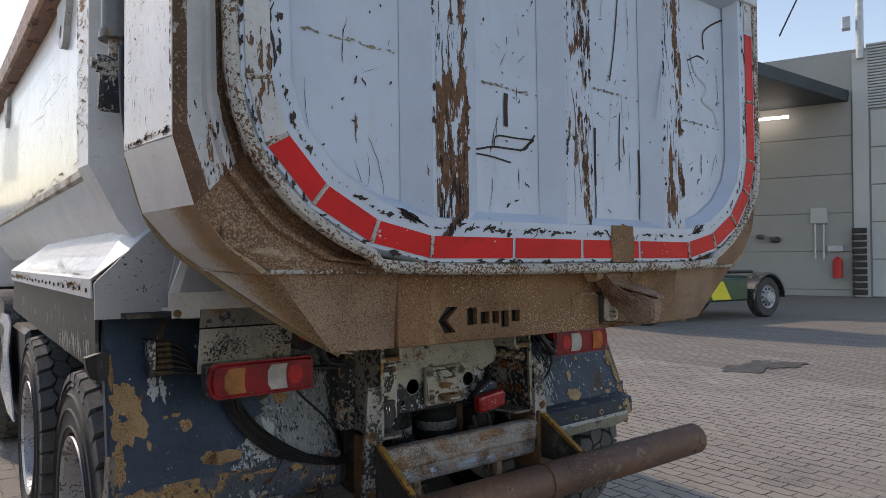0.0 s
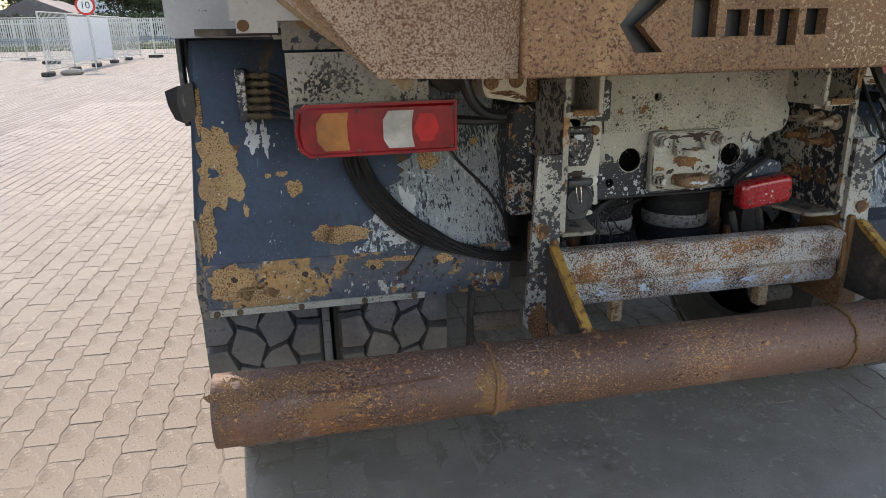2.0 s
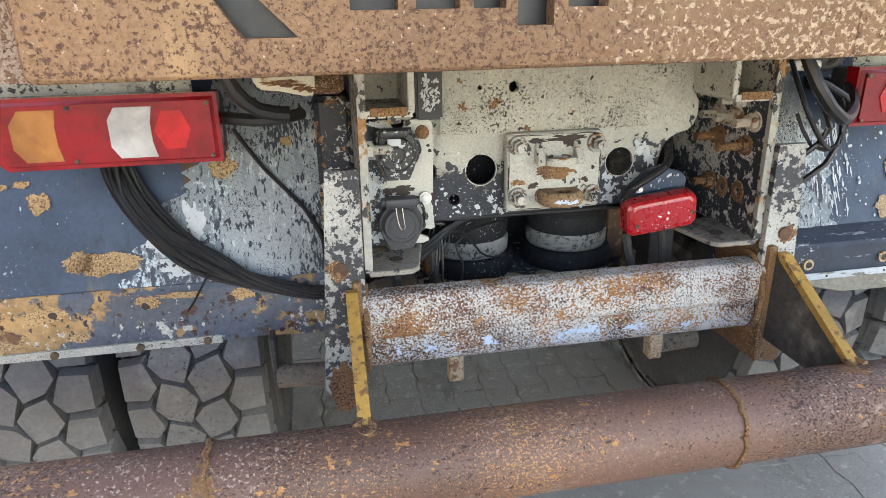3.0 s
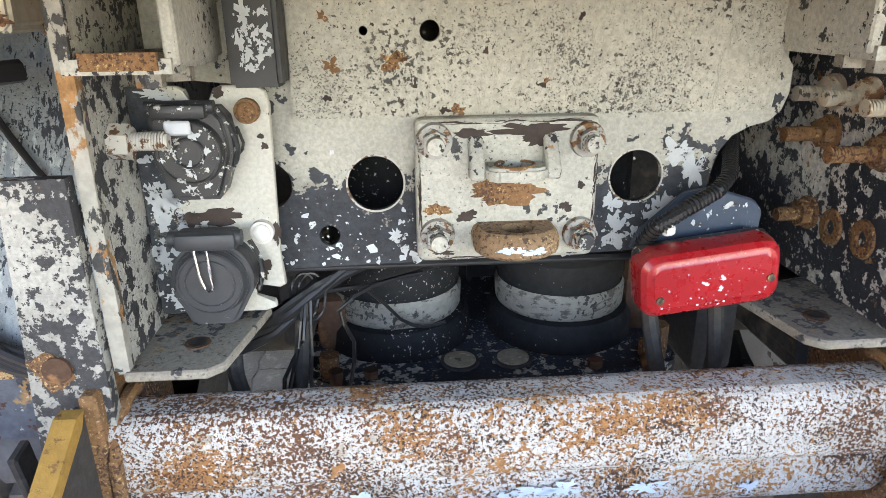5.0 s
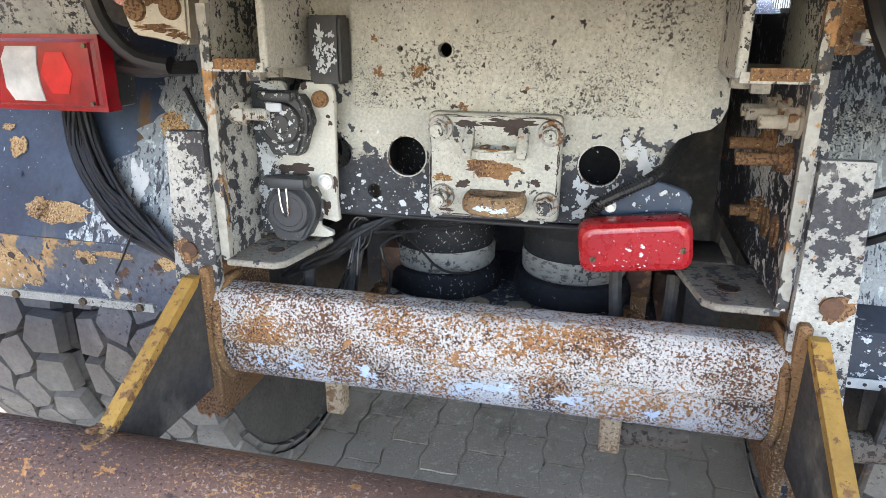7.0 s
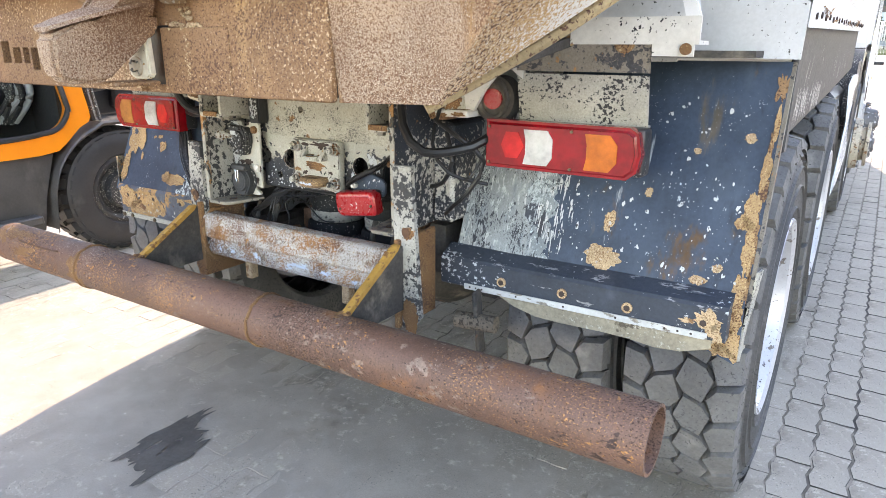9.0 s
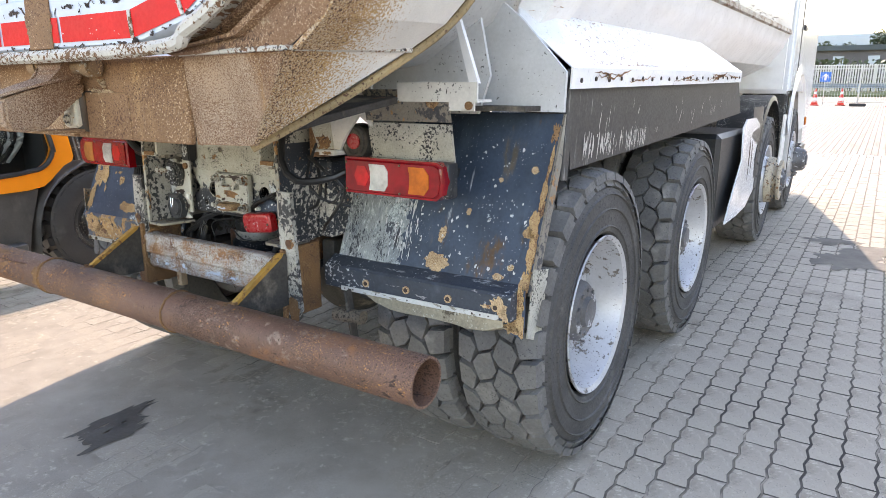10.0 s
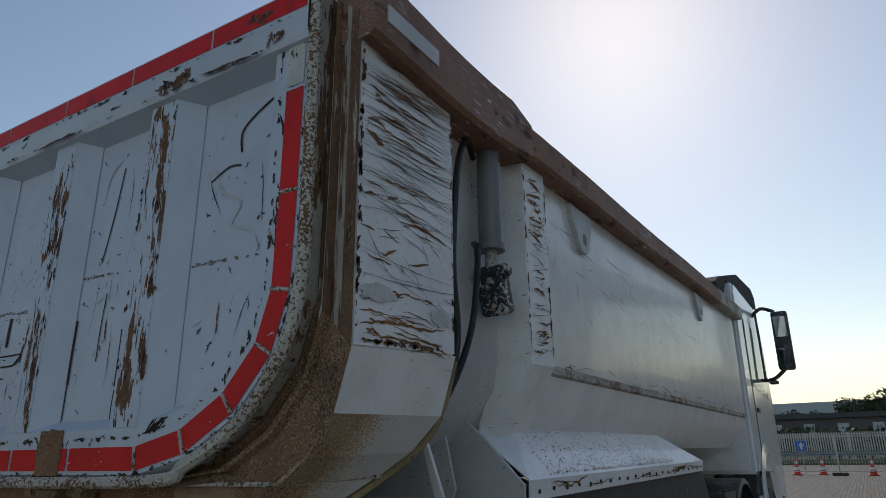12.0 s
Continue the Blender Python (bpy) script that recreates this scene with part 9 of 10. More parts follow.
WALL_AT = Vector((27.43, 8.86, 0))


def wall_m(along, out, z):
    """A pose on the hall's front: metres along it, out from it towards the yard, and up; local y runs along the wall."""
    p = WALL_AT + WD * along + WN * out
    return Matrix.LocRotScale((p.x, p.y, z), Euler((0, 0, math.atan2(-WD.x, WD.y))), None)


hall = thing("industrial_hall", "grey panelled industrial hall with a dark canopy", "building", tuple(WALL_AT), turn=math.degrees(math.atan2(-WD.x, WD.y)))


def hpart(name, bm, mtl, lbl="", parent=None):
    return part(name, bm, mtl, parent or hall, lbl)


bm = bmesh.new()
box(bm, 0.05, 12, -14, 34, 0, 9.9)
hw = hpart("wall", bm, wall_panel, "grey wall of horizontal panels")
for k in range(6):
    for j, (y0, y1) in enumerate(((0.02, 11.0), (11.05, 22.0), (22.05, 33))):
        bm = bmesh.new()
        box(bm, -0.02, 0.05, y0, y1, 0.27 + 1.55 * (k - 1) if k else 0.0, 0.25 + 1.55 * k, 0.012)
        hpart("wall_panel", bm, wall_panel, "", hw)
for k in range(22):
    bm = bmesh.new()
    z = 7.45 + k * 0.118
    prism(bm, [(0.05, z), (-0.05, z + 0.02), (-0.05, z + 0.09), (0.05, z + 0.12)], "y", -14, -0.5)
    hpart("cladding_rib", bm, wall_clad, "", hw)
for k in range(5):
    bm = bmesh.new()
    box(bm, -0.015, 0.05, -5.6, -0.62, 0.03 + 1.475 * k, 1.475 * k + 1.465, 0.01)
    hpart("door_panel", bm, wall_clad, "", hw)
bm = bmesh.new()
box(bm, -0.12, 0.05, -0.55, -0.02, 0.0, 9.7, 0.01)
hpart("pillar", bm, wall_clad)
bm = bmesh.new()
prism(bm, [(0.0, 0.1), (-11.0, 4.6), (-11.0, 30), (0.0, 30)], "z", 7.82, 8.27)
cn = hpart("canopy", bm, canopy_dark, "dark canopy over the yard")
bm = bmesh.new()
cyl(bm, (-0.6, 2.2, 7.35), (-0.6, 6.4, 7.35), 0.06, 10)
hpart("tube_light", bm, tube_glow, "lit tube light", cn)
bm = bmesh.new()
cyl(bm, (-0.3, -0.3, 9.4), (-0.3, -0.3, 17.0), 0.14, 14)
mast = hpart("mast", bm, galv, "grey steel mast")
bm = bmesh.new()
cyl(bm, (-0.3, -0.3, 16.8), (-5.0, 2.1, 9.4), 0.03, 6)
cyl(bm, (-0.3, -0.3, 15.5), (-0.3, -8, 9.6), 0.025, 6)
hpart("stay_cable", bm, black_part, "", mast)
bm = bmesh.new()
box(bm, -0.55, -0.2, 0.0, 0.3, 10.6, 11.1, 0.03)
hpart("lamp_box", bm, galv, "", mast)
bm = bmesh.new()
box(bm, -0.22, -0.02, 0.88, 1.5, 2.95, 3.6, 0.03)
mb = hpart("meter_box", bm, wall_clad, "grey wall box with pipes")
bm = bmesh.new()
for y in (1.03, 1.33):
    cyl(bm, (-0.08, y, 2.95), (-0.08, y, 1.5), 0.04, 8)
box(bm, -0.2, -0.02, 0.35, 0.9, 1.8, 2.05, 0.02)
hpart("wall_pipe", bm, galv, "", mb)
bm = bmesh.new()
cyl(bm, (-0.2, 0.55, 0.75), (-0.2, 0.55, 1.45), 0.17, 16)
cyl(bm, (-0.2, 0.55, 1.45), (-0.2, 0.55, 1.6), 0.17, 16, 0.06)
ext = part("fire_extinguisher", bm, sign_red, hall, "red fire extinguisher on the wall")
bm = bmesh.new()
for k in range(10):
    box(bm, -0.3, -0.02, -0.45, 0.05, 0.1 + 0.27 * k, 0.3 + 0.27 * k, 0.02)
hpart("corner_guard", bm, foot_block, "dark rubber corner guard")
bm = bmesh.new()
box(bm, -0.35, -0.02, 2.6, 3.0, 2.2, 2.45, 0.06)
box(bm, -0.35, -0.02, 3.2, 3.5, 2.35, 2.55, 0.06)
hpart("wall_lamp", bm, black_plastic)

tractor = thing("tractor_unit", "green tractor unit chassis with black mudguards and a yellow panel", "truck", (15.74, 7.62, 0), turn=82.9)
def tpart(n, bm, mtl, l=""):
    return part(n, bm, mtl, tractor, l)
for s in (1, -1):
    for y in (0.0, 4.3):
        bm = bmesh.new()
        lathe(bm, [(-0.06, 0.30), (0.0, 0.32), (0.0, 0.48), (-0.05, 0.52), (-0.25, 0.52), (-0.3, 0.48), (-0.3, 0.30)], 36)
        w = part("wheel", bm, tyre_rubber, tractor, "", pose(s * 1.2, y, 0.52, 0, 0, 0 if s > 0 else 180))
        bm = bmesh.new()
        lathe(bm, [(-0.02, 0.31), (0.005, 0.30), (-0.02, 0.27), (-0.05, 0.24), (-0.02, 0.18), (0.06, 0.14), (0.07, 0.0)], 30)
        part("rim", bm, rim_silver, w)
        bm = bmesh.new()
        for k in range(10):
            a = k * math.tau / 10
            cyl(bm, (-0.01, 0.21 * math.cos(a), 0.21 * math.sin(a)), (-0.03, 0.21 * math.cos(a), 0.21 * math.sin(a)), 0.03, 8)
        stuff(part("rim_hole", bm, black_part, w))
    bm = bmesh.new()
    arc = [(0.68 * math.cos(a), 0.50 + 0.66 * math.sin(a)) for a in [math.pi * (0.0 + k / 12) for k in range(13)]]
    strip(bm, [[(s * 0.85, y, z) for y, z in arc], [(s * 1.24, y, z) for y, z in arc], [(s * 1.25, y * 0.94, z - 0.05) for y, z in arc]])
    tpart("mudguard", bm, black_plastic)
bm = bmesh.new()
box(bm, -1.15, 1.15, 0.75, 3.0, 0.45, 1.02, 0.04)
tpart("tank", bm, green_paint, "dark green side tank")
bm = bmesh.new()
box(bm, -0.5, 0.5, -0.9, 4.5, 0.75, 1.05, 0.02)
tpart("frame", bm, green_paint)
bm = bmesh.new()
prism(bm, [(1.45, 0.50), (2.15, 0.50), (2.35, 0.95), (1.75, 0.95)], "x", 1.152, 1.165)
tpart("yellow_panel", bm, yellow_paint, "yellow panel")
bm = bmesh.new()
prism(bm, [(1.45, 0.50), (2.15, 0.50), (2.35, 0.95), (1.75, 0.95)], "x", -1.152, -1.165)
tpart("yellow_panel", bm, yellow_paint, "yellow panel")
bm = bmesh.new()
box(bm, -0.45, 0.45, -0.5, 0.5, 1.12, 1.2, 0.03)
box(bm, -0.7, 0.7, 1.0, 2.6, 1.04, 1.1, 0.03)
tpart("fifth_wheel", bm, black_part)
bm = bmesh.new()
box(bm, -1.24, 1.24, 3.7, 5.9, 1.15, 3.6, 0.12, 3)
tpart("cab", bm, green_paint)

# ---- far side of the yard ----
FENCE_Y = 60.0
bm = bmesh.new()
for k in range(700):
    x = -62 + k * 0.17
    box(bm, x - 0.04, x + 0.04, FENCE_Y - 0.02, FENCE_Y + 0.02, 0.38, 2.36)
for z in (0.7, 2.05):
    box(bm, -62, 56, FENCE_Y + 0.02, FENCE_Y + 0.06, z - 0.05, z + 0.05)
for x in range(-62, 57, 3):
    box(bm, x - 0.06, x + 0.06, FENCE_Y + 0.02, FENCE_Y + 0.14, 0.2, 2.3)
ob = part("palisade_fence", bm, fence_white, None)
tagged(ob, "long pale palisade fence behind the yard", "fence", kind="stuff")
bm = bmesh.new()
prism(bm, [(0, 0.62), (0.08, 0.70), (0.0, 0.78), (0.08, 0.86), (0, 0.95), (0.03, 0.95), (0.11, 0.86), (0.03, 0.78), (0.11, 0.70), (0.03, 0.62)], "x", -60, 55)
for x in range(-60, 55, 4):
    box(bm, x, x + 0.1, 0.05, 0.15, 0.2, 0.9)
bmesh.ops.translate(bm, verts=bm.verts, vec=(0, FENCE_Y - 1.4, 0))
ob = part("guard_rail", bm, guard_rail, None)
tagged(ob, "grey steel guard rail in front of the fence", "guard rail")
bm = bmesh.new()
prism(bm, [(FENCE_Y - 3.0, -0.05), (FENCE_Y - 3.0, 0.12), (FENCE_Y - 1.6, 0.3), (FENCE_Y + 80, 0.5), (FENCE_Y + 80, -0.05)], "x", -90, 90)
ob = part("verge", bm, verge, None)
tagged(ob, "grassy verge behind the fence", "verge", kind="structure")


def site_panel(x, y, turn, sheet=False):
    t = thing("site_fence_panel", "galvanised mesh site fence panel on a block foot", "fence panel", (x, y, -0.006), "site fence panels", turn=turn)
    W = 3.02
    bm = bmesh.new()
    for px in (0.0, W):
        cyl(bm, (px, 0, 0.05), (px, 0, 2.0), 0.024, 8)
    for pz in (0.2, 1.98):
        cyl(bm, (0, 0, pz), (W, 0, pz), 0.018, 6)
    part("tube_frame", bm, fence_white, t)
    bm = bmesh.new()
    for k in range(1, 24):
        cyl(bm, (k * 0.126, 0, 0.2), (k * 0.126, 0, 1.98), 0.006, 4)
    for k in range(1, 6):
        cyl(bm, (0, 0, 0.2 + k * 0.3), (W, 0, 0.2 + k * 0.3), 0.004, 4)
    stuff(part("wire_mesh", bm, fence_white, t))
    if sheet:
        bm = bmesh.new()
        box(bm, 0.1, W - 0.1, -0.02, -0.012, 0.3, 1.9)
        part("sheet", bm, plain_white, t, "white sheeting")
    bm = bmesh.new()
    box(bm, -0.36, 0.36, -0.12, 0.12, 0.0, 0.14, 0.03)
    part("block_foot", bm, foot_block, t)
    return t


for k in range(9):
    site_panel(-23.6 + 3.05 * k, 37.0 + 0.12 * k, 1)
for k in range(5):
    site_panel(-8.9 - 0.06 * k, 22.8 + 3.05 * k, 91, k in (1, 2))
for k in range(4):
    site_panel(-21 + 3.05 * k, 31 + 0.5 * k, 9)
bm = bmesh.new()
bmesh.ops.create_icosphere(bm, subdivisions=2, radius=0.25, matrix=Matrix.LocRotScale((-8.3, 23.2, 0.08), None, (1.5, 0.8, 0.5)))
ob = part("stone_block", bm, paver_concrete, None)
tagged(ob, "rough grey stone block beside the fence foot", "stone")


def traffic_cone(x, y):
    t = thing("traffic_cone", "red and white traffic cone on paving", "traffic cone", (x, y, -0.006), "traffic cones")
    bm = bmesh.new()
    box(bm, -0.24, 0.24, -0.24, 0.24, 0, 0.05, 0.02)
    part("foot", bm, cone_red, t)
    for i, (z0, z1, mtl) in enumerate(((0.05, 0.24, cone_red), (0.24, 0.40, plain_white), (0.40, 0.56, cone_red), (0.56, 0.70, plain_white), (0.70, 0.85, cone_red))):
        bm = bmesh.new()
        r = lambda z: 0.17 - 0.16 * z
        cyl(bm, (0, 0, z0), (0, 0, z1), r(z0), 16, r(z1))
        part("band", bm, mtl, t)


for x, y in ((-2.5, 37.0), (-1.15, 38.6), (0.02, 38.96), (2.2, 38.2), (4.9, 37.6)):
    traffic_cone(x, y)
def road_sign(x, y):
    bs = thing("road_sign", "blue road sign with a white arrow", "sign", (x, y, 0), "road signs")
    bm = bmesh.new()
    cyl(bm, (0, 0, 0), (0, 0, 1.7), 0.025, 8)
    part("post", bm, galv, bs)
    bm = bmesh.new()
    box(bm, -0.25, 0.25, -0.06, -0.04, 1.18, 1.68, 0.01)
    part("plate", bm, sign_blue, bs)
    bm = bmesh.new()
    prism(bm, [(-0.05, 1.25), (0.05, 1.25), (0.05, 1.45), (0.14, 1.45), (0, 1.62), (-0.14, 1.45), (-0.05, 1.45)], "y", -0.068, -0.061)
    part("arrow", bm, plain_white, bs)


road_sign(-3.78, 36.9)
road_sign(-0.85, 39.6)
sg = thing("speed_sign", "round white speed sign with a red ring", "sign", (-8.35, 26.2, -0.85))
bm = bmesh.new()
cyl(bm, (0, 0.03, 0.85), (0, 0.03, 3.4), 0.03, 8)
part("post", bm, galv, sg)
bm = bmesh.new()
cyl(bm, (0, -0.02, 3.1), (0, 0.0, 3.1), 0.34, 36)
part("ring", bm, sign_red, sg)
bm = bmesh.new()
cyl(bm, (0, -0.028, 3.1), (0, -0.02, 3.1), 0.26, 36)
part("disc", bm, plain_white, sg)
cu = bpy.data.curves.new("digits", "FONT")
cu.body, cu.size, cu.align_x, cu.align_y, cu.extrude = "10", 0.34, "CENTER", "CENTER", 0.004
tmp = new("digits", cu)
bpy.context.view_layer.update()
me = bpy.data.meshes.new_from_object(tmp.evaluated_get(bpy.context.evaluated_depsgraph_get()))
bpy.data.objects.remove(tmp)
me.materials.clear()
me.materials.append(black_plastic)
part("digits", me, None, sg, "black number 10", pose(0, -0.034, 3.1, 90, 0, 0))

# far buildings
fb = thing("far_building", "long low dark brick building with a flat roof", "building", (-8, 88, 0))
bm = bmesh.new()
box(bm, -7.5, 36, 0, 10, 0, 4.3)
part("wall", bm, far_brick, fb)
bm = bmesh.new()
box(bm, -8, 36.5, -0.6, 10.5, 4.3, 4.85)
part("roof_edge", bm, canopy_dark, fb)
for k in range(12):
    bm = bmesh.new()
    box(bm, -6 + 3.4 * k, -4.9 + 3.4 * k, -0.08, 0.05, 2.6, 3.7)
    part("window", bm, far_roof, fb)
for x in (-5, -3.6):
    bm = bmesh.new()
    box(bm, x, x + 0.8, 4, 5, 4.85, 5.7, 0.05)
    part("roof_unit", bm, far_brick, fb)
hb = thing("far_hall", "pale blue-grey warehouse roof in the distance", "building", (-14, 150, 0))
bm = bmesh.new()
box(bm, -40, 34, 0, 30, 0, 9.3)
part("wall", bm, far_roof, hb)
hs = thing("far_house", "small far house with a dark pitched roof", "building", (-26, 74, 0))
bm = bmesh.new()
prism(bm, [(-6, 0), (6, 0), (6, 2.2), (0, 4.6), (-6, 2.2)], "y", 0, 10)
part("wall", bm, far_brick, hs)


def tree(x, y, h, spread, seed):
    rt = random.Random(seed)
    t = thing("tree", "dark green leafy tree in the distance", "tree", (x, y, 0), "far trees")
    bm = bmesh.new()
    cyl(bm, (0, 0, 0), (0, 0, h * 0.5), 0.035 * h, 10, 0.018 * h)
    tips = []
    for k in range(9):
        a = k * 2.4
        tip = (spread * 0.6 * math.cos(a) * rt.uniform(0.6, 1), spread * 0.6 * math.sin(a), h * rt.uniform(0.55, 0.9))
        sweep(bm, [(0, 0, h * 0.3), (tip[0] * 0.4, tip[1] * 0.4, h * 0.5), tip], 0.01 * h, 5)
        tips.append(tip)
    part("trunk", bm, bark, t)
    verts, faces = [], []
    for cxyz in tips + [(rt.uniform(-1, 1) * spread * 0.7, rt.uniform(-1, 1) * spread * 0.7, h * rt.uniform(0.4, 0.95)) for _ in range(16)]:
        rad = spread * rt.uniform(0.2, 0.42)
        for _ in range(150):
            d = Vector((rt.gauss(0, 1), rt.gauss(0, 1), rt.gauss(0, 0.8))).normalized() * rad * rt.uniform(0.35, 1.0) ** 0.5
            p = Vector(cxyz) + d
            u = Vector((rt.gauss(0, 1), rt.gauss(0, 1), rt.gauss(0, 1))).normalized()
            v = u.cross(Vector((rt.gauss(0, 1), rt.gauss(0, 1), rt.gauss(0, 1)))).normalized()
            sz = rt.uniform(0.10, 0.24)
            i = len(verts)
            verts += [p - u * sz, p + v * sz * 0.6, p + u * sz, p - v * sz * 0.6]
            faces.append((i, i + 1, i + 2, i + 3))
    me = bpy.data.meshes.new("crown")
    me.from_pydata(verts, [], faces)
    me.materials.append(leaf)
    part("crown", me, None, t)


for i, (x, y, h, sp) in enumerate(((-23, 96, 8.2, 4.0), (-19.5, 98, 7.6, 3.6), (-16.5, 95, 6.2, 3.0), (-28, 92, 8.6, 4.2), (-34, 94, 8.8, 4.4), (-7.5, 104, 5.4, 2.7), (-4.6, 102, 5.6, 2.8), (-1.8, 103, 5.2, 2.5), (2.4, 101, 7.2, 3.3), (5.6, 99, 7.6, 3.5), (9.5, 98, 8.0, 3.8), (14, 96, 8.6, 4.2), (19, 98, 9, 4.4), (-41, 96, 9, 4.5))):
    tree(x, y, h, sp, 100 + i)
# hedge
rt = random.Random(77)
verts, faces = [], []
for _ in range(9000):
    p = Vector((rt.uniform(-65, 55), FENCE_Y + 3 + rt.gauss(0, 0.8), 0.3 + 2.5 * rt.random() ** 0.8))
    u = Vector((rt.gauss(0, 1), rt.gauss(0, 1), rt.gauss(0, 1))).normalized()
    v = u.cross(Vector((rt.gauss(0, 1), rt.gauss(0, 1), rt.gauss(0, 1)))).normalized()
    sz = rt.uniform(0.12, 0.35)
    i = len(verts)
    verts += [p - u * sz, p + v * sz * 0.6, p + u * sz, p - v * sz * 0.6]
    faces.append((i, i + 1, i + 2, i + 3))
me = bpy.data.meshes.new("hedge")
me.from_pydata(verts, [], faces)
me.materials.append(leaf)
tagged(new("hedge", me), "low green hedge behind the fence", "hedge", kind="stuff")

# ---- ground and paving ----
def paving_far():
    """Far paving: rows of blocks with dark joints, as colour and relief on the one ground sheet."""
    m = joint_sand.copy()
    m.name = "ground_paving"
    n, l = m.node_tree.nodes, m.node_tree.links
    bsdf = n["Principled BSDF"]
    src = bsdf.inputs["Base Color"].links[0].from_socket
    co = n.new("ShaderNodeTexCoord")
    mp = n.new("ShaderNodeMapping")
    mp.inputs["Rotation"].default_value = (0, 0, radians(90))
    l.new(co.outputs["Object"], mp.inputs[0])
    br = n.new("ShaderNodeTexBrick")
    br.inputs["Scale"].default_value = 1.0
    br.inputs["Brick Width"].default_value, br.inputs["Row Height"].default_value = 0.225, 0.1125
    br.inputs["Mortar Size"].default_value = 0.009
    br.inputs["Color1"].default_value, br.inputs["Color2"].default_value = (0.35, 0.307, 0.255, 1), (0.30, 0.262, 0.217, 1)
    br.inputs["Mortar"].default_value = (0.09, 0.077, 0.06, 1)
    l.new(mp.outputs[0], br.inputs["Vector"])
    mix = n.new("ShaderNodeMix")
    mix.data_type = "RGBA"
    mix.inputs[0].default_value = 0.85
    l.new(src, mix.inputs[6])
    l.new(br.outputs["Color"], mix.inputs[7])
    l.new(mix.outputs[2], bsdf.inputs["Base Color"])
    # rows that have taken up dirt run away along the lanes
    mp2 = n.new("ShaderNodeMapping")
    mp2.inputs["Scale"].default_value = (8.9, 0.5, 1)
    l.new(co.outputs["Object"], mp2.inputs[0])
    nz = n.new("ShaderNodeTexNoise")
    nz.inputs["Scale"].default_value, nz.inputs["Detail"].default_value = 1.0, 3.0
    l.new(mp2.outputs[0], nz.inputs["Vector"])
    rng_node = n.new("ShaderNodeMapRange")
    l.new(nz.outputs["Fac"], rng_node.inputs[0])
    rng_node.inputs[1].default_value, rng_node.inputs[2].default_value, rng_node.inputs[4].default_value = 0.42, 0.62, 0.5
    mix2 = n.new("ShaderNodeMix")
    mix2.data_type = "RGBA"
    l.new(rng_node.outputs[0], mix2.inputs[0])
    l.new(mix.outputs[2], mix2.inputs[6])
    mix2.inputs[7].default_value = (0.14, 0.12, 0.1, 1)
    l.new(mix2.outputs[2], bsdf.inputs["Base Color"])
    return m


bm = bmesh.new()
face(bm, [(-2500, -2500, -0.007), (2500, -2500, -0.007), (2500, 2500, -0.007), (-2500, 2500, -0.007)])
ground = part("ground", bm, paving_far(), None)
tagged(ground, "block-paved yard reaching to the horizon", "ground", kind="structure")
PW, PL = 0.1125, 0.225
rp = random.Random(2)


def paver_outline(g):
    """One interlocking block about its middle: serrated long edges, slightly bent ends; g is half the joint."""
    hx, hy, t = PW / 2 - g, PL / 2 - g, 0.009
    def wave(y):
        f = (y / (PL / 2)) % 1.0
        return t * (abs(f - 0.5) * 4 - 1)
    ys = [-hy, -PL * 0.375, -PL * 0.25, -PL * 0.125, 0, PL * 0.125, PL * 0.25, PL * 0.375, hy]
    rt_side = [(hx + wave(y) * 0.6, y) for y in ys]
    lf_side = [(-hx + wave(y) * 0.6, y) for y in ys[::-1]]
    return rt_side + [(0.015, hy - 0.003), (-0.015, hy + 0.002)] + lf_side + [(-0.015, -hy + 0.002), (0.015, -hy - 0.003)]


OUT, OUT_OPEN = paver_outline(0.0021), paver_outline(0.0036)
NP = len(OUT)


def paver_geo(cx, cy, dz, tx, ty, outline=OUT):
    vs = []
    for z, f in ((-0.012, 1.0), (-0.0015, 0.995), (0.0, 0.975)):
        for x, y in outline:
            vs.append((cx + x * f, cy + y * (1 - (1 - f) * 0.5), z + dz + tx * x + ty * y))
    fs = []
    for r in range(2):
        for i in range(NP):
            j = (i + 1) % NP
            fs.append((r * NP + i, r * NP + j, (r + 1) * NP + j, (r + 1) * NP + i))
    fs.append(tuple(range(2 * NP, 3 * NP)))
    return vs, fs


def paver_mesh(name, vs, fs, joint):
    """Blocks with their chamfers full of joint sand or dirt."""
    me = bpy.data.meshes.new(name)
    me.from_pydata(vs, [], fs)
    me.materials.append(paver_concrete)
    me.materials.append(joint)
    for k, p in enumerate(me.polygons):
        p.material_index = 0 if k % (2 * NP + 1) == 2 * NP else 1
    return me


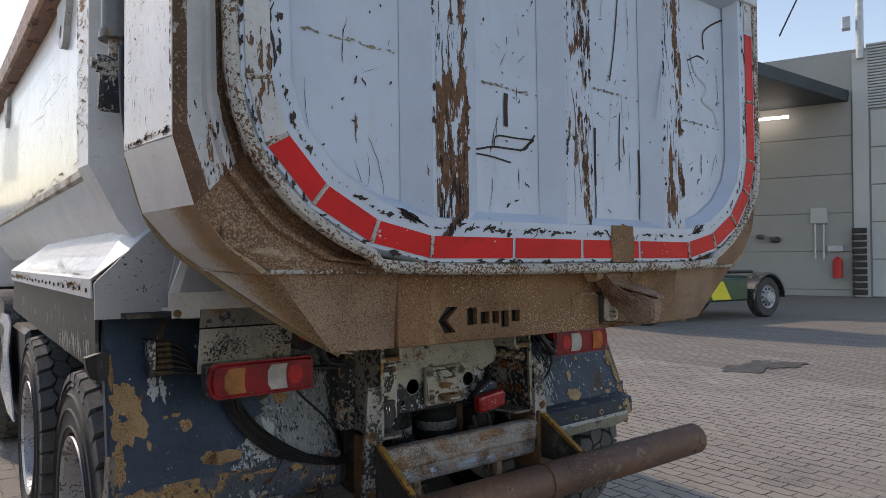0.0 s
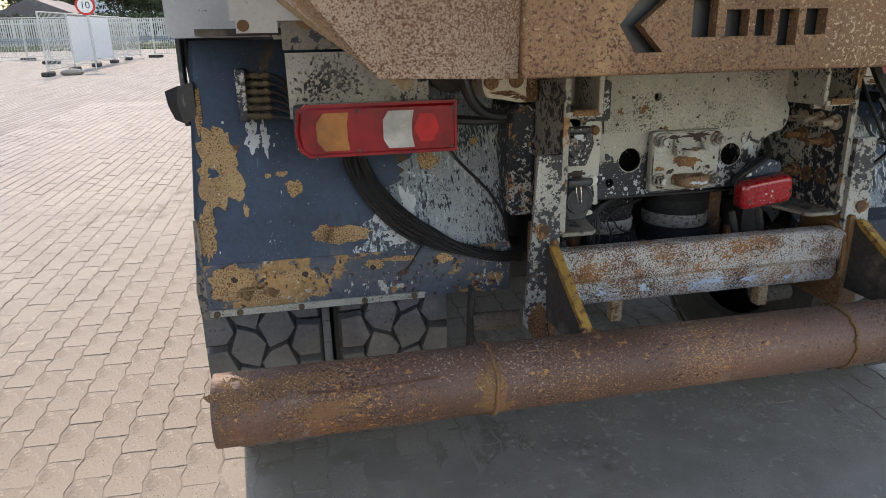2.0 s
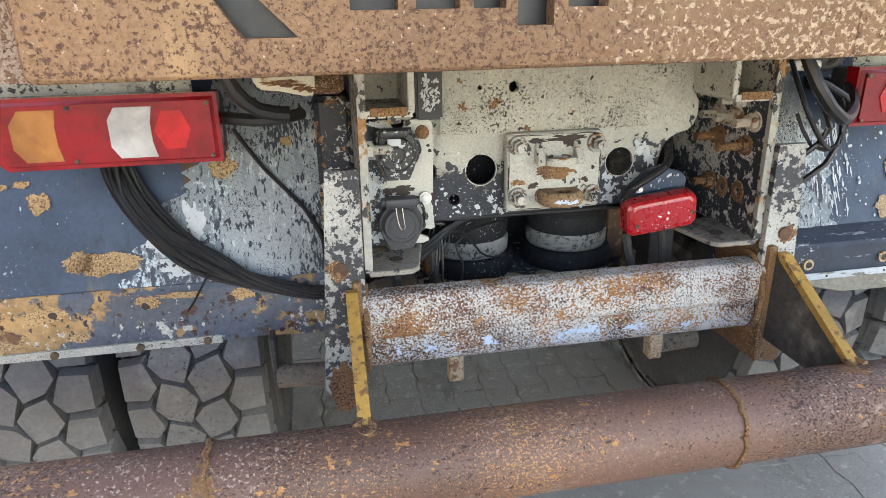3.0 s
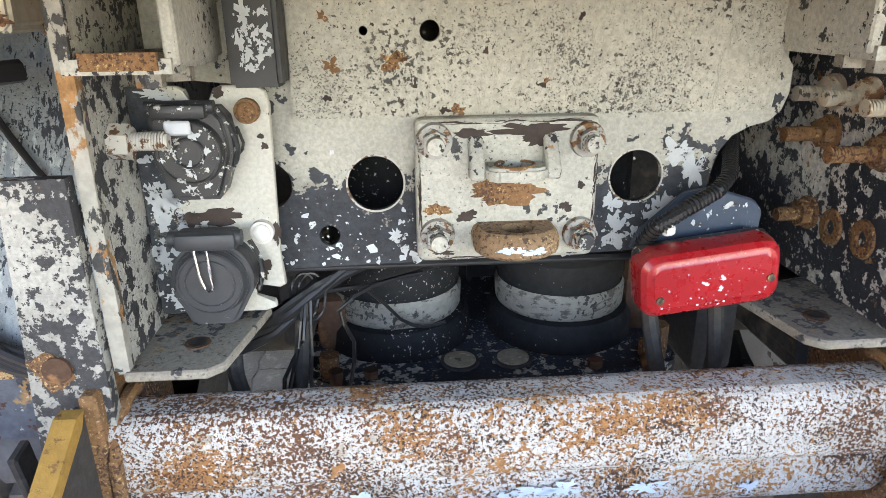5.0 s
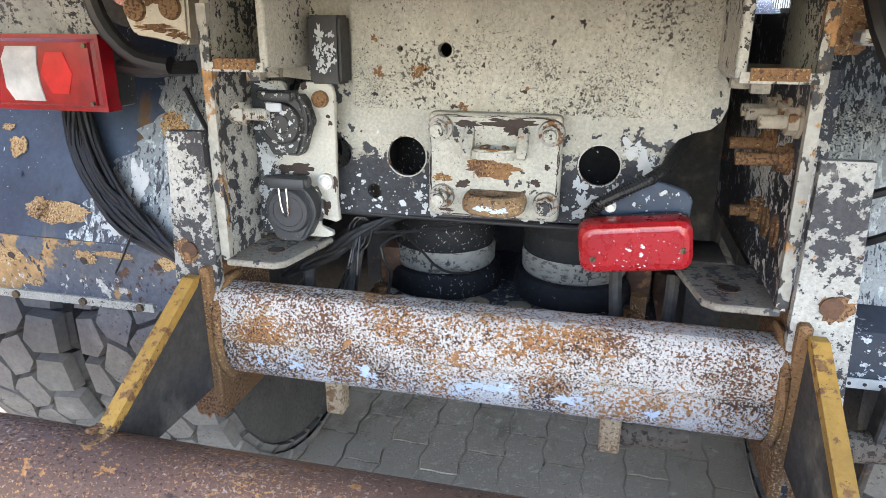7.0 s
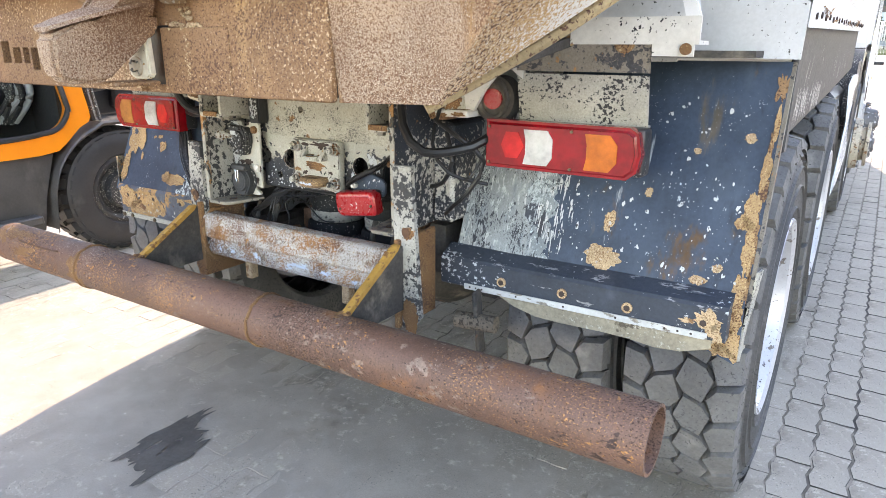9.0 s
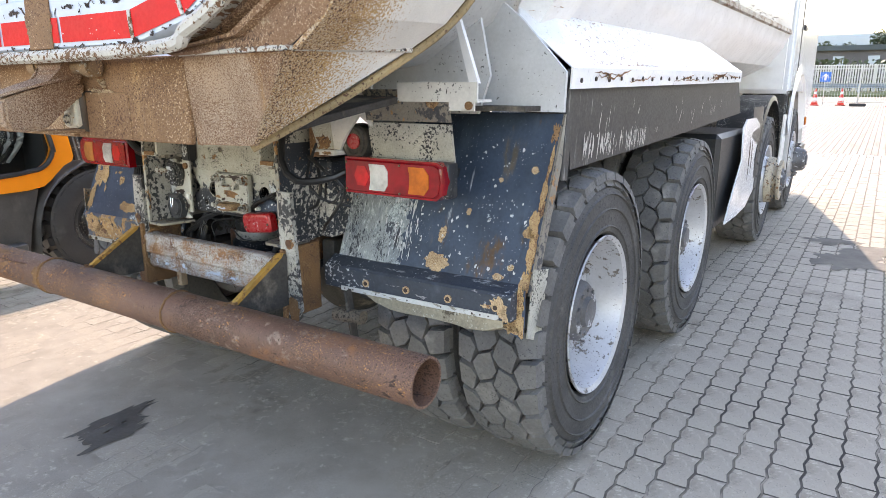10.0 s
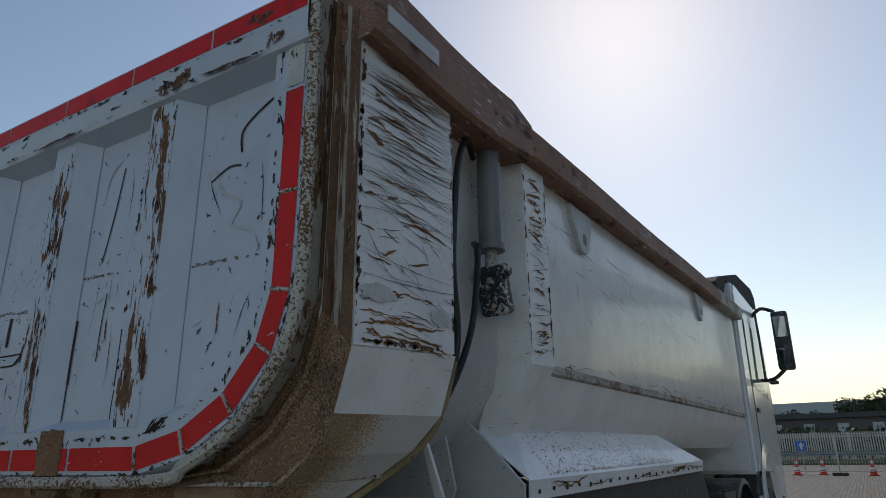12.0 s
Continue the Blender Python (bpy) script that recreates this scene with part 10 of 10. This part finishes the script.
pv, pv_dirty = paver_mesh("paver", *paver_geo(0, 0, 0, 0, 0), joint_sand), paver_mesh("paver", *paver_geo(0, 0, 0, 0, 0, OUT_OPEN), joint_dirt)
pavement = thing("pavement", "worn grey-beige interlocking concrete block paving", "paving", kind="structure")
fields = {False: ([], []), True: ([], [])}
count = 0
for i in range(-52, 62):
    for j in range(-16, 62):
        cx, cy = i * PW, j * PL + (PL / 2 if i % 2 else 0)
        if cy < -2.6 or cy > 13 or (cy > 7 and abs(cx) > 5):
            continue
        dz, tx, ty = rp.uniform(-0.0012, 0.0008), rp.uniform(-0.008, 0.008), rp.uniform(-0.006, 0.006)
        near = (1.24 < cx < 2.5 and 0.3 < cy < 2.9) or (-2.25 < cx < -1.26 and 0.25 < cy < 2.9)
        if near and count < 298:
            count += 1
            part("paver", pv_dirty if cx > 0 else pv, None, pavement, "", Matrix.Translation((cx, cy, dz)) @ pose(0, 0, 0, math.degrees(ty), -math.degrees(tx), 0))
            continue
        dirty = cx > 1.15 + 0.25 * math.sin(cy * 1.3) and cy > -0.2 or (cx < -2.2 - 0.3 * math.sin(cy * 0.9) and cy > 4.5)
        vs, fs = paver_geo(cx, cy, dz, tx, ty, OUT_OPEN if dirty else OUT)
        verts, faces = fields[dirty]
        k = len(verts)
        verts += vs
        faces += [tuple(q + k for q in f) for f in fs]
bm = bmesh.new()
for x0, x1, y0, y1 in ((-5.88, 6.9, -2.65, 7.0), (-5.0, 5.0, 7.0, 13.0)):
    face(bm, [(x0, y0, -0.003), (x1, y0, -0.003), (x1, y1, -0.003), (x0, y1, -0.003)])
part("joint_bed", bm, joint_sand, pavement, "sandy and dirty joints between the blocks")
for dirty, joint in ((False, joint_sand), (True, joint_dirt)):
    stuff(part("paver_field", paver_mesh("paver_field", *fields[dirty], joint), None, pavement))
# sand swept into the joints where the truck stands, nearly flush with the blocks
bm = bmesh.new()
nx, ny = 92, 84
rows = []
for j in range(ny + 1):
    y = -2.62 + 3.3 * j / ny
    row = []
    for i in range(nx + 1):
        x = -2.5 + 3.7 * i / nx
        rim = min(i, nx - i, j + 12, ny - j) / 12
        h = 0.0006 + 0.0022 * noise.noise(Vector((x * 1.5, y * 1.5, 3.0))) + 0.0007 * noise.noise(Vector((x * 9, y * 9, 7.0)))
        row.append((x, y, h - 0.004 * max(0.0, 1 - rim)))
    rows.append(row)
strip(bm, rows)
stuff(part("swept_sand", bm, sand_film, pavement, "grey-beige sand swept over the joints"))
rr = random.Random(8)
for nm, spots in (("oil_stain", ((-0.560, -0.24, 0.034, 0.20), (-0.420, -0.32, 0.050, 0.14), (-0.50, -0.20, 0.055, 0.05), (-0.49, -0.38, 0.05, 0.06), (-0.50, -0.29, 0.03, 0.06))), ("oil_stain", ((1.95, 4.3, 0.22, 0.3), (2.1, 4.7, 0.2, 0.25), (1.8, 5.0, 0.2, 0.12))), ("oil_stain", ((7.4, 2.6, 0.6, 0.3), (7.9, 2.4, 0.4, 0.2)))):
    bm = bmesh.new()
    for i, (a, b, ra, rb) in enumerate(spots):
        blob(bm, lambda p, q: (p, q, 0.004 + 0.0006 * i), a, b, ra, rb, rr, 0.5, 40)
    ob = part(nm, bm, oil_stain, None)
    tagged(ob, "dark oil stain on the paving", "stain", kind="structure")
